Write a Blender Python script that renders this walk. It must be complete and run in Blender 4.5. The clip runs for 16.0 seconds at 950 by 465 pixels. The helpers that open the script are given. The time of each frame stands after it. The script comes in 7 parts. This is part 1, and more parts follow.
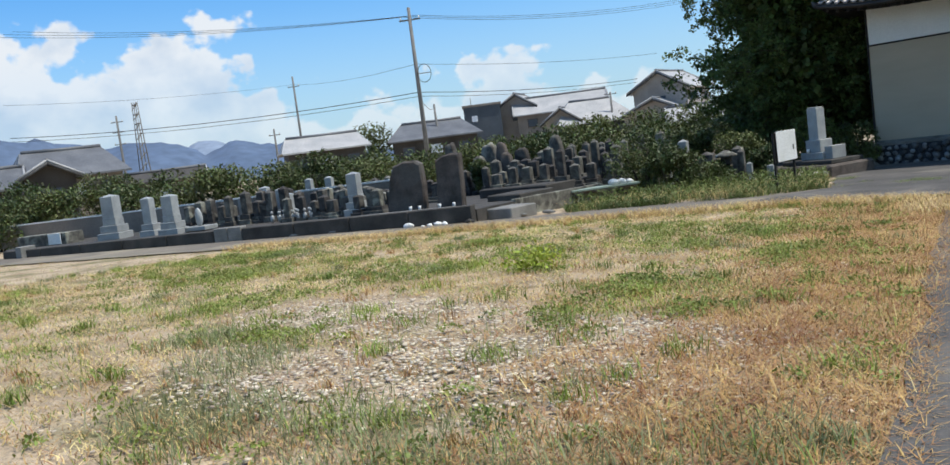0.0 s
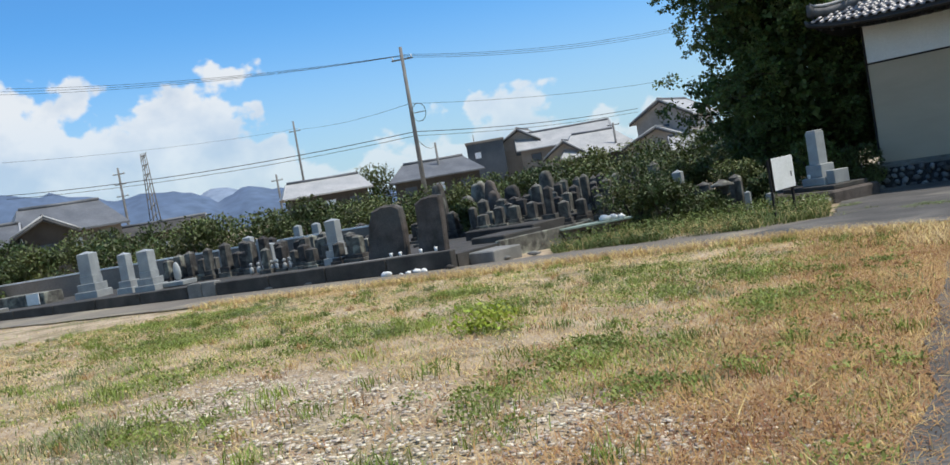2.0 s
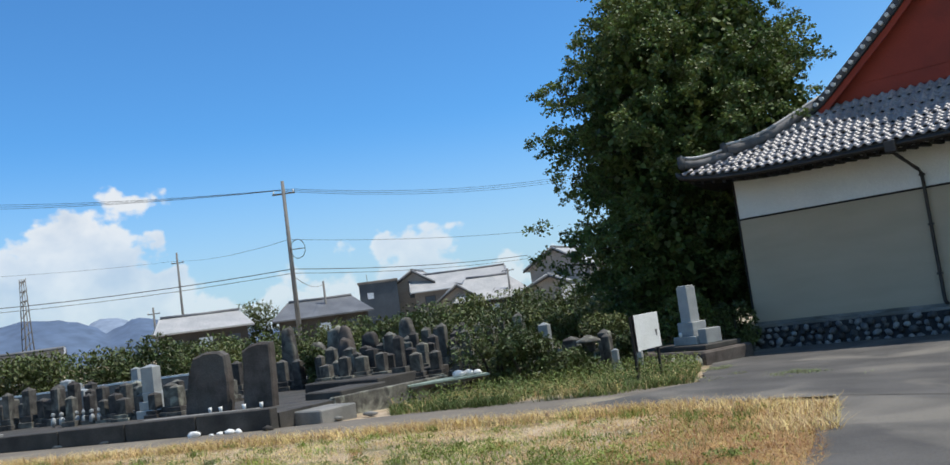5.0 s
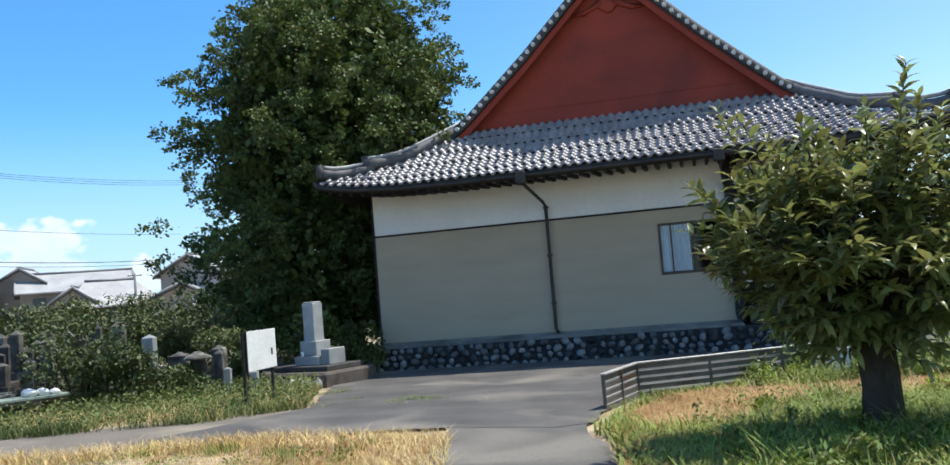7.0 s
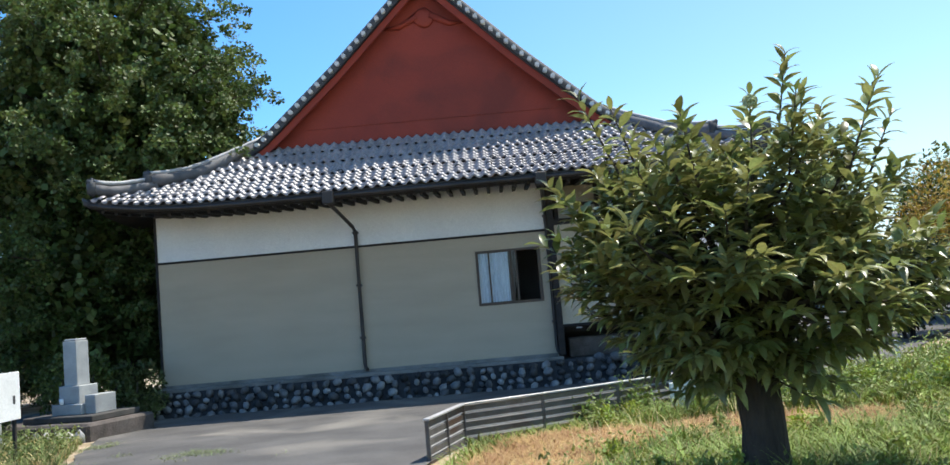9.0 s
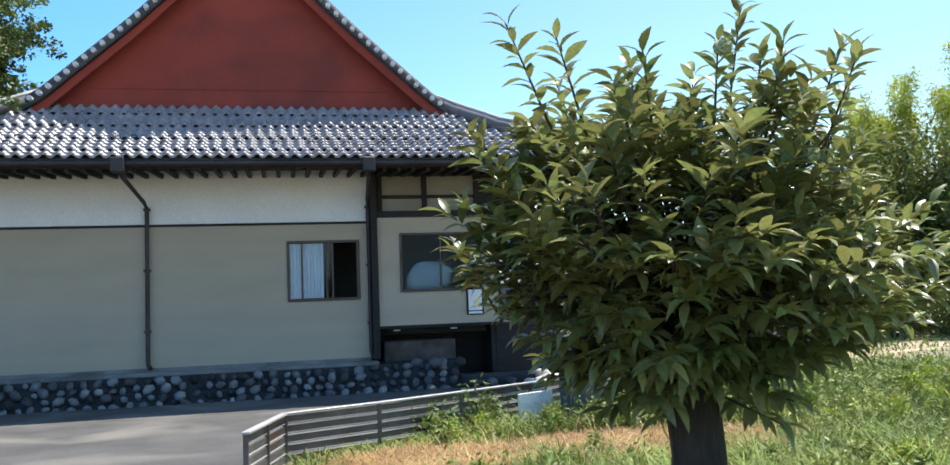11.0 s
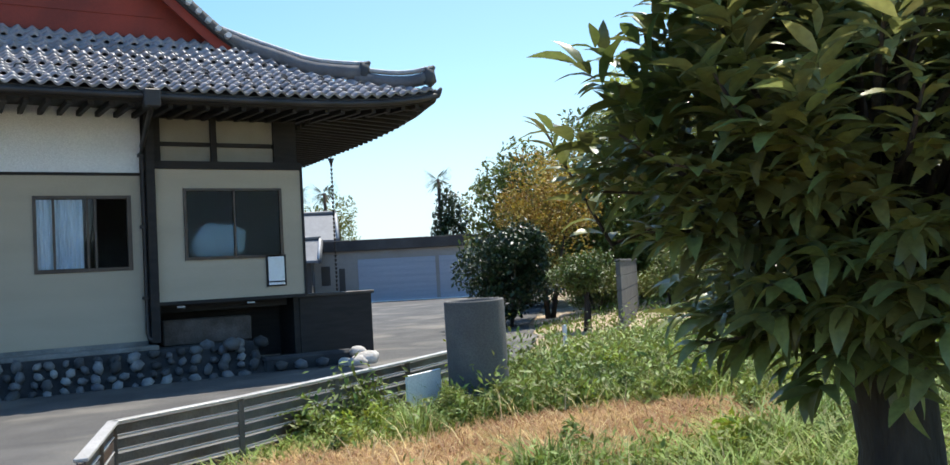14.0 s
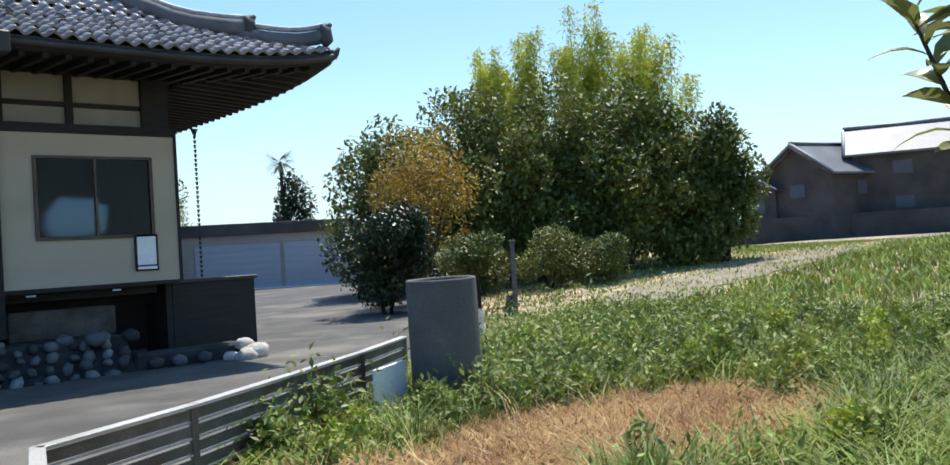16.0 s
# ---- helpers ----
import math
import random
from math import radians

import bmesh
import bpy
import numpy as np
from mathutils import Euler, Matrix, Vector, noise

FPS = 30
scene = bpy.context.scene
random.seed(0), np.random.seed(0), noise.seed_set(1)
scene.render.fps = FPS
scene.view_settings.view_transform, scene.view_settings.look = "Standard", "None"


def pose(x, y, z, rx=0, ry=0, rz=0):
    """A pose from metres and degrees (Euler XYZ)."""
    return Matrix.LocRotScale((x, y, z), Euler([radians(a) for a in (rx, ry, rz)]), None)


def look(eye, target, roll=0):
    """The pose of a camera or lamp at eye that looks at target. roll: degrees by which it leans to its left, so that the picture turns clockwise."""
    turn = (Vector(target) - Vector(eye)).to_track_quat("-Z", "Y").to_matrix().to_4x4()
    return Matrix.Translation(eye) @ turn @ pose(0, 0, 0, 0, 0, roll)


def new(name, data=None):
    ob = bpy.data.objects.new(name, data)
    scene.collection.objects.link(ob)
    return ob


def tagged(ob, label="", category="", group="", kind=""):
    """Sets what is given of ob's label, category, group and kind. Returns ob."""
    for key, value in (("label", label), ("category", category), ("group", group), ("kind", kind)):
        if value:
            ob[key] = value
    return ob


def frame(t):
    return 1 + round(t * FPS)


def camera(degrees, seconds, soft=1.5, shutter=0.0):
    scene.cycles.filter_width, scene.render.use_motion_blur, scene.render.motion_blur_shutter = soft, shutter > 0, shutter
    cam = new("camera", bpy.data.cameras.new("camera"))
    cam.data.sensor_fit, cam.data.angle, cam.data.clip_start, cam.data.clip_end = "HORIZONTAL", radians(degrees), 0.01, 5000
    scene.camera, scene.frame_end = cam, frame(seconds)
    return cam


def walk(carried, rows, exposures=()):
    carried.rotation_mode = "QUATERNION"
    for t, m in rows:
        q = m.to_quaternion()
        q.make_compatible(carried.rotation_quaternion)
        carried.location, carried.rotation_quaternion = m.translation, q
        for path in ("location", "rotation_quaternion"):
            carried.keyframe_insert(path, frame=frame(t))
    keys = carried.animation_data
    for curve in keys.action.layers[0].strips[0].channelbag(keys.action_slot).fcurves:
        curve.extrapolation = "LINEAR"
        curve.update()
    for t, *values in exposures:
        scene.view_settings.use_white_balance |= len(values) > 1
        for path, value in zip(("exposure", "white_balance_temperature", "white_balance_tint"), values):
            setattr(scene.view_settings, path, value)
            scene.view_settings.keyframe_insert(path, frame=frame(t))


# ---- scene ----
cam = camera(56.9, 16.0)
PATH = [
    (0, (10.889, -31.973, 2.3), (9.508, -30.538, 2.113), -7.4),
    (0.5, (10.745, -31.562, 2.325), (9.356, -30.125, 2.244), -8.1),
    (1, (10.678, -31.165, 2.296), (9.198, -29.82, 2.288), -7.9),
    (1.5, (10.682, -30.789, 2.289), (9.287, -29.36, 2.191), -8.6),
    (2, (10.569, -30.387, 2.298), (9.171, -28.961, 2.196), -9.8),
    (2.5, (10.532, -29.887, 2.289), (9.056, -28.538, 2.266), -9.5),
    (3, (10.387, -29.415, 2.262), (8.994, -27.981, 2.268), -8.8),
    (5.5, (9.892, -27.023, 2.263), (8.79, -25.367, 2.471), -6.6),
    (6, (9.703, -26.527, 2.183), (8.749, -24.78, 2.377), -4.7),
    (6.5, (9.73, -26.067, 2.154), (8.88, -24.264, 2.323), -5.2),
    (7, (9.683, -25.615, 2.195), (9.194, -23.68, 2.326), -4.7),
    (7.5, (9.511, -25.134, 2.169), (9.052, -23.188, 2.235), -6.3),
    (8, (9.433, -24.56, 2.114), (8.954, -22.618, 2.146), -5.3),
    (8.5, (9.316, -24.01, 2.073), (9.019, -22.033, 2.141), -4.2),
    (9, (9.171, -23.528, 2.112), (9.127, -21.536, 2.287), -5.0),
    (9.5, (9.001, -23.103, 2.076), (9.17, -21.117, 2.238), -3.2),
    (12, (8.144, -20.29, 1.956), (8.912, -18.45, 2.114), -4.3),
    (12.5, (7.99, -19.69, 1.92), (8.967, -17.954, 2.094), -5.0),
    (13, (7.837, -19.205, 1.885), (8.71, -17.415, 2.069), -5.0),
    (13.5, (7.611, -18.809, 1.861), (8.577, -17.067, 2.038), -3.5),
    (14, (7.459, -18.255, 1.834), (8.469, -16.53, 1.919), -3.1),
    (14.5, (7.325, -17.748, 1.857), (8.394, -16.058, 1.888), -1.7),
    (15, (7.213, -17.248, 1.828), (8.335, -15.593, 1.824), -2.5),
    (15.5, (7.156, -16.56, 1.776), (8.345, -14.951, 1.768), -4.6),
    (16, (7.047, -16.055, 1.755), (8.375, -14.56, 1.792), -3.5),
]
EXPOSURES = [(0.0, -0.08), (3.0, -0.14), (5.5, -0.12), (7.0, 0.33), (9.0, 0.60), (12.5, 0.80), (14.5, 0.48), (16.0, 0.40)]
walk(cam, [(t, look(eye, target, roll)) for t, eye, target, roll in PATH], EXPOSURES)

# ---------------------------------------------------------------- world, sun
SUN_DIR = Vector((0.40, 0.24, 1.0)).normalized()
SUN_EL = math.asin(SUN_DIR.z)
SUN_AZ = math.atan2(SUN_DIR.x, SUN_DIR.y)

world = bpy.data.worlds.new("sky_world")
scene.world = world
world.use_nodes = True
wn, wl = world.node_tree.nodes, world.node_tree.links
wn.clear()
w_out = wn.new("ShaderNodeOutputWorld")
w_bg = wn.new("ShaderNodeBackground")
w_sky = wn.new("ShaderNodeTexSky")
w_sky.sky_type, w_sky.sun_disc = "NISHITA", False
w_sky.sun_elevation, w_sky.sun_rotation = SUN_EL, SUN_AZ
w_sky.air_density, w_sky.dust_density, w_sky.ozone_density = 1.0, 0.3, 2.5
w_bg.inputs[1].default_value = 0.13
tc = wn.new("ShaderNodeTexCoord")
sep = wn.new("ShaderNodeSeparateXYZ")
wl.new(tc.outputs["Generated"], sep.inputs[0])
mapn = wn.new("ShaderNodeMapping")
mapn.inputs["Scale"].default_value = (1.0, 1.0, 1.25)
wl.new(tc.outputs["Generated"], mapn.inputs[0])
cn = wn.new("ShaderNodeTexNoise")
cn.inputs["Scale"].default_value, cn.inputs["Detail"].default_value, cn.inputs["Roughness"].default_value = 9.0, 9.0, 0.55
wl.new(mapn.outputs[0], cn.inputs["Vector"])
puff = wn.new("ShaderNodeTexVoronoi")
puff.feature = "SMOOTH_F1"
puff.inputs["Scale"].default_value, puff.inputs["Detail"].default_value, puff.inputs["Roughness"].default_value = 17.0, 3.0, 0.55
wl.new(mapn.outputs[0], puff.inputs["Vector"])


def w_math(op, a, b, clamp=False):
    n = wn.new("ShaderNodeMath")
    n.operation, n.use_clamp = op, clamp
    for k, v in enumerate((a, b)):
        if isinstance(v, (int, float)):
            n.inputs[k].default_value = v
        else:
            wl.new(v, n.inputs[k])
    return n.outputs[0]


# cumulus bank over the western hills: its top sinks from the west towards the north
bank = wn.new("ShaderNodeValToRGB")
wl.new(w_math("MULTIPLY", sep.outputs[0], -1.0), bank.inputs[0])
bank.color_ramp.elements[0].position, bank.color_ramp.elements[0].color = 0.30, (0.0, 0.0, 0.0, 1)
bank.color_ramp.elements[1].position, bank.color_ramp.elements[1].color = 0.99, (0.36, 0.36, 0.36, 1)
for at, top in ((0.50, 0.12), (0.66, 0.165), (0.81, 0.20), (0.90, 0.25), (0.95, 0.31)):
    bank.color_ramp.elements.new(at).color = (top, top, top, 1)
body = w_math("SUBTRACT", w_math("SUBTRACT", bank.outputs[0], 0.05), sep.outputs[2])
billow = w_math("ADD", w_math("MULTIPLY", w_math("SUBTRACT", cn.outputs["Fac"], 0.5), 0.26), w_math("MULTIPLY", w_math("SUBTRACT", 0.42, puff.outputs["Distance"]), 0.10))
dens = w_math("ADD", body, billow)
cover = wn.new("ShaderNodeMapRange")
cover.interpolation_type = "SMOOTHSTEP"
cover.inputs["From Min"].default_value, cover.inputs["From Max"].default_value = 0.0, 0.022
wl.new(dens, cover.inputs["Value"])
cshade = wn.new("ShaderNodeTexNoise")
cshade.inputs["Scale"].default_value, cshade.inputs["Detail"].default_value = 11.0, 6.0
wl.new(mapn.outputs[0], cshade.inputs["Vector"])
ccol = wn.new("ShaderNodeValToRGB")
ccol.color_ramp.elements[0].position, ccol.color_ramp.elements[0].color = 0.34, (4.3, 5.2, 6.4, 1)
ccol.color_ramp.elements[1].position, ccol.color_ramp.elements[1].color = 0.60, (6.9, 7.2, 7.5, 1)
wl.new(w_math("SUBTRACT", w_math("ADD", cshade.outputs["Fac"], 0.16), w_math("MULTIPLY", dens, 1.7)), ccol.inputs[0])
cmix = wn.new("ShaderNodeMix")
cmix.data_type = "RGBA"
soft = wn.new("ShaderNodeMapRange")
soft.inputs["From Min"].default_value, soft.inputs["From Max"].default_value = 0.02, 0.15
soft.inputs["To Min"].default_value, soft.inputs["To Max"].default_value = 0.45, 0.94
wl.new(sep.outputs[2], soft.inputs["Value"])
wl.new(w_math("MULTIPLY", cover.outputs[0], soft.outputs[0]), cmix.inputs[0])
# deeper blue overhead, pale blue haze near the horizon
tint = wn.new("ShaderNodeMix")
tint.data_type, tint.blend_type = "RGBA", "MULTIPLY"
tint.inputs[0].default_value = 1.0
tcol = wn.new("ShaderNodeMix")
tcol.data_type = "RGBA"
east = wn.new("ShaderNodeMapRange")
east.interpolation_type = "SMOOTHSTEP"
east.inputs["From Min"].default_value, east.inputs["From Max"].default_value = -0.55, 0.55
wl.new(sep.outputs[0], east.inputs["Value"])
wl.new(east.outputs[0], tcol.inputs[0])
tcol.inputs[6].default_value = (0.50, 1.02, 1.42, 1)
tcol.inputs[7].default_value = (1.02, 1.16, 1.10, 1)
wl.new(tcol.outputs[2], tint.inputs[7])
wl.new(w_sky.outputs[0], tint.inputs[6])
haze = wn.new("ShaderNodeMapRange")
haze.interpolation_type = "SMOOTHSTEP"
haze.inputs["From Min"].default_value, haze.inputs["From Max"].default_value = 0.24, -0.02
wl.new(sep.outputs[2], haze.inputs["Value"])
hmix = wn.new("ShaderNodeMix")
hmix.data_type = "RGBA"
wl.new(w_math("MULTIPLY", haze.outputs[0], 0.85), hmix.inputs[0])
wl.new(tint.outputs[2], hmix.inputs[6])
hmix.inputs[7].default_value = (4.4, 5.5, 6.3, 1)
wl.new(hmix.outputs[2], cmix.inputs[6])
wl.new(ccol.outputs[0], cmix.inputs[7])
wl.new(cmix.outputs[2], w_bg.inputs[0])
wl.new(w_bg.outputs[0], w_out.inputs[0])

sun = new("sun", bpy.data.lights.new("sun", "SUN"))
sun.data.energy, sun.data.angle, sun.data.color = 4.8, radians(0.53), (1.0, 0.96, 0.88)
sun.matrix_world = look((0, 0, 60), Vector((0, 0, 60)) - SUN_DIR)


# ---------------------------------------------------------------- materials
def mat(name, c1, c2, scale=4.0, rough=0.8, bump=0.2, fine=60.0, c3=None, metal=0.0, vary=0.0, island=0.0, spec=0.5, trans=0.0, bumpdist=0.02, stretch=(1, 1, 1)):
    """Two-scale procedural surface: broad patches c1..c2, fine grain, optional stain colour c3, tint by object or by island."""
    m = bpy.data.materials.new(name)
    m.use_nodes = True
    n, l = m.node_tree.nodes, m.node_tree.links
    b = n["Principled BSDF"]
    co = n.new("ShaderNodeTexCoord")
    mp = n.new("ShaderNodeMapping")
    mp.inputs["Scale"].default_value = stretch
    geo = n.new("ShaderNodeNewGeometry")
    l.new(geo.outputs["Position"], mp.inputs[0])
    big = n.new("ShaderNodeTexNoise")
    big.inputs["Scale"].default_value, big.inputs["Detail"].default_value = scale, 5.0
    small = n.new("ShaderNodeTexNoise")
    small.inputs["Scale"].default_value, small.inputs["Detail"].default_value = fine, 4.0
    for t in (big, small):
        l.new(mp.outputs[0], t.inputs["Vector"])
    ramp = n.new("ShaderNodeValToRGB")
    ramp.color_ramp.elements[0].position, ramp.color_ramp.elements[1].position = 0.33, 0.67
    ramp.color_ramp.elements[0].color, ramp.color_ramp.elements[1].color = (*c1, 1), (*c2, 1)
    l.new(big.outputs["Fac"], ramp.inputs[0])
    col = ramp.outputs[0]
    if c3:
        st = n.new("ShaderNodeTexNoise")
        st.inputs["Scale"].default_value, st.inputs["Detail"].default_value, st.inputs["Distortion"].default_value = scale * 0.45, 7.0, 0.6
        l.new(mp.outputs[0], st.inputs["Vector"])
        sr = n.new("ShaderNodeMapRange")
        sr.inputs["From Min"].default_value, sr.inputs["From Max"].default_value = 0.52, 0.68
        l.new(st.outputs["Fac"], sr.inputs["Value"])
        mx = n.new("ShaderNodeMix")
        mx.data_type = "RGBA"
        l.new(sr.outputs[0], mx.inputs[0])
        l.new(col, mx.inputs[6])
        mx.inputs[7].default_value = (*c3, 1)
        col = mx.outputs[2]
    hsv = n.new("ShaderNodeHueSaturation")
    l.new(col, hsv.inputs["Color"])
    vr = n.new("ShaderNodeMapRange")
    vr.inputs["From Min"].default_value, vr.inputs["From Max"].default_value = 0.25, 0.75
    vr.inputs["To Min"].default_value, vr.inputs["To Max"].default_value = 0.78, 1.22
    l.new(small.outputs["Fac"], vr.inputs["Value"])
    val = vr.outputs[0]
    for amount, kind in ((vary, "o"), (island, "i")):
        if amount:
            src = n.new("ShaderNodeObjectInfo").outputs["Random"] if kind == "o" else geo.outputs["Random Per Island"]
            r2 = n.new("ShaderNodeMapRange")
            r2.inputs["To Min"].default_value, r2.inputs["To Max"].default_value = 1 - amount, 1 + amount
            l.new(src, r2.inputs["Value"])
            mu = n.new("ShaderNodeMath")
            mu.operation = "MULTIPLY"
            l.new(val, mu.inputs[0])
            l.new(r2.outputs[0], mu.inputs[1])
            val = mu.outputs[0]
            r3 = n.new("ShaderNodeMapRange")
            r3.inputs["To Min"].default_value, r3.inputs["To Max"].default_value = 0.5 - amount * 0.07, 0.5 + amount * 0.07
            l.new(src, r3.inputs["Value"])
            l.new(r3.outputs[0], hsv.inputs["Hue"])
    l.new(val, hsv.inputs["Value"])
    l.new(hsv.outputs[0], b.inputs["Base Color"])
    b.inputs["Roughness"].default_value, b.inputs["Metallic"].default_value = rough, metal
    b.inputs["Specular IOR Level"].default_value = spec
    if bump:
        bp = n.new("ShaderNodeBump")
        bp.inputs["Strength"].default_value, bp.inputs["Distance"].default_value = bump, bumpdist
        l.new(small.outputs["Fac"], bp.inputs["Height"])
        l.new(bp.outputs[0], b.inputs["Normal"])
    if trans:
        tr = n.new("ShaderNodeBsdfTranslucent")
        l.new(hsv.outputs[0], tr.inputs[0])
        ms = n.new("ShaderNodeMixShader")
        ms.inputs[0].default_value = trans
        l.new(b.outputs[0], ms.inputs[1])
        l.new(tr.outputs[0], ms.inputs[2])
        l.new(ms.outputs[0], n["Material Output"].inputs[0])
    return m


M_SOIL = mat("dry_field_soil", (0.34, 0.245, 0.15), (0.58, 0.46, 0.32), 1.7, 0.95, 0.9, 24, (0.19, 0.17, 0.075), bumpdist=0.06)
M_GRAVEL = mat("pale_gravel_earth", (0.22, 0.19, 0.135), (0.33, 0.285, 0.205), 1.2, 0.95, 0.7, 22, (0.22, 0.20, 0.10), bumpdist=0.05)
M_ASPHALT = mat("worn_asphalt", (0.066, 0.061, 0.056), (0.108, 0.100, 0.091), 0.9, 0.9, 0.7, 38, (0.180, 0.163, 0.136), bumpdist=0.01)
M_DIRTROAD = mat("compacted_dirt_road", (0.140, 0.120, 0.095), (0.21, 0.180, 0.142), 0.7, 0.95, 0.5, 50, (0.29, 0.25, 0.18), bumpdist=0.02)
M_KERB = mat("weathered_dark_concrete", (0.040, 0.036, 0.032), (0.085, 0.077, 0.068), 1.6, 0.9, 0.4, 35, (0.05, 0.05, 0.045))
M_CONCRETE = mat("grey_concrete", (0.17, 0.165, 0.15), (0.26, 0.25, 0.23), 1.8, 0.85, 0.3, 40, (0.12, 0.115, 0.10))
M_PIPE = mat("cast_concrete_pipe", (0.10, 0.092, 0.082), (0.145, 0.135, 0.12), 2.5, 0.85, 0.3, 50, (0.11, 0.10, 0.09))
M_GRANITE = mat("polished_light_granite", (0.29, 0.30, 0.30), (0.39, 0.40, 0.39), 3.0, 0.45, 0.1, 180, vary=0.12)
M_OLDSTONE = mat("lichened_old_gravestone", (0.036, 0.032, 0.029), (0.115, 0.105, 0.092), 4.5, 0.9, 0.6, 30, (0.22, 0.215, 0.18), vary=0.5)
M_BROWNSTONE = mat("brown_natural_stone", (0.055, 0.044, 0.037), (0.125, 0.103, 0.09), 2.6, 0.9, 0.5, 24, (0.10, 0.09, 0.08), bumpdist=0.025)
M_COBBLE = mat("river_cobble", (0.065, 0.068, 0.074), (0.20, 0.198, 0.19), 2.2, 0.75, 0.3, 40, vary=0.85)
M_MORTAR = mat("dark_mortar_bed", (0.022, 0.022, 0.024), (0.05, 0.05, 0.05), 3.0, 0.95, 0.5, 30)
M_PALESTONE = mat("pale_quartz_rock", (0.42, 0.38, 0.33), (0.62, 0.58, 0.52), 4.0, 0.8, 0.5, 25, vary=0.2)
M_PLASTER = mat("beige_wall_panel", (0.43, 0.36, 0.262), (0.475, 0.402, 0.298), 0.8, 0.85, 0.15, 90, stretch=(0.6, 1, 3))
M_WHITE = mat("white_lime_plaster", (0.76, 0.77, 0.76), (0.84, 0.84, 0.82), 0.7, 0.85, 0.08, 60)
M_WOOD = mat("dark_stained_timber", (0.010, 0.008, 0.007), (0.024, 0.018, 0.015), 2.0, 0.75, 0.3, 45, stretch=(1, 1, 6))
M_RED = mat("red_painted_gable_boards", (0.27, 0.035, 0.017), (0.33, 0.045, 0.022), 0.9, 0.7, 0.15, 60, (0.20, 0.03, 0.016))
M_TILE = mat("grey_glazed_roof_tile", (0.22, 0.20, 0.20), (0.31, 0.285, 0.285), 1.4, 0.42, 0.10, 80, vary=0.14, island=0.14, spec=0.6)
# beige plaster greyed and darkened to hold the shade under the eave
M_INFILL = mat("shaded_grey_beige_plaster", (0.27, 0.24, 0.19), (0.33, 0.295, 0.24), 1.5, 0.9, 0.2, 60)
M_TILEDARK = mat("dark_ridge_tile", (0.045, 0.045, 0.047), (0.085, 0.085, 0.085), 2.0, 0.75, 0.2, 50, vary=0.1)
M_HIP = mat("weathered_hip_tile", (0.095, 0.093, 0.095), (0.165, 0.160, 0.160), 2.0, 0.8, 0.2, 50, vary=0.1)
M_METALDARK = mat("dark_brown_gutter_metal", (0.03, 0.025, 0.022), (0.055, 0.045, 0.04), 2.0, 0.5, 0.1, 60, metal=0.3)
M_STEEL = mat("weathered_steel_rail", (0.10, 0.095, 0.09), (0.17, 0.155, 0.14), 3.0, 0.6, 0.2, 60, (0.10, 0.06, 0.04), metal=0.5)
M_RAILTOP = mat("pale_aluminium_rail", (0.42, 0.40, 0.37), (0.56, 0.53, 0.50), 3.0, 0.5, 0.2, 60, metal=0.4)
M_ALU = mat("bronze_window_frame", (0.07, 0.05, 0.038), (0.11, 0.08, 0.06), 3.0, 0.5, 0.1, 60, metal=0.4)
M_CURTAIN = mat("pale_blue_white_curtain", (0.62, 0.68, 0.76), (0.76, 0.80, 0.86), 1.5, 0.9, 0.3, 14, stretch=(6, 6, 0.4))
M_INNER = mat("dim_room_wall", (0.10, 0.09, 0.085), (0.15, 0.14, 0.13), 1.0, 0.9, 0.1, 40)
M_SIGN = mat("white_notice_board", (0.76, 0.76, 0.73), (0.84, 0.84, 0.82), 2.0, 0.5, 0.05, 60)
M_INK = mat("dark_print", (0.03, 0.03, 0.03), (0.06, 0.06, 0.06), 4.0, 0.7, 0.0, 40)
M_BARK = mat("grey_brown_bark", (0.035, 0.025, 0.018), (0.085, 0.062, 0.045), 5.0, 0.95, 0.9, 22, stretch=(1, 1, 0.25), bumpdist=0.05)
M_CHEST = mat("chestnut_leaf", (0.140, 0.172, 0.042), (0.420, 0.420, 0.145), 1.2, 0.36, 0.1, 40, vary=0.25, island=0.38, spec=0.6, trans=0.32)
M_GINKGO = mat("ginkgo_leaf", (0.045, 0.082, 0.020), (0.150, 0.190, 0.048), 0.7, 0.6, 0.0, 20, island=0.4, trans=0.25)
M_BUSH = mat("evergreen_bush_leaf", (0.075, 0.108, 0.019), (0.200, 0.215, 0.048), 0.35, 0.55, 0.0, 20, island=0.45, trans=0.22)
M_DARKBUSH = mat("dark_camellia_leaf", (0.014, 0.034, 0.010), (0.035, 0.06, 0.016), 0.7, 0.45, 0.0, 20, island=0.4, trans=0.1)
M_BAMBOO = mat("bamboo_leaf", (0.38, 0.42, 0.04), (0.55, 0.56, 0.08), 0.5, 0.6, 0.0, 20, island=0.3, trans=0.42)
M_YELLOW = mat("yellowing_leaf", (0.32, 0.20, 0.03), (0.42, 0.30, 0.06), 0.6, 0.6, 0.0, 20, island=0.35, trans=0.3)
M_HEDGE = mat("orchard_shrub_leaf", (0.045, 0.068, 0.018), (0.135, 0.150, 0.044), 0.4, 0.6, 0.0, 20, island=0.5, trans=0.15)
M_GRASS = mat("green_grass_blade", (0.105, 0.155, 0.022), (0.300, 0.360, 0.060), 0.6, 0.7, 0.0, 20, island=0.4, trans=0.15)
M_VERGE = mat("dull_green_verge_blade", (0.065, 0.098, 0.020), (0.185, 0.215, 0.052), 0.6, 0.7, 0.0, 20, island=0.4, trans=0.15)
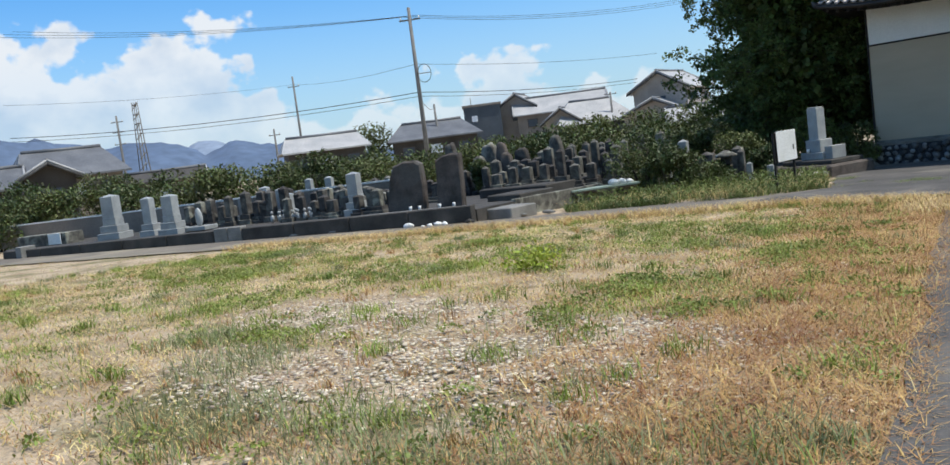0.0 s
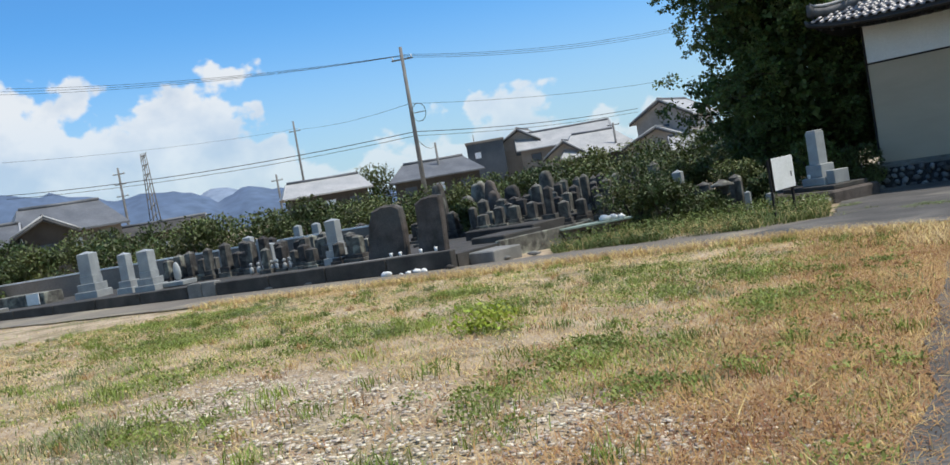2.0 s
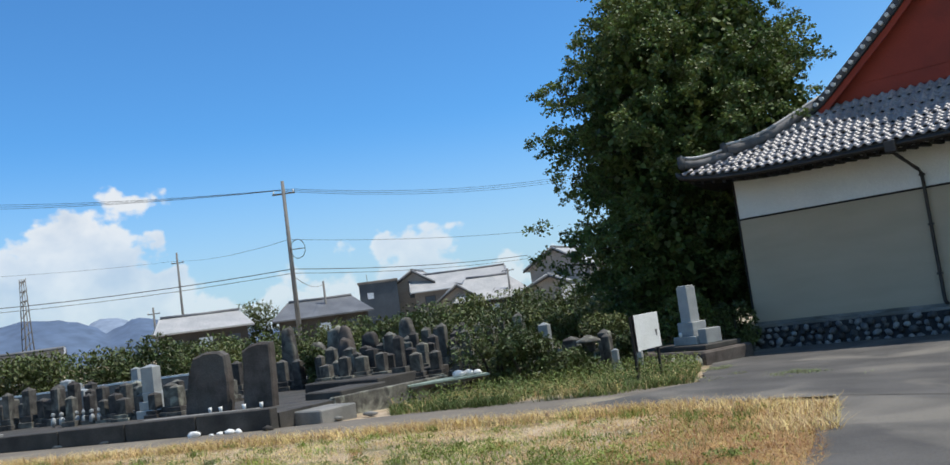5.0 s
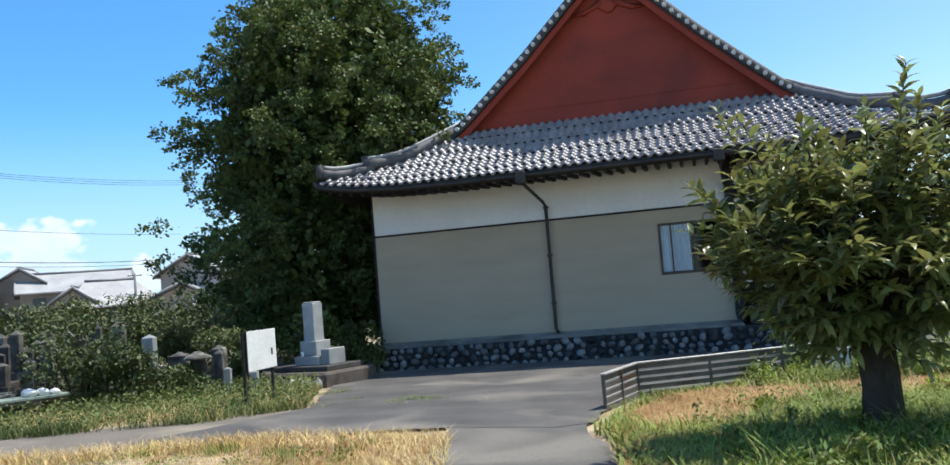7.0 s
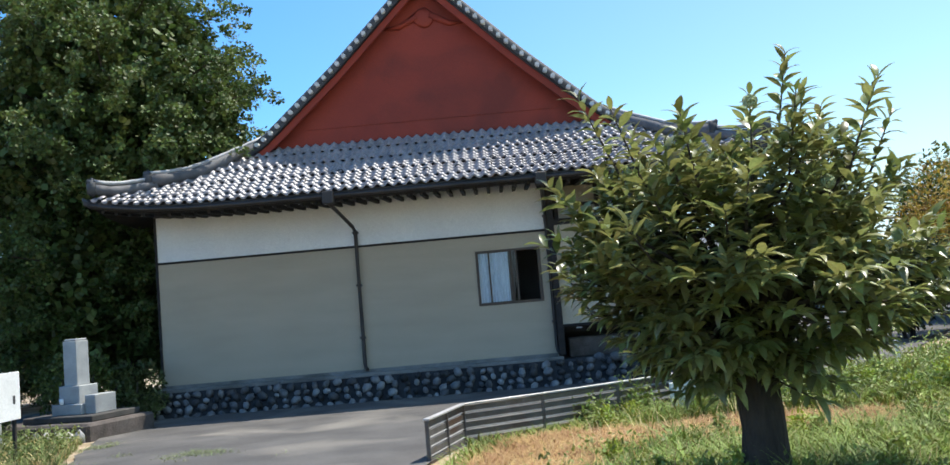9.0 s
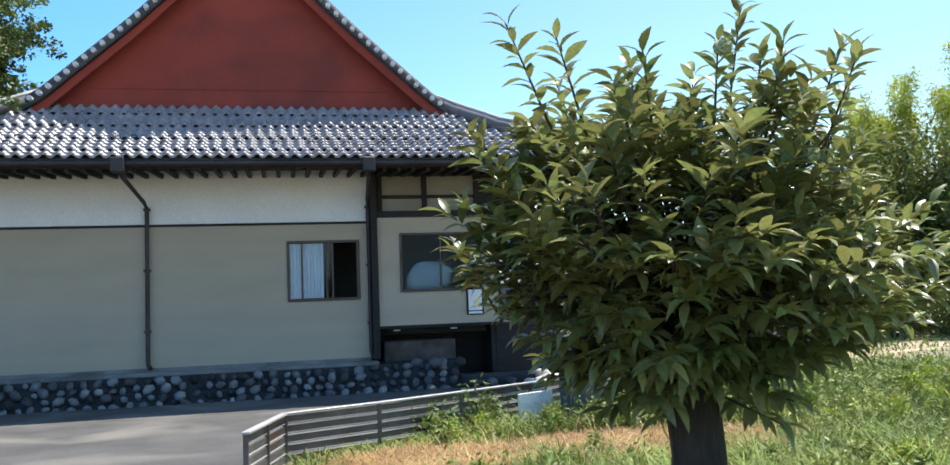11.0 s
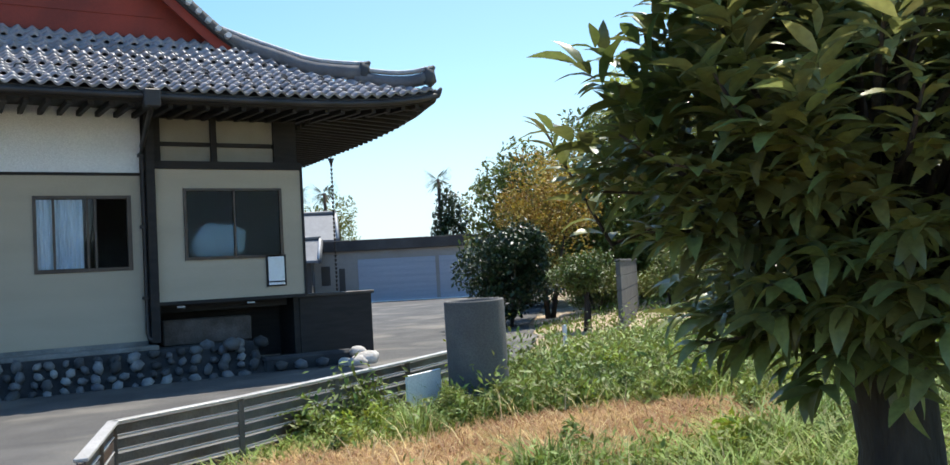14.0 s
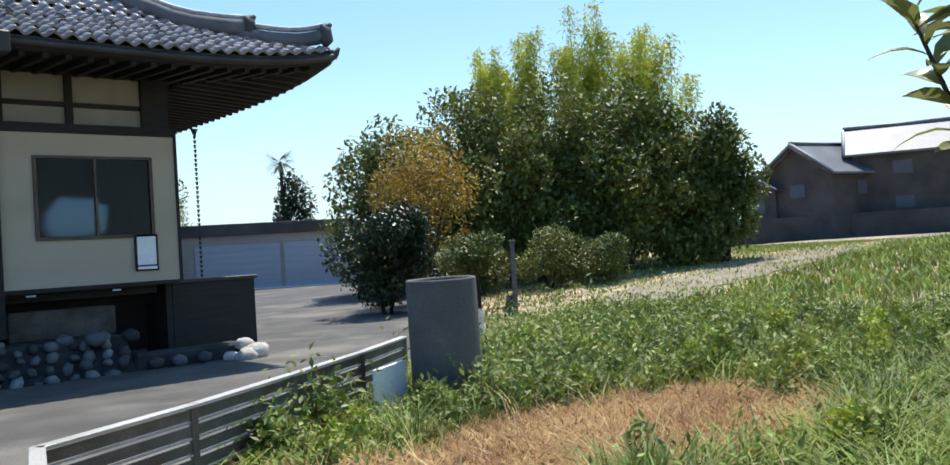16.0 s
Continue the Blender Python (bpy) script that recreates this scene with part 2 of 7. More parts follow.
M_BLUEGRASS = mat("grey_green_grass_blade", (0.17, 0.20, 0.085), (0.28, 0.30, 0.14), 0.8, 0.7, 0.0, 20, island=0.4, trans=0.25)
M_STRAW = mat("dry_straw_blade", (0.48, 0.33, 0.13), (0.72, 0.55, 0.29), 0.8, 0.8, 0.0, 20, island=0.35, trans=0.2)
M_RUST = mat("rust_brown_dry_weed", (0.33, 0.165, 0.065), (0.52, 0.32, 0.14), 0.9, 0.85, 0.0, 20, island=0.35, trans=0.15)
M_WEED = mat("broadleaf_weed", (0.13, 0.175, 0.034), (0.32, 0.355, 0.080), 1.0, 0.6, 0.0, 20, island=0.4, trans=0.25)
M_LIME = mat("lime_green_weed", (0.26, 0.32, 0.03), (0.36, 0.40, 0.05), 1.0, 0.6, 0.0, 20, island=0.3, trans=0.3)
# pale tile tone with the sun's brightness already in its colour
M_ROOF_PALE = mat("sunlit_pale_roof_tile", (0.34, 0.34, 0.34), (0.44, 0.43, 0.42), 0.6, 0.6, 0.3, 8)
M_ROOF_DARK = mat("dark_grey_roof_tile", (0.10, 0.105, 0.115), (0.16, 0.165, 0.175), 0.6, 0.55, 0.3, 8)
M_HOUSEWALL = mat("weathered_house_wall", (0.19, 0.165, 0.145), (0.27, 0.24, 0.21), 0.5, 0.9, 0.2, 20)
M_GABLEWALL = mat("grey_plaster_gable_wall", (0.30, 0.275, 0.25), (0.40, 0.37, 0.345), 0.5, 0.9, 0.2, 20)
M_HOUSEDARK = mat("dark_board_house_wall", (0.04, 0.036, 0.034), (0.075, 0.068, 0.062), 0.6, 0.85, 0.2, 20)
M_BLUEWALL = mat("slate_blue_metal_wall", (0.05, 0.065, 0.085), (0.075, 0.092, 0.115), 0.6, 0.6, 0.1, 20)
M_GARAGEWALL = mat("grey_beige_garage_wall", (0.27, 0.25, 0.225), (0.34, 0.315, 0.285), 0.4, 0.9, 0.1, 30)
M_SHUTTER = mat("pale_blue_steel_shutter", (0.30, 0.335, 0.385), (0.36, 0.39, 0.44), 0.6, 0.5, 0.2, 20, stretch=(0.3, 0.3, 8))
M_POLE = mat("concrete_utility_pole", (0.16, 0.155, 0.15), (0.22, 0.215, 0.205), 1.5, 0.85, 0.1, 30)
M_CABLE = mat("black_cable", (0.02, 0.02, 0.022), (0.03, 0.03, 0.032), 1.0, 0.7, 0.0, 10)
# distance haze is mixed into both hill colours, stronger on the far ridge
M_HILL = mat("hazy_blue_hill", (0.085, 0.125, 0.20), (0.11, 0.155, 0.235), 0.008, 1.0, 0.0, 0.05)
M_HILLFAR = mat("hazy_grey_far_hill", (0.20, 0.25, 0.33), (0.23, 0.28, 0.36), 0.008, 1.0, 0.0, 0.05)
M_PEBBLE = mat("pale_beige_pebble", (0.50, 0.41, 0.31), (0.72, 0.62, 0.50), 6.0, 0.9, 0.2, 60, island=0.3)
M_SHIKKUI = mat("white_lime_tile_end", (0.62, 0.61, 0.58), (0.74, 0.73, 0.70), 3.0, 0.7, 0.1, 60)
M_WHITEPLASTIC = mat("white_plastic_bag", (0.74, 0.73, 0.70), (0.86, 0.85, 0.83), 3.0, 0.5, 0.4, 20)
M_TABLE = mat("faded_green_table_top", (0.20, 0.26, 0.22), (0.30, 0.36, 0.31), 3.0, 0.7, 0.2, 40)
M_BURR = mat("pale_green_burr", (0.30, 0.34, 0.16), (0.40, 0.43, 0.24), 8.0, 0.9, 0.8, 60)


def glass_mat(name, tint, rough):
    m = bpy.data.materials.new(name)
    m.use_nodes = True
    b = m.node_tree.nodes["Principled BSDF"]
    b.inputs["Base Color"].default_value = (*tint, 1)
    b.inputs["Roughness"].default_value = rough
    b.inputs["Transmission Weight"].default_value = 1.0
    b.inputs["IOR"].default_value = 1.3
    return m


M_GLASS = glass_mat("clear_window_glass", (0.9, 0.95, 0.97), 0.02)
M_FROST = glass_mat("frosted_window_glass", (0.62, 0.72, 0.74), 0.42)


# ---------------------------------------------------------------- shape helpers
def part(name, bm, material, parent=None, label=""):
    me = bpy.data.meshes.new(name)
    bm.to_mesh(me)
    bm.free()
    me.materials.append(material)
    ob = new(name, me)
    if parent is not None:
        ob.parent = parent
    if label:
        ob["label"] = label
    return ob


def mesh_ob(name, verts, faces, material, parent=None, label=""):
    """Mesh object from numpy arrays: verts (n, 3), faces (m, k)."""
    me = bpy.data.meshes.new(name)
    verts = np.asarray(verts, np.float32)
    faces = np.asarray(faces, np.int32)
    m, k = faces.shape
    me.vertices.add(len(verts))
    me.vertices.foreach_set("co", verts.ravel())
    me.loops.add(m * k)
    me.loops.foreach_set("vertex_index", faces.ravel())
    me.polygons.add(m)
    me.polygons.foreach_set("loop_start", np.arange(0, m * k, k, dtype=np.int32))
    me.polygons.foreach_set("loop_total", np.full(m, k, np.int32))
    me.update(calc_edges=True)
    me.validate()
    me.materials.append(material)
    ob = new(name, me)
    if parent is not None:
        ob.parent = parent
    if label:
        ob["label"] = label
    return ob


def thing(name, label, category, x=0.0, y=0.0, z=0.0, rz=0.0, group="", kind=""):
    ob = new(name)
    ob.empty_display_size = 0.2
    ob.matrix_world = pose(x, y, z, 0, 0, rz)
    return tagged(ob, label, category, group, kind)


def box(bm, x0, x1, y0, y1, z0, z1, bevel=0.0):
    r = bmesh.ops.create_cube(bm, size=1.0)
    vs = r["verts"]
    for v in vs:
        v.co = Vector((x0 + (v.co.x + 0.5) * (x1 - x0), y0 + (v.co.y + 0.5) * (y1 - y0), z0 + (v.co.z + 0.5) * (z1 - z0)))
    if bevel:
        es = list({e for v in vs for e in v.link_edges})
        bmesh.ops.bevel(bm, geom=es, offset=bevel, segments=1, affect="EDGES", profile=0.5)
    return vs


def boxed(x0, x1, y0, y1, z0, z1, bevel=0.0):
    bm = bmesh.new()
    box(bm, x0, x1, y0, y1, z0, z1, bevel)
    return bm


def tube(bm, pts, radii, seg=8, cap=True):
    pts = [Vector(p) for p in pts]
    rings = []
    for i, p in enumerate(pts):
        d = (pts[min(i + 1, len(pts) - 1)] - pts[max(i - 1, 0)]).normalized()
        a = d.orthogonal().normalized() if abs(d.z) < 0.99 else Vector((1, 0, 0))
        b = d.cross(a).normalized()
        rings.append([bm.verts.new(p + radii[i] * (math.cos(t) * a + math.sin(t) * b)) for t in [2 * math.pi * k / seg for k in range(seg)]])
    for r0, r1 in zip(rings, rings[1:]):
        # join each ring to the nearest start on the next one
        off = min(range(seg), key=lambda k: (r1[k].co - r0[0].co).length)
        for k in range(seg):
            try:
                bm.faces.new((r0[k], r0[(k + 1) % seg], r1[(k + 1 + off) % seg], r1[(k + off) % seg]))
            except ValueError:
                pass
    if cap:
        for r in (rings[0], rings[-1]):
            try:
                bm.faces.new(r)
            except ValueError:
                pass
    bmesh.ops.recalc_face_normals(bm, faces=bm.faces[:])
    for f in bm.faces:
        f.smooth = True


def tubed(pts, radii, seg=8):
    bm = bmesh.new()
    tube(bm, pts, radii if isinstance(radii, (list, tuple)) else [radii] * len(pts), seg)
    return bm


def rock(seed, sx, sy, sz, sub=2, rough=0.25):
    bm = bmesh.new()
    bmesh.ops.create_icosphere(bm, subdivisions=sub, radius=1.0)
    o = Vector((seed * 7.3, seed * 3.1, seed * 1.7))
    for v in bm.verts:
        n = noise.noise(v.co * 1.1 + o) * rough + noise.noise(v.co * 2.7 + o) * rough * 0.4
        v.co = v.co * (1 + n)
        v.co = Vector((v.co.x * sx, v.co.y * sy, v.co.z * sz))
    for f in bm.faces:
        f.smooth = True
    return bm


def smooth_step(a, b, x):
    t = min(1.0, max(0.0, (x - a) / (b - a)))
    return t * t * (3 - 2 * t)


def gz(x, y):
    """Height of the ground: it falls gently from the field to the temple yard and rises again towards the eastern lane."""
    a = -3.0 - y
    s = 0.5 * (a + math.sqrt(a * a + 4.0))
    z = 0.032 * min(s, 30.0) - 0.01
    z -= 0.02 * min(5.0, max(0.0, x - 4.0)) * min(1.0, max(0.0, (-y - 5.0) / 8.0))
    z += 0.9 * smooth_step(20, 42, x) * (1 - smooth_step(16, 30, y)) * smooth_step(-40, -15, y)
    return z


def sheet(name, poly, material, dz, label, wobble=0.0, kind="structure", category="", step=1.0):
    """Flat patch of ground within a polygon, laid over the falling ground."""
    pts = []
    for (x0, y0), (x1, y1) in zip(poly, poly[1:] + poly[:1]):
        n = max(1, int(math.hypot(x1 - x0, y1 - y0) / 0.45)) if wobble else 1
        n = min(n, 60)
        for k in range(n):
            t = k / n
            x, y = x0 + (x1 - x0) * t, y0 + (y1 - y0) * t
            if wobble:
                x += wobble * noise.noise(Vector((x * 0.9, y * 0.9, 3.0))) + wobble * 0.6 * noise.noise(Vector((x * 3.1, y * 3.1, 9.0)))
                y += wobble * noise.noise(Vector((x * 0.9, y * 0.9, 7.0))) + wobble * 0.6 * noise.noise(Vector((x * 3.1, y * 3.1, 1.0)))
            pts.append((x, y))
    bm = bmesh.new()
    bm.faces.new([bm.verts.new((x, y, 0)) for x, y in pts])
    bmesh.ops.triangulate(bm, faces=bm.faces[:])
    ys, xs = [p[1] for p in pts], [p[0] for p in pts]
    for axis, lo, hi in (("y", max(min(ys), -40), min(max(ys), 40)), ("x", max(min(xs), -20), min(max(xs), 50))):
        v = math.ceil(lo)
        while v < hi:
            co, no = ((0, v, 0), (0, 1, 0)) if axis == "y" else ((v, 0, 0), (1, 0, 0))
            bmesh.ops.bisect_plane(bm, geom=bm.verts[:] + bm.edges[:] + bm.faces[:], plane_co=co, plane_no=no)
            v += step if axis == "y" else step * 2
    for v in bm.verts:
        v.co.z = gz(v.co.x, v.co.y) + dz
    bmesh.ops.recalc_face_normals(bm, faces=bm.faces[:])
    for f in bm.faces:
        if f.normal.z < 0:
            f.normal_flip()
        f.smooth = True
    return tagged(part(name, bm, material), label, category, kind=kind)


def inside(poly, x, y):
    c = False
    j = len(poly) - 1
    for i in range(len(poly)):
        xi, yi = poly[i]
        xj, yj = poly[j]
        if (yi > y) != (yj > y) and x < (xj - xi) * (y - yi) / (yj - yi) + xi:
            c = not c
        j = i
    return c


RNG = np.random.default_rng(11)


def leaf_cards(pos, size, up=0.4, fold=0.25, slim=0.5, droop=0.0, rng=RNG):
    """Small folded leaves (two triangles each) at the given places, turned at random with a bias upward."""
    pos = np.asarray(pos)
    n = len(pos)
    d = rng.normal(size=(n, 3))
    d[:, 2] -= droop
    d /= np.linalg.norm(d, axis=1, keepdims=True)
    nrm = rng.normal(size=(n, 3))
    nrm[:, 2] += up * 3
    side = np.cross(d, nrm)
    side /= np.linalg.norm(side, axis=1, keepdims=True) + 1e-9
    nn = np.cross(side, d)
    s = (size * rng.uniform(0.65, 1.3, n))[:, None]
    a = pos
    tip = pos + d * s
    l = pos + d * s * 0.45 + side * s * slim * 0.5 + nn * s * fold * 0.3
    r = pos + d * s * 0.45 - side * s * slim * 0.5 + nn * s * fold * 0.3
    v = np.stack([a, r, tip, l], 1).reshape(-1, 3)
    i = np.arange(n)[:, None] * 4
    f = np.concatenate([i + np.array([[0, 1, 2]]), i + np.array([[0, 2, 3]])])
    return v, f


def blades(xy, h, w, lean=0.4, rng=RNG, hz=None):
    """Bent grass blades: two segments each, rooted on the ground."""
    n = len(xy)
    z = gz_many(xy[:, 0], xy[:, 1]) if hz is None else hz
    base = np.column_stack([xy, z - 0.01])
    ang = rng.uniform(0, 2 * np.pi, n)
    hh = h * rng.uniform(0.45, 1.25, n)
    ln = hh * lean * rng.uniform(0.2, 1.6, n)
    dx, dy = np.cos(ang), np.sin(ang)
    ww = w * rng.uniform(0.7, 1.3, n)
    sx, sy = -dy * ww * 0.5, dx * ww * 0.5
    mid = base + np.column_stack([dx * ln * 0.35, dy * ln * 0.35, hh * 0.6])
    tip = base + np.column_stack([dx * ln, dy * ln, hh])
    off = np.column_stack([sx, sy, np.zeros(n)])
    v = np.stack([base - off, base + off, mid + off * 0.8, mid - off * 0.8, tip], 1).reshape(-1, 3)
    i = np.arange(n)[:, None] * 5
    f = np.concatenate([i + np.array([[0, 1, 2]]), i + np.array([[0, 2, 3]]), i + np.array([[3, 2, 4]])])
    return v, f


def inside_many(poly, xs, ys):
    c = np.zeros(len(xs), bool)
    j = len(poly) - 1
    for i in range(len(poly)):
        xi, yi = poly[i]
        xj, yj = poly[j]
        if yi != yj:
            c ^= ((yi > ys) != (yj > ys)) & (xs < (xj - xi) * (ys - yi) / (yj - yi) + xi)
        j = i
    return c


def scatter(poly, n, rng=RNG, patch=None):
    """n random places in a polygon, thinned by patch(x, y)."""
    px, py = [p[0] for p in poly], [p[1] for p in poly]
    PATCH_CACHE.clear()
    out, have = [], 0
    while have < n:
        xs, ys = rng.uniform(min(px), max(px), 60000), rng.uniform(min(py), max(py), 60000)
        k = inside_many(poly, xs, ys)
        xs, ys = xs[k], ys[k]
        if patch is not None:
            # the patchiness is sampled on a 12 cm grid and looked up
            keys = np.column_stack([np.floor(xs / 0.12), np.floor(ys / 0.12)]).astype(np.int64)
            vals = np.empty(len(xs))
            for m, (a, b) in enumerate(keys):
                if (a, b) not in PATCH_CACHE:
                    PATCH_CACHE[(a, b)] = patch(a * 0.12, b * 0.12)
                vals[m] = PATCH_CACHE[(a, b)]
            k = vals > rng.uniform(size=len(xs))
            xs, ys = xs[k], ys[k]
        out.append(np.column_stack([xs, ys]))
        have += len(xs)
    return np.concatenate(out)[:n]


PATCH_CACHE = {}


def gz_many(x, y):
    a = -3.0 - y
    z = 0.032 * np.minimum(0.5 * (a + np.sqrt(a * a + 4.0)), 30.0) - 0.01
    z -= 0.02 * np.clip(x - 4.0, 0, 5.0) * np.clip((-y - 5.0) / 8.0, 0, 1)

    def st(p, q, v):
        t = np.clip((v - p) / (q - p), 0, 1)
        return t * t * (3 - 2 * t)
    return z + 0.9 * st(20, 42, x) * (1 - st(16, 30, y)) * st(-40, -15, y)


# ---------------------------------------------------------------- ground
def build_ground():
    xs = sorted(set([-3000, -1200, -500, -220, -110, -60, -40] + list(range(-30, 52, 2)) + [60, 80, 120, 220, 500, 1200, 3000]))
    ys = sorted(set([-3000, -1200, -500, -200, -90, -60] + list(range(-44, 34, 2)) + [40, 60, 90, 150, 260, 500, 1200, 3000]))
    v = [(x, y, gz(x, y) - 0.03) for y in ys for x in xs]
    w = len(xs)
    f = [(j * w + i, j * w + i + 1, (j + 1) * w + i + 1, (j + 1) * w + i) for j in range(len(ys) - 1) for i in range(w - 1)]
    ob = mesh_ob("ground", v, f, M_SOIL)
    for p in ob.data.polygons:
        p.use_smooth = True
    tagged(ob, "dry sandy earth with thin straw and weeds", "ground", kind="structure")


build_ground()

FIELD = [(10.9, -33), (9.6, -28.4), (8.55, -24.3), (7.0, -18.1), (6.7, -16.9), (6.1, -14.5), (3.5, -14.5), (1.2, -15.3), (-3.5, -17.0), (-9.4, -19.7), (-20.5, -23.2), (-34, -28), (-34, -44), (12, -44)]
PATH_POLY = [(10.9, -33), (9.6, -28.4), (8.55, -24.3), (7.0, -18.1), (6.7, -16.9), (6.1, -14.5), (5.8, -12.5), (7.9, -12.5), (8.1, -14.2), (8.5, -15.3), (8.8, -17.5), (9.5, -20), (11.1, -24.5), (12.2, -29), (13.4, -33), (16, -44), (13.2, -44)]
YARD = [(6.1, -13.6), (3.5, -14.5), (1.2, -15.3), (2.3, -10.2), (0.6, -5.4), (-0.3, -2.0), (-6.0, 2.0), (-6.0, 40), (47, 42), (30, 14), (22.5, 4.5), (20.5, 1.0), (15.5, -5.6), (12.9, -7.2), (9.7, -9.6), (8.4, -10.4), (8.0, -13.4), (7.6, -13.9)]
LANE = [(1.3, -15.2), (-3.5, -17.0), (-9.4, -19.7), (-20.5, -23.2), (-60, -38), (-60, -33.5), (-20, -19.5), (-13.6, -16.9), (-5.6, -15.2), (-3.2, -13.6), (-0.8, -12.2), (2.2, -10.3)]
STRIP = [(2.2, -10.2), (1.2, -11.9), (-1.3, -12.9), (-3.3, -13.6), (-4.4, -12.4), (-4.5, -5.0), (-1.0, -4.9), (0.3, -5.3)]
EAST = [(8.1, -14.2), (8.3, -12.9), (8.6, -10.7), (9.8, -9.8), (13.2, -7.4), (15.2, -6.0), (20.5, 0.6), (24, -2), (30, -8), (34, -20), (30, -44), (16, -44), (13.4, -33), (12.2, -29), (11.1, -24.5), (9.5, -20), (8.8, -17.5), (8.5, -15.3)]
sheet("road", PATH_POLY, M_ASPHALT, 0.012, "narrow worn asphalt path between grass verges", 0.14, category="path")
sheet("pavement", YARD, M_ASPHALT, 0.018, "worn grey asphalt temple yard", 0.16, category="yard")
sheet("road_lane", LANE, M_DIRTROAD, 0.006, "compacted grey dirt lane along the graveyard kerb", 0.25, category="lane")
sheet("ground_lane", [(17.5, -3.2), (21.4, -1.2), (28.3, 0.6), (37, 1.6), (52, 3.6), (70, 9), (70, 5.5), (52, 0.2), (37, -1.6), (28, -2.2), (21, -3.4)], M_GRAVEL, 0.006, "pale gravel track through the grass", 0.5, category="track")


def patch_noise(x, y, s, o):
    return noise.noise(Vector((x * s, y * s, o))) * 0.6 + noise.noise(Vector((x * s * 2.7, y * s * 2.7, o + 5))) * 0.4


GRAVEL_AT = [(6.4, -27.6, 2.3, 1.5), (3.6, -26.3, 2.6, 1.2), (7.3, -26.2, 1.6, 1.1), (5.2, -28.4, 2.2, 1.0)]
GREEN_AT = [(6.2, -25.4, 1.1), (5.8, -24.1, 1.0), (4.4, -20.9, 1.0), (6.5, -21.6, 1.2), (3.4, -23.2, 0.6), (3.2, -27.2, 1.0), (1.2, -23.6, 1.2), (-0.4, -20.2, 1.0), (1.8, -21.5, 1.0), (4.9, -19.4, 0.9), (2.8, -18.4, 1.0), (1.0, -26.0, 1.0), (-3, -24, 1.6), (-6, -22, 1.6)]
BLUE_AT = [(8.2, -28.9, 0.9), (7.4, -29.2, 0.9), (6.6, -29.0, 0.8), (8.9, -28.2, 0.6), (4.4, -28.3, 0.8), (5.6, -29.3, 0.8), (3.0, -27.9, 0.7)]


def gravelly(x, y):
    return max([0.0] + [1 - ((x - a) / p) ** 2 - ((y - b) / q) ** 2 for a, b, p, q in GRAVEL_AT]) + 0.35 * patch_noise(x, y, 0.9, 2)


def greenish(x, y):
    return max([0.0] + [1 - ((x - a) ** 2 + (y - b) ** 2) / (r * r) for a, b, r in GREEN_AT])


def bluish(x, y):
    return max([0.0] + [1 - ((x - a) ** 2 + (y - b) ** 2) / (r * r) for a, b, r in BLUE_AT])


NEAR = [(9.9, -30), (8.5, -24.3), (7.0, -18.3), (6.2, -14.6), (3.5, -14.6), (-3.0, -17.0), (-9.0, -19.8), (-9, -26), (0, -30.5)]


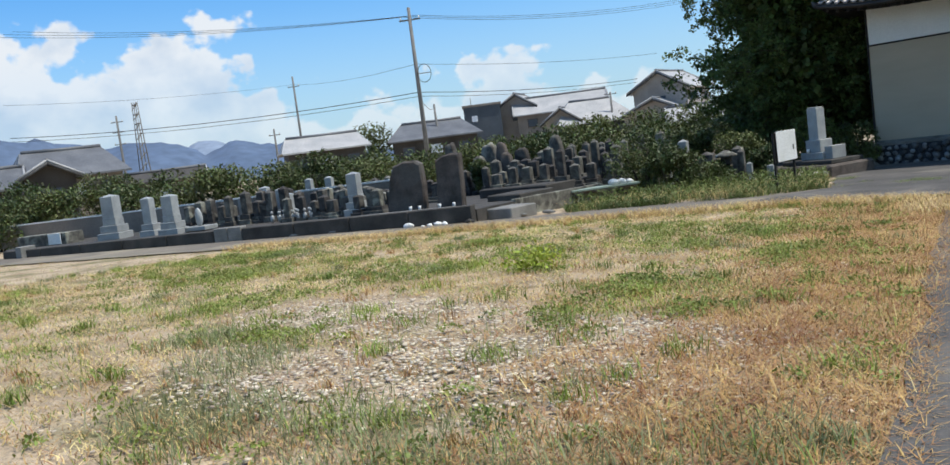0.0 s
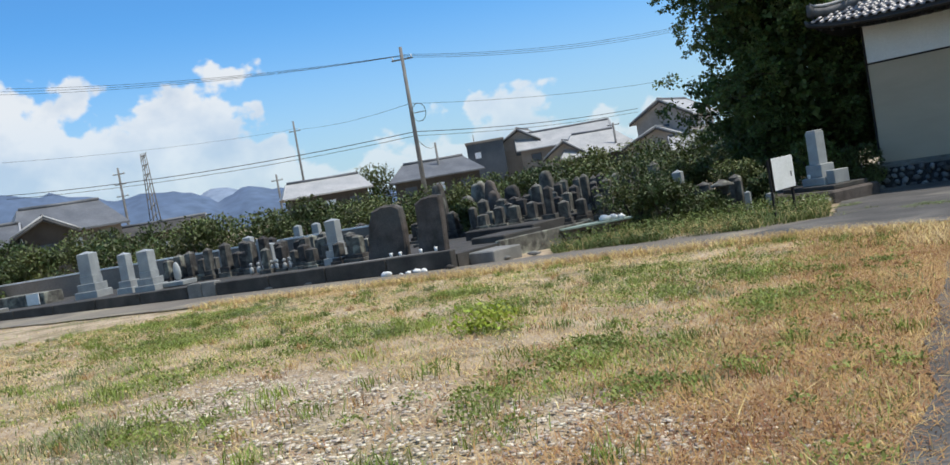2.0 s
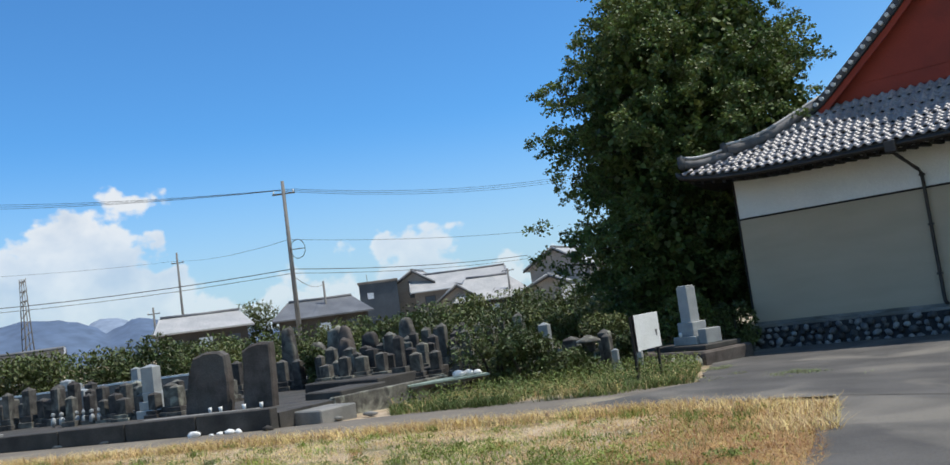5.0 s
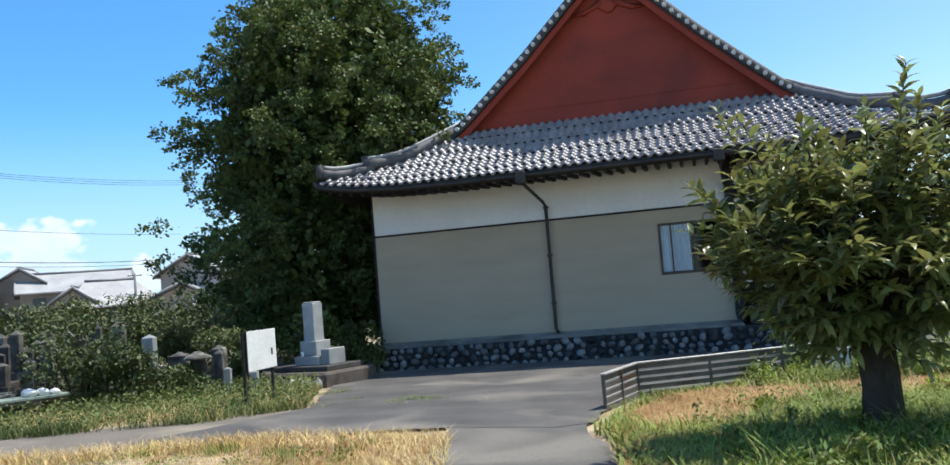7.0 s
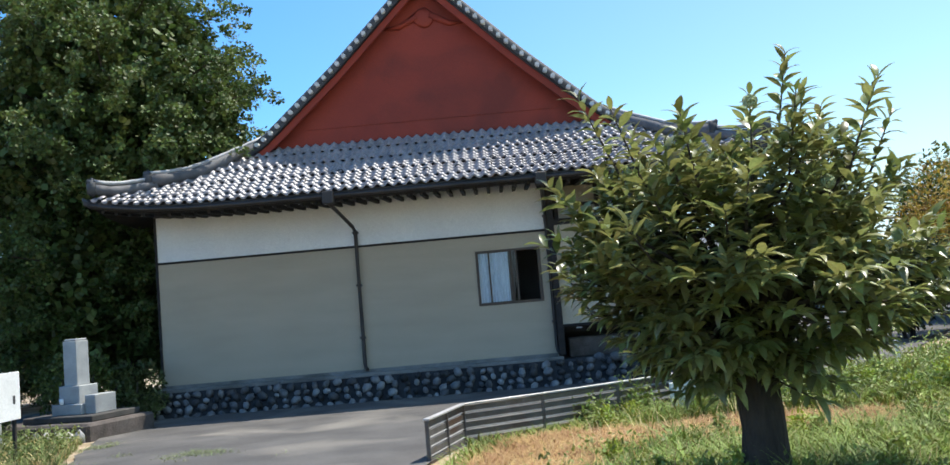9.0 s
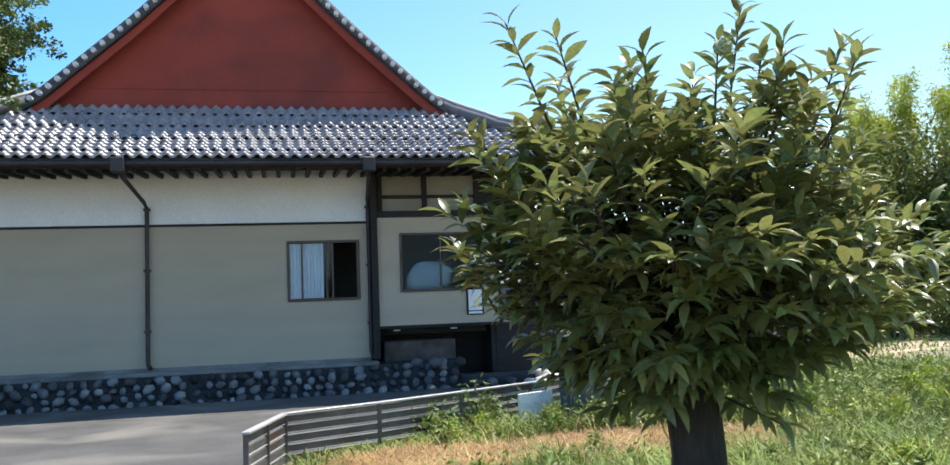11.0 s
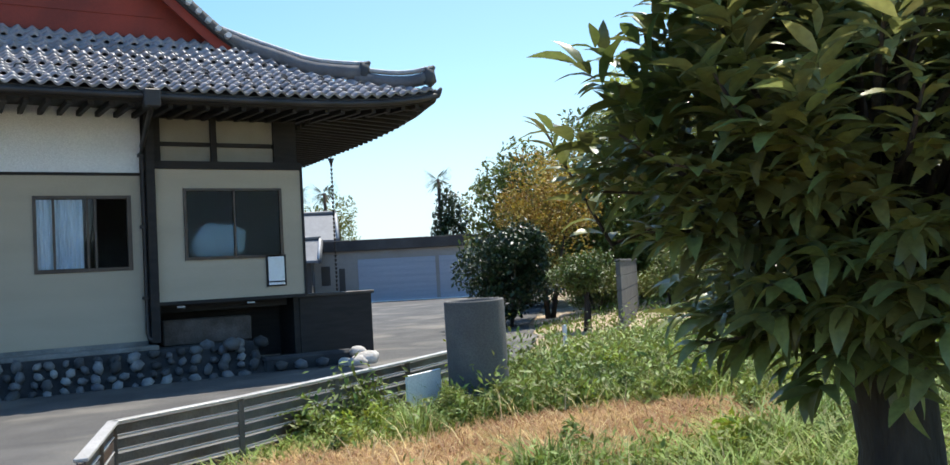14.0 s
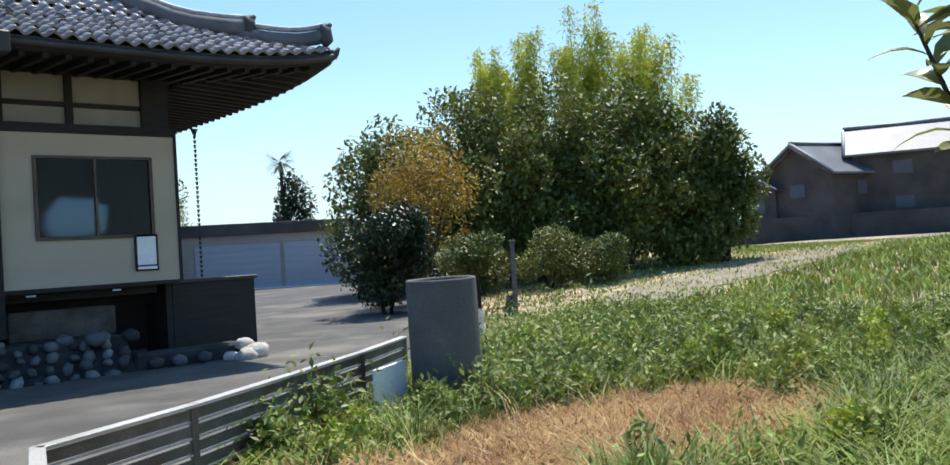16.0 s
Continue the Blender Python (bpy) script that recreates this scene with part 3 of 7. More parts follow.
def build_field():
    # straw, everywhere but on the bare gravel
    def straw_p(x, y):
        return 0.62 + 0.9 * patch_noise(x, y, 0.75, 0) + 0.5 * patch_noise(x, y, 3.1, 17) - 0.9 * max(0, gravelly(x, y)) - 0.3 * greenish(x, y)
    p = np.concatenate([scatter(NEAR, 82000, patch=straw_p), scatter(FIELD, 30000, patch=lambda x, y: 0.7 + 0.6 * patch_noise(x, y, 0.4, 0))])
    v, f = blades(p, 0.036, 0.008, 3.0)
    tagged(mesh_ob("dry_grass", v, f, M_STRAW), "short parched straw-coloured grass on the field", "dry grass", kind="stuff")

    def green_p(x, y):
        return 0.02 + 0.9 * max(0, patch_noise(x, y, 0.5, 8)) + 0.6 * max(0, patch_noise(x, y, 1.7, 28)) + 0.6 * greenish(x, y) - 0.8 * max(0, gravelly(x, y))
    p = np.concatenate([scatter(NEAR, 34000, patch=green_p), scatter(FIELD, 15000, patch=green_p)])
    v, f = blades(p, 0.060, 0.008, 1.6)
    tagged(mesh_ob("green_grass", v, f, M_GRASS), "patchy green grass between the straw", "grass", kind="stuff")
    p = scatter([(9.6, -30.5), (9.6, -26), (1.5, -26), (1.5, -30.5)], 4200, patch=lambda x, y: bluish(x, y) * 0.8 + 0.6 * patch_noise(x, y, 2.2, 5) - 0.1 if inside(FIELD, x, y) else 0)
    v, f = blades(p, 0.11, 0.007, 1.1)
    tagged(mesh_ob("grey_green_grass", v, f, M_BLUEGRASS), "grey-green tufts of field grass", "grass", kind="stuff")

    # rust-brown dried weeds, thick along the edge of the path
    def rust_p(x, y):
        edge = 9.6 - (y + 28.4) * 0.262
        return 0.95 * math.exp(-((x - edge + 0.5) / 1.5) ** 2) + 0.25 * max(0, patch_noise(x, y, 0.45, 12)) + 0.55 * patch_noise(x, y, 2.3, 33)
    band = [(10.6, -31.5), (9.75, -28.4), (8.7, -24.3), (7.15, -18.1), (6.8, -16.9), (6.2, -14.4), (2.5, -14.7), (3.2, -21), (4.5, -31)]
    p = scatter(band, 72000, patch=rust_p)
    v, f = blades(p, 0.045, 0.008, 2.6)
    tagged(mesh_ob("rusty_weeds", v, f, M_RUST), "rust-brown dried weeds along the path edge", "dry weeds", kind="stuff")
    # stray long stalks, most of them fallen
    p = scatter(band, 420, patch=rust_p)
    v, f = blades(p, 0.17, 0.006, 1.2)
    tagged(mesh_ob("dry_stalks", v, f, M_STRAW), "thin dry stalks standing out of the weeds", "dry stalks", kind="stuff")
    p = scatter(band, 300, patch=rust_p)
    v, f = blades(p, 0.035, 0.010, 11.0)
    tagged(mesh_ob("fallen_stalks", v, f, M_STRAW), "pale broken stalks lying on the dry weeds", "dry stalks", kind="stuff")
    # grass tussocks, green and dusty grey-green
    for name, words, material, count, hh in (("grass_tussocks", "scattered green tussocks in the dry field", M_GRASS, 150, 0.12), ("dusty_tussocks", "dusty grey-green tussocks in the dry field", M_BLUEGRASS, 60, 0.10)):
        q = []
        for x, y in scatter(NEAR, count, patch=lambda x, y: 0.45 + 0.8 * patch_noise(x, y, 0.6, 44)):
            n = int(RNG.integers(25, 110))
            r = RNG.uniform(0.05, 0.16)
            q.append(np.column_stack([RNG.normal(x, r, n), RNG.normal(y, r, n)]))
        v, f = blades(np.concatenate(q), hh, 0.008, 1.0)
        tagged(mesh_ob(name, v, f, material), words, "grass tussocks", kind="stuff")

    # broad-leaved weeds: low domes of small leaves, crowded in the green patches
    def weed_p(x, y):
        return 0.10 + 0.9 * greenish(x, y) + 0.35 * max(0, patch_noise(x, y, 0.7, 4)) - 0.10 * max(0, gravelly(x, y))
    q = []
    for x, y in scatter(NEAR, 560, patch=weed_p):
        r = RNG.uniform(0.06, 0.20)
        n = int(30 + 900 * r * r * 2.2)
        d = RNG.normal(size=(n, 3)) * np.array([r * 0.6, r * 0.6, 0.0])
        rad = np.hypot(d[:, 0], d[:, 1]) / r
        d[:, 2] = (0.02 + 0.45 * r) * np.clip(1.1 - 0.6 * rad, 0.1, 1) * RNG.uniform(0.3, 1.1, n)
        q.append(d + np.array([x, y, gz(x, y)]))
    v, f = leaf_cards(np.concatenate(q), 0.036, 0.7, slim=0.6)
    tagged(mesh_ob("weeds", v, f, M_WEED), "low domes of broad-leaved green weeds", "weeds", kind="stuff")
    # dark dead weed stems
    q = []
    for x, y in scatter(NEAR, 150):
        n = int(RNG.integers(12, 40))
        q.append(np.column_stack([RNG.normal(x, 0.05, n), RNG.normal(y, 0.05, n)]))
    v, f = blades(np.concatenate(q), 0.10, 0.007, 0.9)
    tagged(mesh_ob("brown_weeds", v, f, M_RUST), "brown withered weed stems in the field", "dry weeds", kind="stuff")
    # one bright plant
    q = RNG.normal(size=(420, 3)) * np.array([0.20, 0.20, 0.08]) + np.array([3.4, -23.18, gz(3.4, -23.2) + 0.12])
    v, f = leaf_cards(q, 0.075, 0.8, slim=0.6)
    tagged(mesh_ob("lime_weed", v, f, M_LIME), "bright yellow-green weed in the dry field", "weed", kind="stuff")
    # pebbles on the bare ground
    base = rock(3, 1, 0.8, 0.30, 1, 0.3)
    pv = np.array([v.co[:] for v in base.verts])
    pf = np.array([[v.index for v in fc.verts] for fc in base.faces])
    base.free()
    p = np.concatenate([scatter(NEAR, 15000, patch=lambda x, y: gravelly(x, y) * 0.9), scatter(NEAR, 2600), scatter(PATH_POLY[:14], 260)])
    n = len(p)
    s = 0.006 + 0.028 * RNG.uniform(0, 1, n) ** 3.2
    a = RNG.uniform(0, 6.28, n)
    z = gz_many(p[:, 0], p[:, 1]) - 0.004
    vx = pv[None, :, :] * s[:, None, None]
    rot = np.stack([vx[..., 0] * np.cos(a)[:, None] - vx[..., 1] * np.sin(a)[:, None], vx[..., 0] * np.sin(a)[:, None] + vx[..., 1] * np.cos(a)[:, None], vx[..., 2]], -1)
    rot += np.column_stack([p, z])[:, None, :]
    f = (pf[None] + (np.arange(n) * len(pv))[:, None, None]).reshape(-1, 3)
    tagged(mesh_ob("gravel", rot.reshape(-1, 3), f, M_PEBBLE), "pale pebbles scattered on the bare earth", "gravel", kind="stuff")


build_field()

def build_verges():
    # green strip before the graveyard and monument
    p = scatter(STRIP, 17000, patch=lambda x, y: 0.30 + 1.1 * patch_noise(x, y, 0.9, 1))
    tall = np.array([0.12 + 0.16 * max(0.0, 0.5 + patch_noise(x, y, 1.3, 81)) for x, y in p])
    v, f = blades(p, tall, 0.013, 1.2)
    tagged(mesh_ob("verge_grass", v, f, M_VERGE), "knee-high green grass strip before the graves", "grass", kind="stuff")
    p = scatter(STRIP, 9000, patch=lambda x, y: 0.3 + 0.9 * patch_noise(x, y, 1.1, 21) + 0.3 * smooth_step(-11, -7, y))
    v, f = leaf_cards(np.column_stack([p, gz_many(p[:, 0], p[:, 1]) + RNG.uniform(0.03, 0.42, len(p))]), 0.075, 0.7, slim=0.5)
    tagged(mesh_ob("verge_weeds", v, f, M_VERGE), "leafy weeds in the strip before the graves", "weeds", kind="stuff")
    p = scatter(STRIP, 2400, patch=lambda x, y: 0.2 + patch_noise(x, y, 0.9, 31))
    v, f = blades(p, 0.26, 0.010, 1.2)
    tagged(mesh_ob("verge_straw", v, f, M_STRAW), "dry stalks among the verge grass", "dry grass", kind="stuff")
    # east of the path: tall grass, with a strawy patch
    def dry(x, y):
        return max(0, 1 - ((x - 12.8) / 2.5) ** 2 - ((y + 11.6) / 1.5) ** 2, 1 - ((x - 10.2) / 1.5) ** 2 - ((y + 11.6) / 1.2) ** 2, 1 - ((x - 9.3) / 0.9) ** 2 - ((y + 13.2) / 1.6) ** 2)
    e_near = [(8.2, -14.2), (8.4, -12.6), (8.7, -10.7), (9.9, -9.8), (13.0, -7.6), (17, -5), (22, -3.4), (22, -17), (13, -24), (11.2, -24.5), (9.6, -20), (8.9, -17.5), (8.6, -15.3)]
    p = scatter(e_near, 80000, patch=lambda x, y: 0.8 + 0.5 * patch_noise(x, y, 0.6, 3) - 1.9 * dry(x, y))
    tall = np.array([0.17 + 0.14 * max(0.0, 1 - math.hypot(x - 11.2, y + 15.8) / 2.2) + 0.13 * smooth_step(10.0, 13.0, x) * smooth_step(-19, -13, y) for x, y in p])
    v, f = blades(p, tall, 0.017, 1.5)
    tagged(mesh_ob("tall_grass", v, f, M_GRASS), "tall bright green summer grass beside the fence", "grass", kind="stuff")
    p = scatter(e_near, 62000, patch=lambda x, y: 1.6 * dry(x, y) + 0.05 + 0.25 * smooth_step(-12, -17, y) * (1 - smooth_step(9.5, 11, x)))
    v, f = blades(p[::4], 0.12, 0.012, 2.2)
    tagged(mesh_ob("dry_red_grass", *blades(p, 0.13, 0.012, 2.0), M_RUST), "flattened rust-brown dry grass", "dry grass", kind="stuff")
    tagged(mesh_ob("dry_tall_grass", v, f, M_STRAW), "flattened patch of reddish straw", "dry grass", kind="stuff")
    p = scatter(EAST, 42000, patch=lambda x, y: 0.7 + 0.5 * patch_noise(x, y, 0.3, 6) - 1.9 * dry(x, y))
    v, f = blades(p, 0.2, 0.034, 0.8)
    tagged(mesh_ob("meadow_grass", v, f, M_GRASS), "open green meadow grass towards the houses", "grass", kind="stuff")
    lawn = [(20.5, 0.9), (22.5, 4.2), (30, 9), (40, 9), (56, 14), (56, 4.2), (37, 2.0), (28, 1.0)]
    p = scatter(lawn, 9000)
    v, f = blades(p, 0.10, 0.05, 0.6)
    tagged(mesh_ob("lawn_grass", v, f, M_GRASS), "short lawn before the hedge", "grass", kind="stuff")
    far = [(22, -4), (37, -2.0), (52, 0), (75, 4), (75, -18), (40, -20), (30, -14)]
    p = scatter(far, 34000)
    v, f = blades(p, 0.26, 0.07, 0.8)
    tagged(mesh_ob("far_meadow_grass", v, f, M_GRASS), "green grass along the gravel track", "grass", kind="stuff")
    track = [(17.5, -3.6), (21.2, -1.0), (28.3, 1.0), (37, 2.0), (56, 5.0), (56, 0.4), (37, -2.0), (28, -2.6), (21, -3.8)]
    p = scatter(track, 3600, patch=lambda x, y: 0.10 + 1.3 * max(0, patch_noise(x, y, 0.5, 101)))
    tagged(mesh_ob("track_grass", *blades(p, 0.11, 0.03, 1.0), M_GRASS), "thin grass growing over the gravel track", "grass", kind="stuff")
    p = scatter(track, 2600, patch=lambda x, y: 0.15 + 1.1 * max(0, patch_noise(x, y, 0.6, 111)))
    tagged(mesh_ob("track_straw", *blades(p, 0.09, 0.03, 1.4), M_STRAW), "dry straw along the gravel track", "dry grass", kind="stuff")
    # leafy weeds, seed stalks and straw mixed through the tall grass
    east_mix = [(9.2, -14.0), (9.4, -12.0), (10.2, -10.2), (13.2, -7.9), (17, -5.4), (21, -4.6), (21, -14), (13, -22), (10.5, -20)]
    p = scatter(east_mix, 15000, patch=lambda x, y: 0.15 + 1.5 * max(0, patch_noise(x, y, 0.8, 41)) - 0.6 * dry(x, y))
    v, f = leaf_cards(np.column_stack([p, gz_many(p[:, 0], p[:, 1]) + RNG.uniform(0.05, 0.34, len(p))]), 0.07, 0.7, slim=0.45)
    tagged(mesh_ob("grass_weeds", v, f, M_WEED), "leafy green weeds mixed through the tall grass", "weeds", kind="stuff")
    p = scatter(east_mix, 2600, patch=lambda x, y: 0.1 + 0.9 * max(0, patch_noise(x, y, 1.3, 51)))
    tagged(mesh_ob("grass_stalks", *blades(p, 0.34, 0.009, 1.0), M_STRAW), "pale dry seed stalks standing in the grass", "dry grass", kind="stuff")
    # arching tufts and upright leafy plants stand out of the grass
    q, hh = [], []
    for x, y in scatter(east_mix, 620, patch=lambda x, y: 0.35 + 1.2 * max(0, patch_noise(x, y, 0.6, 91)) - 1.5 * dry(x, y)):
        n = int(RNG.integers(18, 60))
        r = RNG.uniform(0.04, 0.14)
        q.append(np.column_stack([RNG.normal(x, r, n), RNG.normal(y, r, n)]))
        hh.append(np.full(n, RNG.uniform(0.18, 0.42)))
    v, f = blades(np.concatenate(q), np.concatenate(hh), 0.015, 1.3)
    tagged(mesh_ob("grass_tufts", v, f, M_GRASS), "arching tufts of long green grass", "grass tufts", kind="stuff")
    for name, words, material, count in (("leafy_plants", "upright leafy weeds standing in the grass", M_WEED, 420), ("pale_leafy_plants", "pale yellow-green weeds standing in the grass", M_LIME, 110)):
        q = []
        for x, y in scatter(east_mix, count, patch=lambda x, y: 0.12 + 1.5 * max(0, patch_noise(x, y, 0.7, 41)) + 0.5 * smooth_step(12.5, 14.5, x) - 0.8 * dry(x, y)):
            h = RNG.uniform(0.16, 0.42) * (1 + 0.4 * smooth_step(13, 16, x))
            n = int(70 + 260 * h)
            t = RNG.uniform(0.15, 1, n)
            r = 0.20 * h + 0.10 * (1 - t)
            a = RNG.uniform(0, 6.28, n)
            q.append(np.column_stack([x + r * np.cos(a) * RNG.uniform(0.3, 1.2, n), y + r * np.sin(a) * RNG.uniform(0.3, 1.2, n), gz(x, y) + h * t]))
        v, f = leaf_cards(np.concatenate(q), 0.085, 0.5, slim=0.34, droop=0.1)
        tagged(mesh_ob(name, v, f, material), words, "weeds", kind="stuff")
    # ragged straw along the field's far edge, and tufts in the yard's cracks
    edge = [(7.0, -17.0), (6.3, -14.45), (3.5, -14.15), (1.1, -14.95), (-3.6, -16.7), (-9.5, -19.4), (-9.3, -20.4), (-3.3, -17.7), (1.4, -16.0), (3.6, -15.3), (5.6, -15.4), (6.2, -17.4)]
    p = scatter(edge, 11000, patch=lambda x, y: 0.55 + 0.7 * patch_noise(x, y, 1.6, 61))
    tagged(mesh_ob("edge_straw", *blades(p, 0.15, 0.011, 1.3), M_STRAW), "ragged dry straw along the lane's edge", "dry grass", kind="stuff")
    tufts = [(1.9, -10.6), (3.6, -10.2), (5.6, -10.8), (5.8, -10.0), (3.4, -8.6), (1.3, -8.4), (0.7, -5.6), (1.6, -6.2)]
    p = scatter(tufts, 1500, patch=lambda x, y: 2.0 * max(0, patch_noise(x, y, 1.1, 71) - 0.08))
    tagged(mesh_ob("yard_tufts", *blades(p, 0.07, 0.010, 1.6), M_BLUEGRASS), "thin dusty tufts in the cracked yard", "grass", kind="stuff")
    # weedy growth along the fence and round the pipe
    spots = [(12.7, -9.75, 0.4, 0.4), (13.4, -9.8, 0.7, 0.5), (14.6, -8.9, 0.9, 0.55), (14.3, -7.4, 0.7, 0.7), (16.0, -7.4, 1.2, 0.65), (18.0, -6.6, 1.5, 0.75), (19.5, -4.8, 1.4, 0.7), (11.2, -9.15, 0.4, 0.6), (10.5, -9.55, 0.30, 0.5), (15.6, -10.0, 1.2, 0.5), (17.5, -9.0, 1.4, 0.55), (20.5, -7.0, 1.6, 0.7)]
    q = []
    for x, y, r, h in spots:
        n = int(1500 * r + 500)
        d = RNG.normal(size=(n, 3)) * np.array([r * 0.5, r * 0.5, h * 0.42])
        d[:, 2] = np.abs(d[:, 2]) + 0.02
        q.append(d + np.array([x, y, gz(x, y)]))
    v, f = leaf_cards(np.concatenate(q), 0.095, 0.7, slim=0.4, droop=0.1)
    tagged(mesh_ob("fence_weeds", v, f, M_WEED), "leafy weeds growing along the fence and pipe", "weeds", kind="stuff")


build_verges()


# ---------------------------------------------------------------- temple
CX, EAVE_HALF, EAVE_Y = 7.65, 8.55, -2.0


def roof_z(q):
    """Height of the concave roof, q metres in from the eave."""
    pts = ((0.0, 5.36), (2.0, 6.28), (3.8, 7.45), (5.9, 9.32), (7.85, 11.25), (8.6, 12.0))
    for (a, za), (b, zb) in zip(pts, pts[1:]):
        if q <= b:
            t = (q - a) / (b - a)
            return za + (zb - za) * t
    return pts[-1][1]


def lift(x, q):
    """Upturn of the eave towards its corners."""
    d = min(1.0, abs(x - CX) / EAVE_HALF)
    return 0.32 * d ** 7 * max(0.0, 1 - q / 3.0)


def build_temple():
    hall = thing("temple_hall", "low temple hall with beige walls, grey tiled roof and red gable", "temple")
    W = 13.75
    # front wall, with the openings left free
    for x0, x1, z0, z1 in ((0.0, 8.6, 0.79, 4.05), (8.6, 10.34, 0.79, 2.19), (8.6, 10.34, 3.66, 4.05), (10.34, 10.56, 0.79, 4.05)):
        part("wall_panel", boxed(x0, x1, 0.0, 0.16, z0, z1), M_PLASTER, hall, "beige panelled lower wall")
    part("upper_wall", boxed(0.0, 10.56, 0.004, 0.16, 4.11, 5.5), M_WHITE, hall, "white plaster upper wall band")
    part("wall_rail", boxed(0.0, 10.56, -0.02, 0.1, 4.05, 4.11), M_WOOD, hall, "thin dark rail between the wall bands")
    part("corner_post", boxed(-0.06, 0.0, -0.03, 0.18, 0.79, 5.5), M_WOOD, hall)
    part("sill_beam", boxed(-0.06, 10.56, -0.06, 0.16, 0.70, 0.79), M_CONCRETE, hall)
    part("side_wall", boxed(-0.06, 0.1, 0.18, 13.8, 0.5, 5.5), M_PLASTER, hall)
    part("side_wall", boxed(13.6, 13.75, 0.2, 13.8, 1.5, 5.5), M_PLASTER, hall)
    part("rear_wall", boxed(0.0, 13.7, 13.8, 14.0, 0.5, 5.5), M_PLASTER, hall)
    part("floor_slab", boxed(0.2, 13.5, 0.3, 13.7, 1.3, 1.45), M_WOOD, hall)
    part("inner_ceiling", boxed(0.2, 13.5, 0.3, 13.7, 5.3, 5.4), M_WOOD, hall)
    part("room_partition", boxed(6.5, 13.4, 3.6, 3.7, 1.46, 5.29), M_INNER, hall)
    # projecting bay beside the drainpipe
    part("bay_post", boxed(10.60, 10.76, -0.30, 0.16, 0.75, 5.4), M_WOOD, hall)
    for x0, x1, z0, z1 in ((10.76, 11.36, 1.53, 4.17), (13.26, 13.75, 1.53, 4.17), (11.36, 13.26, 1.53, 2.39), (11.36, 13.26, 3.73, 4.17)):
        part("bay_panel", boxed(x0, x1, -0.19, -0.05, z0, z1), M_PLASTER, hall, "beige panelled bay wall")
    part("bay_side", boxed(13.60, 13.75, -0.048, 0.2, 1.53, 4.17), M_PLASTER, hall)
    part("bay_corner", boxed(13.752, 13.80, -0.22, 0.2, 1.50, 4.30), M_WOOD, hall)
    part("bay_sill", boxed(10.76, 13.75, -0.22, 0.2, 1.46, 1.528), M_WOOD, hall)
    part("beam", boxed(10.76, 13.75, -0.24, 0.1, 4.175, 4.33), M_WOOD, hall)
    part("beam", boxed(10.76, 13.2, -0.06, 0.1, 4.66, 4.74), M_WOOD, hall)
    part("beam", boxed(10.76, 13.75, -0.10, 0.1, 5.22, 5.45), M_WOOD, hall)
    for x in (10.80, 11.92, 13.24):
        part("strut", boxed(x, x + 0.12, -0.09, 0.1, 4.33, 5.22), M_WOOD, hall)
    for x0, x1 in ((10.92, 11.92), (12.04, 13.24)):
        part("infill_panel", boxed(x0, x1, 0.0, 0.05, 4.332, 4.658), M_INFILL, hall)
        part("infill_panel", boxed(x0, x1, 0.0, 0.05, 4.742, 5.218), M_INFILL, hall)
    part("corner_panel", boxed(13.36, 13.75, -0.05, 0.1, 4.332, 5.218), M_WOOD, hall)
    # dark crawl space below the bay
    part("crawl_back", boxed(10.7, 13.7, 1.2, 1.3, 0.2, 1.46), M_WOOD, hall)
    # added board, blocks the light that showed between crawl space and stair
    part("crawl_gap_board", boxed(13.62, 13.74, 0.2, 1.3, 0.0, 1.46), M_WOOD, hall)
    part("crawl_stone", boxed(10.9, 12.7, 0.25, 0.7, 0.62, 1.14, 0.03), M_BROWNSTONE, hall, "brown stone block under the floor")
    part("vent_slat", boxed(11.1, 11.25, -0.23, -0.2, 1.40, 1.43), M_RAILTOP, hall)
    part("vent_slat", boxed(12.5, 12.65, -0.23, -0.2, 1.40, 1.43), M_RAILTOP, hall)

    # windows
    w = part("window_frame", boxed(8.6, 10.34, -0.03, 0.05, 2.19, 2.26), M_ALU, hall, "dark bronze sliding window frame")
    for a in ((8.6, 10.34, 3.60, 3.66), (8.6, 8.66, 2.26, 3.60), (10.26, 10.34, 2.26, 3.60)):
        part("frame_bar", boxed(a[0], a[1], -0.03, 0.05, a[2], a[3]), M_ALU, w)
    for x in (8.93, 9.52, 9.66):
        part("sash_bar", boxed(x, x + 0.045, -0.01, 0.03, 2.262, 3.598), M_ALU, w)
    part("pane", boxed(8.66, 9.66, 0.005, 0.013, 2.262, 3.598), M_GLASS, w).visible_shadow = False
    bm = bmesh.new()
    n = 48
    cols = [(bm.verts.new((8.67 + 0.80 * k / n, 0.07 + 0.018 * math.sin(k * 1.3), 2.27)), bm.verts.new((8.67 + 0.80 * k / n, 0.07 + 0.022 * math.sin(k * 1.3 + 0.3), 3.59))) for k in range(n + 1)]
    for a, b in zip(cols, cols[1:]):
        bm.faces.new((a[0], b[0], b[1], a[1]))
    cur = part("curtain", bm, M_CURTAIN, hall, "pale hanging curtain behind the glass")
    cur.modifiers.new("thick", "SOLIDIFY").thickness = 0.006
    w = part("window_frame", boxed(11.36, 13.26, -0.23, -0.12, 2.33, 2.39), M_ALU, hall, "brown framed frosted window")
    for a in ((11.36, 13.26, 3.73, 3.78), (11.30, 11.36, 2.33, 3.78), (13.26, 13.32, 2.33, 3.78), (12.29, 12.33, 2.39, 3.73)):
        part("frame_bar", boxed(a[0], a[1], -0.23, -0.12, a[2], a[3]), M_ALU, w)
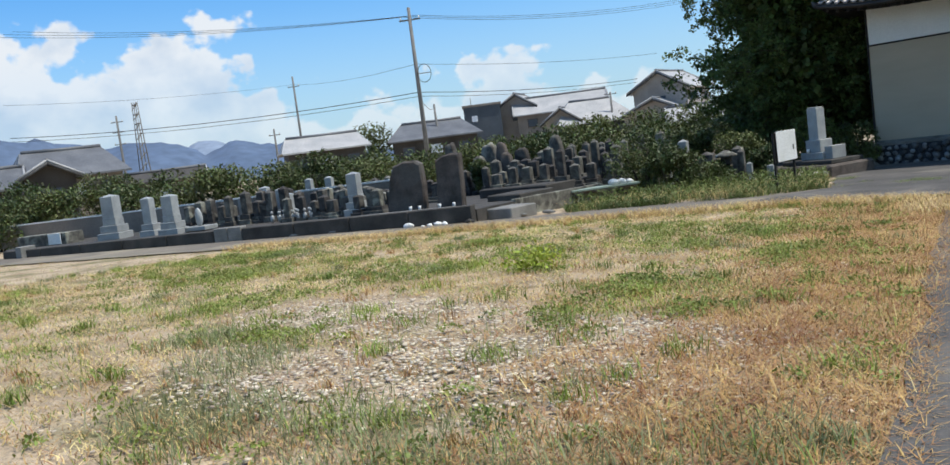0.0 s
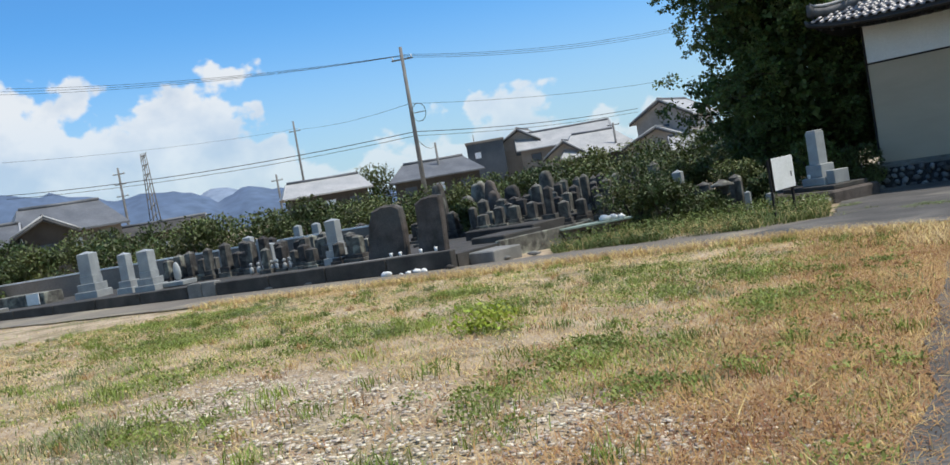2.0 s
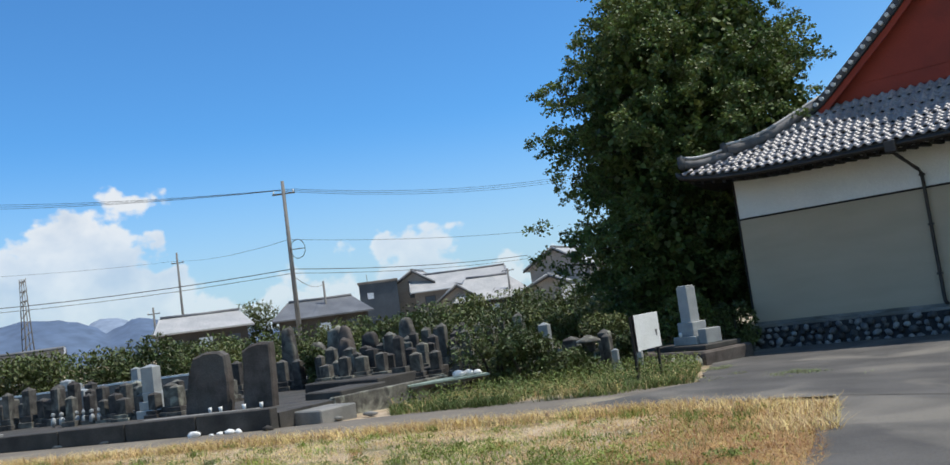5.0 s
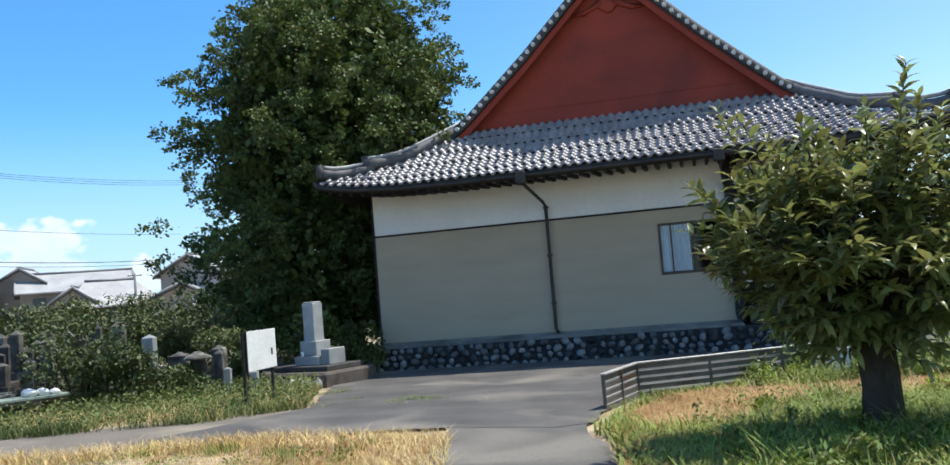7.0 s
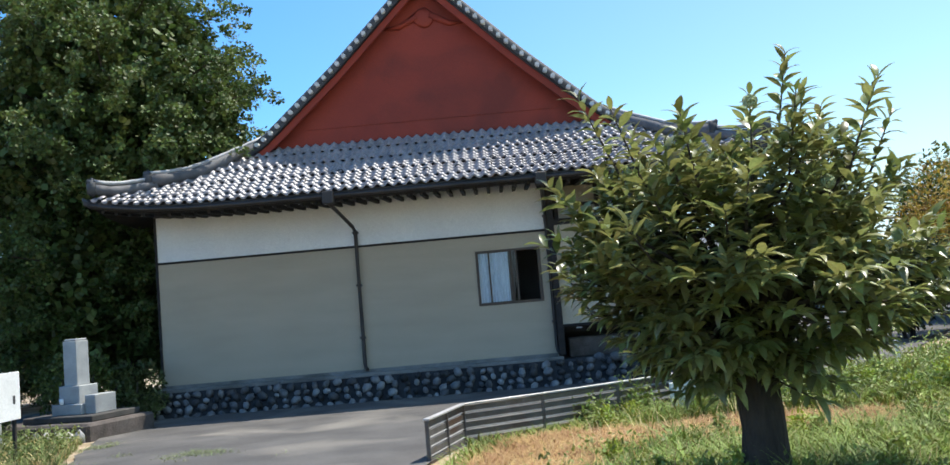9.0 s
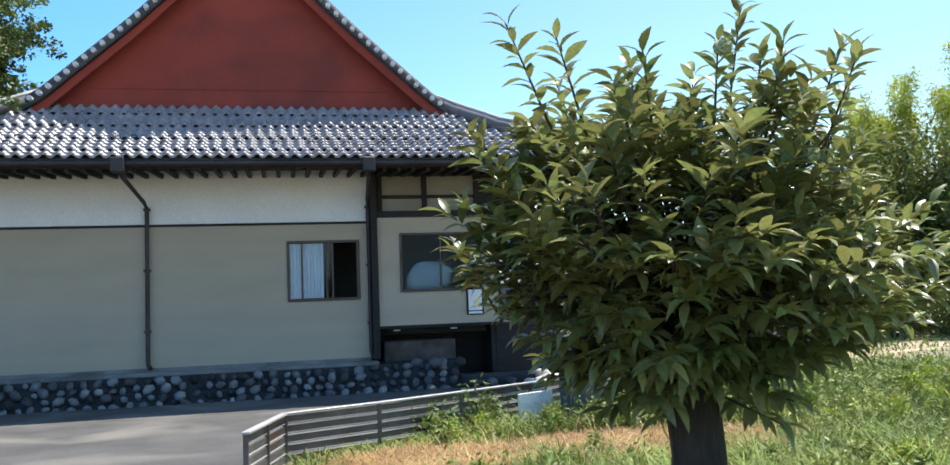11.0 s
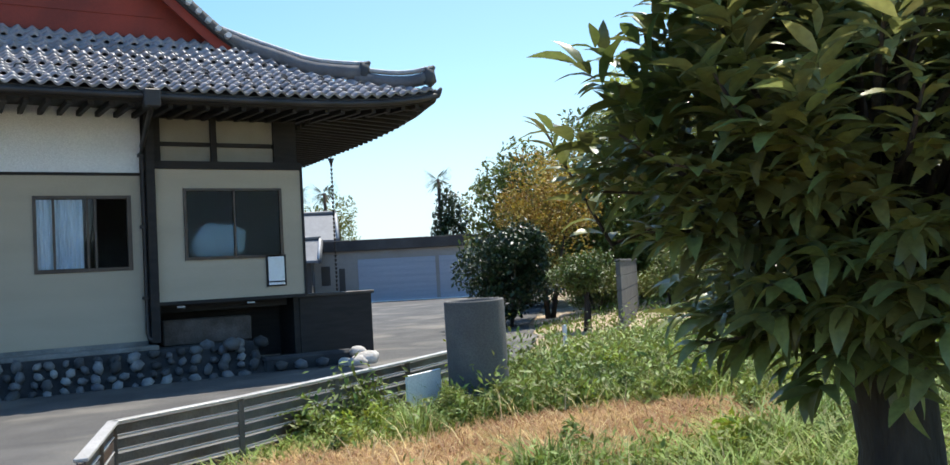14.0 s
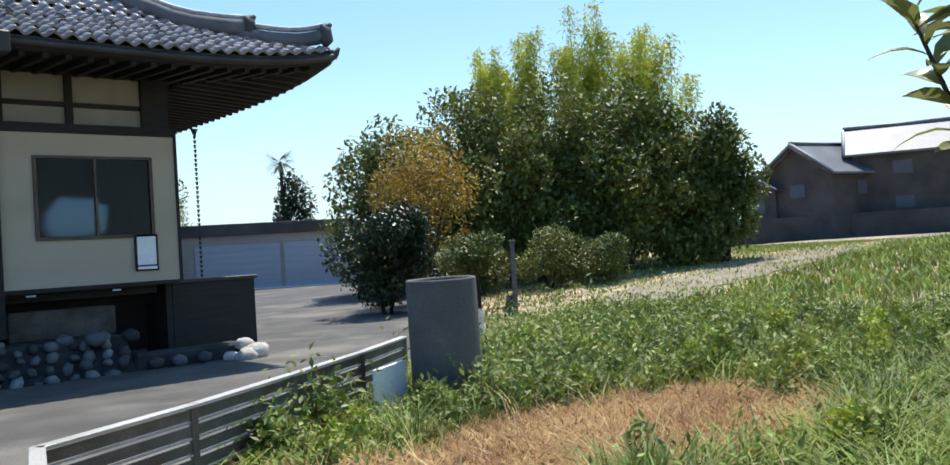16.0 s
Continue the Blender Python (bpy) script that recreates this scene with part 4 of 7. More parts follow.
    part("pane", boxed(11.36, 12.30, -0.175, -0.165, 2.39, 3.73), M_FROST, w)
    part("pane", boxed(12.32, 13.26, -0.160, -0.150, 2.39, 3.73), M_FROST, w)
    part("stored_screen", rock(31, 0.62, 0.06, 0.42, 2, 0.35), M_CURTAIN, hall, "pale cloth bundle behind the frosted glass").location = (12.05, 0.10, 2.72)

    # roof: skirt on all four sides, then the gabled upper part
    def skirt_grid(name):
        bm = bmesh.new()
        nq, nx = 8, 40
        grid = []
        for j in range(nq + 1):
            q = 3.5 * j / nq
            row = []
            for i in range(nx + 1):
                u = -1 + 2 * i / nx
                x = CX + u * (EAVE_HALF - q)
                row.append(bm.verts.new((x, EAVE_Y + q, roof_z(q) + lift(x, q) - 0.02)))
            grid.append(row)
        for j in range(nq):
            for i in range(nx):
                bm.faces.new((grid[j][i], grid[j][i + 1], grid[j + 1][i + 1], grid[j + 1][i]))
        ob = part(name, bm, M_TILEDARK, hall)
        ob.modifiers.new("thick", "SOLIDIFY").thickness = 0.10
        return ob
    skirt_grid("roof_bed")
    for side in (-1, 1):
        bm = bmesh.new()
        nq, ny = 14, 30
        grid = []
        for j in range(nq + 1):
            q = 8.55 * j / nq
            row = []
            for i in range(ny + 1):
                if q < 3.5:
                    y0, y1 = EAVE_Y + q, 15.8 - q
                else:
                    y0, y1 = 1.02, 12.8
                y = y0 + (y1 - y0) * i / ny
                d = max(abs(y - 6.9) / 8.9, 0)
                row.append(bm.verts.new((CX + side * (EAVE_HALF - q), y, roof_z(q) + 0.32 * min(1, d) ** 7 * max(0, 1 - q / 3.0) - 0.02)))
            grid.append(row)
        for j in range(nq):
            for i in range(ny):
                bm.faces.new((grid[j][i], grid[j][i + 1], grid[j + 1][i + 1], grid[j + 1][i]))
        bmesh.ops.recalc_face_normals(bm, faces=bm.faces[:])
        ob = part("roof_slope", bm, M_TILEDARK, hall, "dark tiled long roof slope")
        ob.modifiers.new("thick", "SOLIDIFY").thickness = 0.10
    # back skirt and back gable close the roof
    bm = bmesh.new()
    b0 = [bm.verts.new(p) for p in ((CX - EAVE_HALF, 15.8, 5.36), (CX + EAVE_HALF, 15.8, 5.36), (CX + 5.05, 12.3, 7.2), (CX - 5.05, 12.3, 7.2))]
    bm.faces.new(b0)
    bm.faces.new((b0[3], b0[2], bm.verts.new((CX, 12.3, 12.0))))
    part("roof_back", bm, M_TILEDARK, hall).modifiers.new("thick", "SOLIDIFY").thickness = 0.1

    # red gable wall, boards and verge
    bm = bmesh.new()
    prof = [(CX + s * (EAVE_HALF - q), 1.62, roof_z(q) - 0.10) for s, qs in ((-1, (3.5, 4.4, 5.3, 6.2, 7.1, 8.0, 8.55)), (1, (8.0, 7.1, 6.2, 5.3, 4.4, 3.5))) for q in qs]
    bm.faces.new([bm.verts.new(p) for p in prof])
    g = part("gable_wall", bm, M_RED, hall, "plain red painted gable boarding")
    g.modifiers.new("thick", "SOLIDIFY").thickness = 0.08
    part("gable_rail", boxed(CX - 3.75, CX + 3.75, 1.52, 1.60, 7.72, 7.80), M_RED, hall, "red rail across the gable")
    part("gable_pendant", rock(9, 0.34, 0.05, 0.30, 2, 0.35), M_RED, hall, "red carved pendant under the gable peak").location = (CX, 1.50, 10.75)
    for s in (-1, 1):
        part("pendant_wing", tubed([(CX + s * 0.2, 1.52, 10.80), (CX + s * 0.75, 1.52, 10.52), (CX + s * 1.15, 1.52, 10.50)], [0.12, 0.09, 0.03], 6), M_RED, hall)
    part("gable_sill", boxed(CX - 4.9, CX + 4.9, 1.40, 1.60, 7.0, 7.22), M_WOOD, hall)
    for s in (-1, 1):
        # barge board follows the roof line
        bm = bmesh.new()
        qs = [3.45 + k * 0.30 for k in range(18)]
        loops = []
        for q in qs:
            x = CX + s * (EAVE_HALF - q)
            loops.append([bm.verts.new((x, y, roof_z(q) - dz)) for y, dz in ((1.10, 0.05), (1.17, 0.05), (1.17, 0.42), (1.10, 0.42))])
        for la, lb in zip(loops, loops[1:]):
            for k in range(4):
                bm.faces.new((la[k], la[(k + 1) % 4], lb[(k + 1) % 4], lb[k]))
        bmesh.ops.recalc_face_normals(bm, faces=bm.faces[:])
        part("barge_board", bm, M_RED, hall, "dark red curved barge board")
        # soffit between gable wall and barge
        bm = bmesh.new()
        rows = [[bm.verts.new((CX + s * (EAVE_HALF - q), y, roof_z(q) - 0.135)) for y in (1.0, 1.66)] for q in qs]
        for a, b in zip(rows, rows[1:]):
            bm.faces.new((a[0], b[0], b[1], a[1]))
        part("verge_soffit", bm, M_WOOD, hall).modifiers.new("thick", "SOLIDIFY").thickness = 0.03
        # verge ridge of stacked tiles, then the row of round white-ended tiles below it
        pts = [(CX + s * (EAVE_HALF - q), 1.32, roof_z(q) + 0.10) for q in qs]
        part("verge_ridge", tubed(pts, 0.16, 8), M_TILEDARK, hall, "dark stacked verge tiles")
        bm = bmesh.new()
        bmesh.ops.create_cone(bm, cap_ends=True, segments=10, radius1=0.065, radius2=0.065, depth=0.26)
        for v in bm.verts:
            v.co = Vector((v.co.x, v.co.z, v.co.y))
        me = bpy.data.meshes.new("verge_tile")
        bm.to_mesh(me)
        bm.free()
        me.materials.append(M_SHIKKUI)
        q = 3.55
        while q < 8.4:
            ob = new("verge_tile", me)
            ob.parent = hall
            ob.location = (CX + s * (EAVE_HALF - q), 1.02, roof_z(q) + 0.02)
            q += 0.205
    part("ridge", tubed([(CX, 0.95, 12.25), (CX, 6.9, 12.1), (CX, 12.8, 12.25)], 0.28, 10), M_TILEDARK, hall, "stacked main ridge")
    part("ridge_end", rock(5, 0.42, 0.18, 0.5, 2, 0.3), M_TILEDARK, hall, "carved ridge-end tile").location = (CX, 0.9, 12.3)

    # hip ridges: upper and lower tier with turned-up ends
    for s in (-1, 1):
        def hip(q, up):
            x = CX + s * (EAVE_HALF - q)
            return (x, EAVE_Y + q, roof_z(q) + lift(x, q) + up)
        for qa, qb, r in ((3.55, 1.15, 0.17), (1.25, 0.12, 0.14)):
            pts = []
            for k in range(11):
                t = k / 10
                q = qa + (qb - qa) * t
                pts.append(hip(max(q, -0.1), 0.14 + 0.13 * t ** 4))
            bm = bmesh.new()
            tube(bm, pts, [r] * 11, 8)
            part("hip_ridge", bm, M_HIP, hall, "grey hip ridge of stacked tiles")
            tip = [(p[0], p[1], p[2] + 0.20) for p in pts]
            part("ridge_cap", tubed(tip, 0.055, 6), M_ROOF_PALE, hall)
            e = Vector(pts[-1])
            o = Vector((s * 0.707, -0.707, 0))
            horn = [e + o * 0.0 + Vector((0, 0, 0.12)), e + o * 0.09 + Vector((0, 0, 0.15)), e + o * 0.17 + Vector((0, 0, 0.23))]
            part("ridge_horn", tubed(horn, [0.12, 0.09, 0.035], 7), M_TILEDARK, hall, "upturned horn tile at the hip end")
            part("onigawara", rock(2 + s, 0.16, 0.16, 0.26, 1, 0.25), M_TILEDARK, hall).location = e + o * 0.05 + Vector((0, 0, 0.02))
        c = Vector(hip(0.0, -0.16))
        o = Vector((s * 0.707, -0.707, 0))
        part("corner_rafter", tubed([c - o * 2.2 - Vector((0, 0, 0.05)), c + o * 0.02 + Vector((0, 0, 0.10))], [0.12, 0.08], 6), M_WOOD, hall)
        part("ridge_horn", tubed([c + Vector((0, 0, 0.05)), c + o * 0.06 + Vector((0, 0, 0.10)), c + o * 0.13 + Vector((0, 0, 0.20))], [0.10, 0.07, 0.03], 7), M_TILEDARK, hall)

    # eave: fascia, gutter, rafter ends, soffit
    def eave_line(off_y, off_z):
        return [(CX + EAVE_HALF * u, EAVE_Y + off_y, roof_z(0) + lift(CX + EAVE_HALF * u, 0) + off_z) for u in [-1 + k / 20 for k in range(41)]]
    part("gutter", tubed(eave_line(-0.05, -0.13), 0.065, 6), M_METALDARK, hall, "dark metal eave gutter")
    part("fascia", tubed(eave_line(0.06, -0.16), 0.075, 4), M_WOOD, hall)
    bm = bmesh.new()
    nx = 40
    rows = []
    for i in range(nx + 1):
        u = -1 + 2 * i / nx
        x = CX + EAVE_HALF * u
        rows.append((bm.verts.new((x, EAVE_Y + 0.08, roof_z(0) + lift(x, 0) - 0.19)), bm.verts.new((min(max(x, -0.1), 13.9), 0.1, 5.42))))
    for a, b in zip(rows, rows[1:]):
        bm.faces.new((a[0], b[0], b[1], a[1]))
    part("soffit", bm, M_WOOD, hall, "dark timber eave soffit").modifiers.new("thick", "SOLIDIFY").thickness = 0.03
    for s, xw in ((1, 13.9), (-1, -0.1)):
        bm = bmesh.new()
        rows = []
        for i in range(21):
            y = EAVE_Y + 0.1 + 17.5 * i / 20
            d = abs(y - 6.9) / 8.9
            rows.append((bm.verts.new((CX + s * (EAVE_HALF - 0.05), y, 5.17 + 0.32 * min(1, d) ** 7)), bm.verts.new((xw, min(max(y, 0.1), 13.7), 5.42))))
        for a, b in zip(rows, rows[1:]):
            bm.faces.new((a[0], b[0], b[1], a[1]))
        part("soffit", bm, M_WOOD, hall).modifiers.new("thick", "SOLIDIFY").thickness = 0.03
    me = bpy.data.meshes.new("rafter")
    bm = boxed(-0.045, 0.045, 0.0, 2.0, -0.055, 0.055, 0.008)
    bm.to_mesh(me)
    bm.free()
    me.materials.append(M_WOOD)
    x = -0.6
    while x < 15.95:
        ob = new("rafter", me)
        ob.parent = hall
        ob.location = (x, EAVE_Y + 0.14, 5.12 + lift(x, 0))
        ob.rotation_euler = (radians(4), 0, 0)
        x += 0.335
    y = EAVE_Y + 0.4
    while y < 14:
        ob = new("rafter", me)
        ob.parent = hall
        d = abs(y - 6.9) / 8.9
        ob.location = (CX + EAVE_HALF - 0.14, y, 5.10 + 0.32 * min(1, d) ** 7)
        ob.rotation_euler = (radians(4), 0, radians(90))
        y += 0.30
    part("side_gutter", tubed([(CX + EAVE_HALF + 0.04, EAVE_Y + 0.2 + k * 0.9, 5.23 + 0.32 * min(1, abs(EAVE_Y + 0.2 + k * 0.9 - 6.9) / 8.9) ** 7) for k in range(19)], 0.065, 6), M_METALDARK, hall)

    # downpipes with collector boxes
    for x0, x1 in ((5.15, 5.44), (10.42, 10.56)):
        part("gutter_box", boxed(x0 - 0.14, x0 + 0.14, EAVE_Y - 0.22, EAVE_Y + 0.06, 5.02, 5.34, 0.02), M_METALDARK, hall)
        dp = part("downpipe", tubed([(x0, EAVE_Y - 0.06, 5.05), (x0 + 0.03, -1.7, 4.98), (x1 - 0.03, -0.35, 4.60), (x1, -0.12, 4.48), (x1, -0.10, 4.3), (x1, -0.10, 0.95), (x1 + 0.02, -0.14, 0.84), (x1 + 0.08, -0.28, 0.80)], 0.052, 8), M_METALDARK, hall, "dark rainwater downpipe")
        for z in (4.42, 3.0, 1.6):
            part("bracket", boxed(x1 - 0.075, x1 + 0.075, -0.17, -0.02, z, z + 0.06), M_METALDARK, dp)
    # rain chain under the side eave
    chain = part("rain_chain", tubed([(16.42, 4.8, 5.16), (16.42, 4.8, 5.0)], [0.10, 0.03], 8), M_METALDARK, hall, "dark rain chain of small cups")
    me = bpy.data.meshes.new("chain_cup")
    bm = bmesh.new()
    bmesh.ops.create_cone(bm, cap_ends=True, segments=7, radius1=0.018, radius2=0.042, depth=0.085)
    bm.to_mesh(me)
    bm.free()
    me.materials.append(M_METALDARK)
    for k in range(38):
        ob = new("chain_cup", me)
        ob.parent = chain
        ob.location = (16.42, 4.8, 4.95 - 0.115 * k)
    # dark boarded stair side
    part("stair_board", boxed(13.75, 15.44, 0.19, 0.30, 0.10, 1.44), M_WOOD, hall, "dark brown boarded stair side")
    part("stair_cap", boxed(13.70, 15.50, 0.15, 0.42, 1.44, 1.51, 0.01), M_METALDARK, hall)
    part("stair_end", boxed(15.33, 15.44, 0.30, 3.4, 0.02, 1.44), M_WOOD, hall)
    part("veranda_floor", boxed(13.75, 15.33, 0.30, 12.0, 1.30, 1.42), M_WOOD, hall)
    part("newel_post", boxed(13.80, 13.94, 0.16, 0.30, 1.51, 2.25, 0.01), M_WOOD, hall)
    return hall


HALL = build_temple()

notice = thing("wall_notice_board", "white notice sheet in a dark frame on the wall", "notice board", 12.93, -0.20, 1.72)
part("backing", boxed(0.0, 0.42, -0.03, 0.0, 0.0, 0.66), M_WOOD, notice)
part("sheet", boxed(0.04, 0.38, -0.036, -0.03, 0.11, 0.62), M_SIGN, notice, "blank white sheet")
part("tray", boxed(0.04, 0.38, -0.05, -0.03, 0.03, 0.08), M_SIGN, notice)


def build_plinth():
    pl = thing("stone_plinth", "mortared river-cobble plinth under the temple wall", "stone plinth", kind="structure")
    bm = bmesh.new()
    for (xa, xb) in ((-1.0, 12.6),):
        v = [bm.verts.new(p) for p in ((xa, -1.0, -0.1), (xb, -1.0, -0.1), (xb, -0.42, 0.62), (xa, -0.42, 0.62), (xa, 1.2, -0.1), (xb, 1.2, -0.1), (xb, 1.2, 0.62), (xa, 1.2, 0.62))]
        for fc in ((0, 1, 2, 3), (3, 2, 6, 7), (1, 5, 6, 2), (0, 3, 7, 4), (4, 7, 6, 5), (0, 4, 5, 1)):
            bm.faces.new([v[k] for k in fc])
    bmesh.ops.recalc_face_normals(bm, faces=bm.faces[:])
    part("mortar_bed", bm, M_MORTAR, pl)
    part("coping", boxed(-1.0, 10.7, -0.42, 0.0, 0.61, 0.71, 0.02), M_CONCRETE, pl, "grey concrete coping strip")
    part("low_kerb", boxed(12.6, 14.6, -0.9, -0.45, -0.1, 0.30, 0.05), M_MORTAR, pl)
    meshes = []
    for k in range(6):
        bm = rock(k + 20, 0.165, 0.12, 0.125, 1, 0.28)
        me = bpy.data.meshes.new("cobble")
        bm.to_mesh(me)
        bm.free()
        me.materials.append(M_COBBLE)
        meshes.append(me)
    rnd = random.Random(4)
    for row in range(4):
        x = -0.9 + rnd.uniform(0, 0.2)
        while x < 12.5:
            z = 0.04 + row * 0.165 + rnd.uniform(-0.03, 0.03)
            ob = new("cobble", rnd.choice(meshes))
            ob.parent = pl
            ob.location = (x, -1.02 + 0.80 * z, z)
            ob.rotation_euler = (rnd.uniform(-0.3, 0.3), rnd.uniform(0, 6), rnd.uniform(-0.4, 0.4))
            s = rnd.uniform(0.50, 1.02)
            ob.scale = (s, s, s)
            x += 0.31 * s + rnd.uniform(0.02, 0.10)
    for x, y, s in ((12.9, -1.0, 0.9), (13.3, -1.02, 1.0), (13.75, -1.05, 0.9), (12.2, -0.5, 1.0), (11.6, -0.4, 1.1), (12.0, -0.75, 1.2), (12.6, -0.7, 1.1)):
        ob = new("cobble", meshes[int(x * 7) % 6])
        ob.parent = pl
        ob.location = (x, y, 0.12 if x > 12.7 else 0.62)
        ob.scale = (s, s, s)
    return pl


build_plinth()
for k, (x, y, z, s) in enumerate(((14.35, -1.45, 0.10, 0.17), (14.62, -1.30, 0.12, 0.20), (14.80, -1.05, 0.10, 0.18), (14.2, -1.2, 0.08, 0.13), (14.55, -1.0, 0.26, 0.15))):
    ob = part("pale_rock", rock(k + 40, s * 1.3, s, s * 0.8, 2, 0.3), M_PALESTONE)
    ob.location = (x, y, z)
    tagged(ob, "pale rough rock at the stair corner", "rock", "pale rocks at the stair corner")


# ---------------------------------------------------------------- fence, pipe and board beside the grass
def build_fence():
    fence = thing("metal_fence", "low weathered metal fence with pale top rail along the grass", "fence")
    line = [(8.08, -12.05), (8.48, -10.52), (9.68, -9.92), (10.92, -9.18), (12.15, -8.42), (13.30, -7.62)]
    top = 0.755
    posts = [line[0], ((line[0][0] + line[1][0]) / 2, (line[0][1] + line[1][1]) / 2)] + line[1:]
    for x, y in posts:
        part("post", boxed(x - 0.028, x + 0.028, y - 0.028, y + 0.028, gz(x, y) - 0.05, top - 0.012, 0.006), M_STEEL, fence)
    for (xa, ya), (xb, yb) in zip(line, line[1:]):
        a = math.atan2(yb - ya, xb - xa)
        n = math.hypot(xb - xa, yb - ya)

        def bar(name, material, half_y, z0, z1):
            ob = part(name, boxed(-0.015, n + 0.015, -half_y, half_y, z0, z1, 0.004), material, fence)
            ob.location, ob.rotation_euler = (xa, ya, 0), (0, 0, a)
        bar("top_rail", M_RAILTOP, 0.045, top - 0.014, top + 0.012)
        for k in range(5):
            z = top - 0.104 - 0.118 * k
            bar("board", M_STEEL, 0.006, z, z + 0.076)
            # added pale bars stand in for the bright lines between the boards
            bar("rail", M_RAILTOP, 0.012, z - 0.022, z - 0.008)
    return fence


build_fence()


def build_pipe():
    x, y = 12.86, -8.95
    bm = bmesh.new()
    z0, z1, r, t, n = gz(x, y) - 0.05, 1.47, 0.375, 0.05, 40
    rings = []
    for rad, z in ((r, z0), (r * 0.985, z0 + 0.3), (r * 0.98, z1 - 0.02), (r * 0.965, z1), (r - t, z1), (r - t - 0.01, z1 - 0.02), (r - t - 0.01, z0 + 0.02)):
        rings.append([bm.verts.new((rad * math.cos(k * 2 * math.pi / n), rad * math.sin(k * 2 * math.pi / n), z)) for k in range(n)])
    for a, b in zip(rings, rings[1:]):
        for k in range(n):
            bm.faces.new((a[k], a[(k + 1) % n], b[(k + 1) % n], b[k])).smooth = True
    bmesh.ops.recalc_face_normals(bm, faces=bm.faces[:])
    ob = tagged(part("concrete_pipe", bm, M_PIPE), "upright grey concrete pipe standing in the weeds", "pipe")
    ob.location = (x, y, 0)
    ob.rotation_euler = (radians(0.5), radians(-1.2), 0)


build_pipe()
board = thing("white_board", "white painted board leaning in the weeds by the fence", "board", 11.75, -9.22, gz(11.7, -9) + 0.10, 30)
part("panel", boxed(0, 0.70, -0.02, 0.02, 0.05, 0.44, 0.006), M_SIGN, board)
part("batten", boxed(0.02, 0.68, 0.02, 0.05, 0.10, 0.15), M_STEEL, board)
block = tagged(part("dark_block", boxed(-0.35, 0.35, -0.14, 0.14, 0, 0.26, 0.03), M_KERB), "dark weathered block lying in the weeds", "block")
block.location, block.rotation_euler = (12.45, -9.35, gz(12.4, -9.3)), (0, 0, radians(25))


# ---------------------------------------------------------------- monument and sign
def build_monument():
    mon = thing("stone_monument", "light granite pillar monument on stepped plinths", "monument", -0.58, -3.65, 0.0, -18)
    part("rubble_base", boxed(-1.75, 1.20, -1.0, 1.1, -0.1, 0.42, 0.06), M_BROWNSTONE, mon, "dark rubble stone terrace")
    part("slab", boxed(-1.0, 0.95, -0.62, 0.9, 0.42, 0.56, 0.02), M_KERB, mon)
    part("lower_step", boxed(-0.42, 0.42, -0.36, 0.45, 0.56, 0.80, 0.015), M_GRANITE, mon)
    part("upper_step", boxed(-0.29, 0.29, -0.26, 0.32, 0.80, 1.20, 0.015), M_GRANITE, mon)
    bm = boxed(-0.19, 0.19, -0.19, 0.19, 1.20, 2.20, 0.012)
    part("shaft", bm, M_GRANITE, mon, "tall square granite shaft")
    part("cap", boxed(-0.17, 0.17, -0.17, 0.17, 2.20, 2.25, 0.02), M_GRANITE, mon)
    part("side_step", boxed(0.425, 0.72, -0.25, 0.40, 0.56, 0.98, 0.015), M_GRANITE, mon)
    part("vase", tubed([(-0.1, -0.38, 0.80), (-0.1, -0.38, 0.93)], [0.04, 0.05], 8), M_SIGN, mon)
    for k in range(9):
        r = part("edge_stone", rock(60 + k, 0.15, 0.11, 0.20, 1, 0.3), M_PALESTONE if k in (5, 6, 7) else M_COBBLE, mon)
        r.location = (-1.35 + 0.30 * k, -1.08, 0.12)


build_monument()


def build_sign():
    sg = thing("notice_sign", "blank white notice board on two dark posts", "sign")
    y0, y1, x = -9.62, -8.40, 0.72
    part("board", boxed(x - 0.02, x + 0.02, y0, y1, 0.93, 1.74, 0.004), M_SIGN, sg, "white painted board")
    part("trim", boxed(x - 0.012, x + 0.024, y0 - 0.03, y0, 0.91, 1.76), M_WOOD, sg)
    part("mark", boxed(x + 0.02, x + 0.024, -8.63, -8.56, 1.20, 1.34), M_INK, sg, "small dark printed mark")
    for y in (y0 - 0.05, y1 - 0.10):
        part("post", boxed(x - 0.07, x - 0.02, y - 0.03, y + 0.03, gz(x, y) - 0.1, 1.72), M_WOOD, sg)


build_sign()


# ---------------------------------------------------------------- graveyard
TERRACE_Z = 0.72


def grave_pillar(x, y, h, w, material, turn, z=TERRACE_Z, group="old gravestones", tiers=2):
    words = "light granite family gravestone on stepped base" if material is M_GRANITE else "weathered dark square gravestone pillar on a stone base"
    g = thing("gravestone", words, "gravestone", x, y, z - 0.04, turn, group)
    zz = 0.0
    for k in range(tiers):
        s, hh = w * (0.78 - 0.16 * k), h * (0.16 if tiers > 1 else 0.2)
        part("base_tier", boxed(-s, s, -s * 0.9, s * 0.9, zz, zz + hh, 0.012), material, g)
        zz += hh
    bm = boxed(-w * 0.42, w * 0.42, -w * 0.40, w * 0.40, zz, h * 0.95, 0.01)
    v = [bm.verts.new((sx * w * 0.40, sy * w * 0.38, h * 0.951)) for sx, sy in ((-1, -1), (1, -1), (1, 1), (-1, 1))]
    tip = bm.verts.new((0, 0, h * (1.0 if material is M_GRANITE else 1.04)))
    for k in range(4):
        bm.faces.new((v[k], v[(k + 1) % 4], tip))
    part("shaft", bm, material, g)
    return g


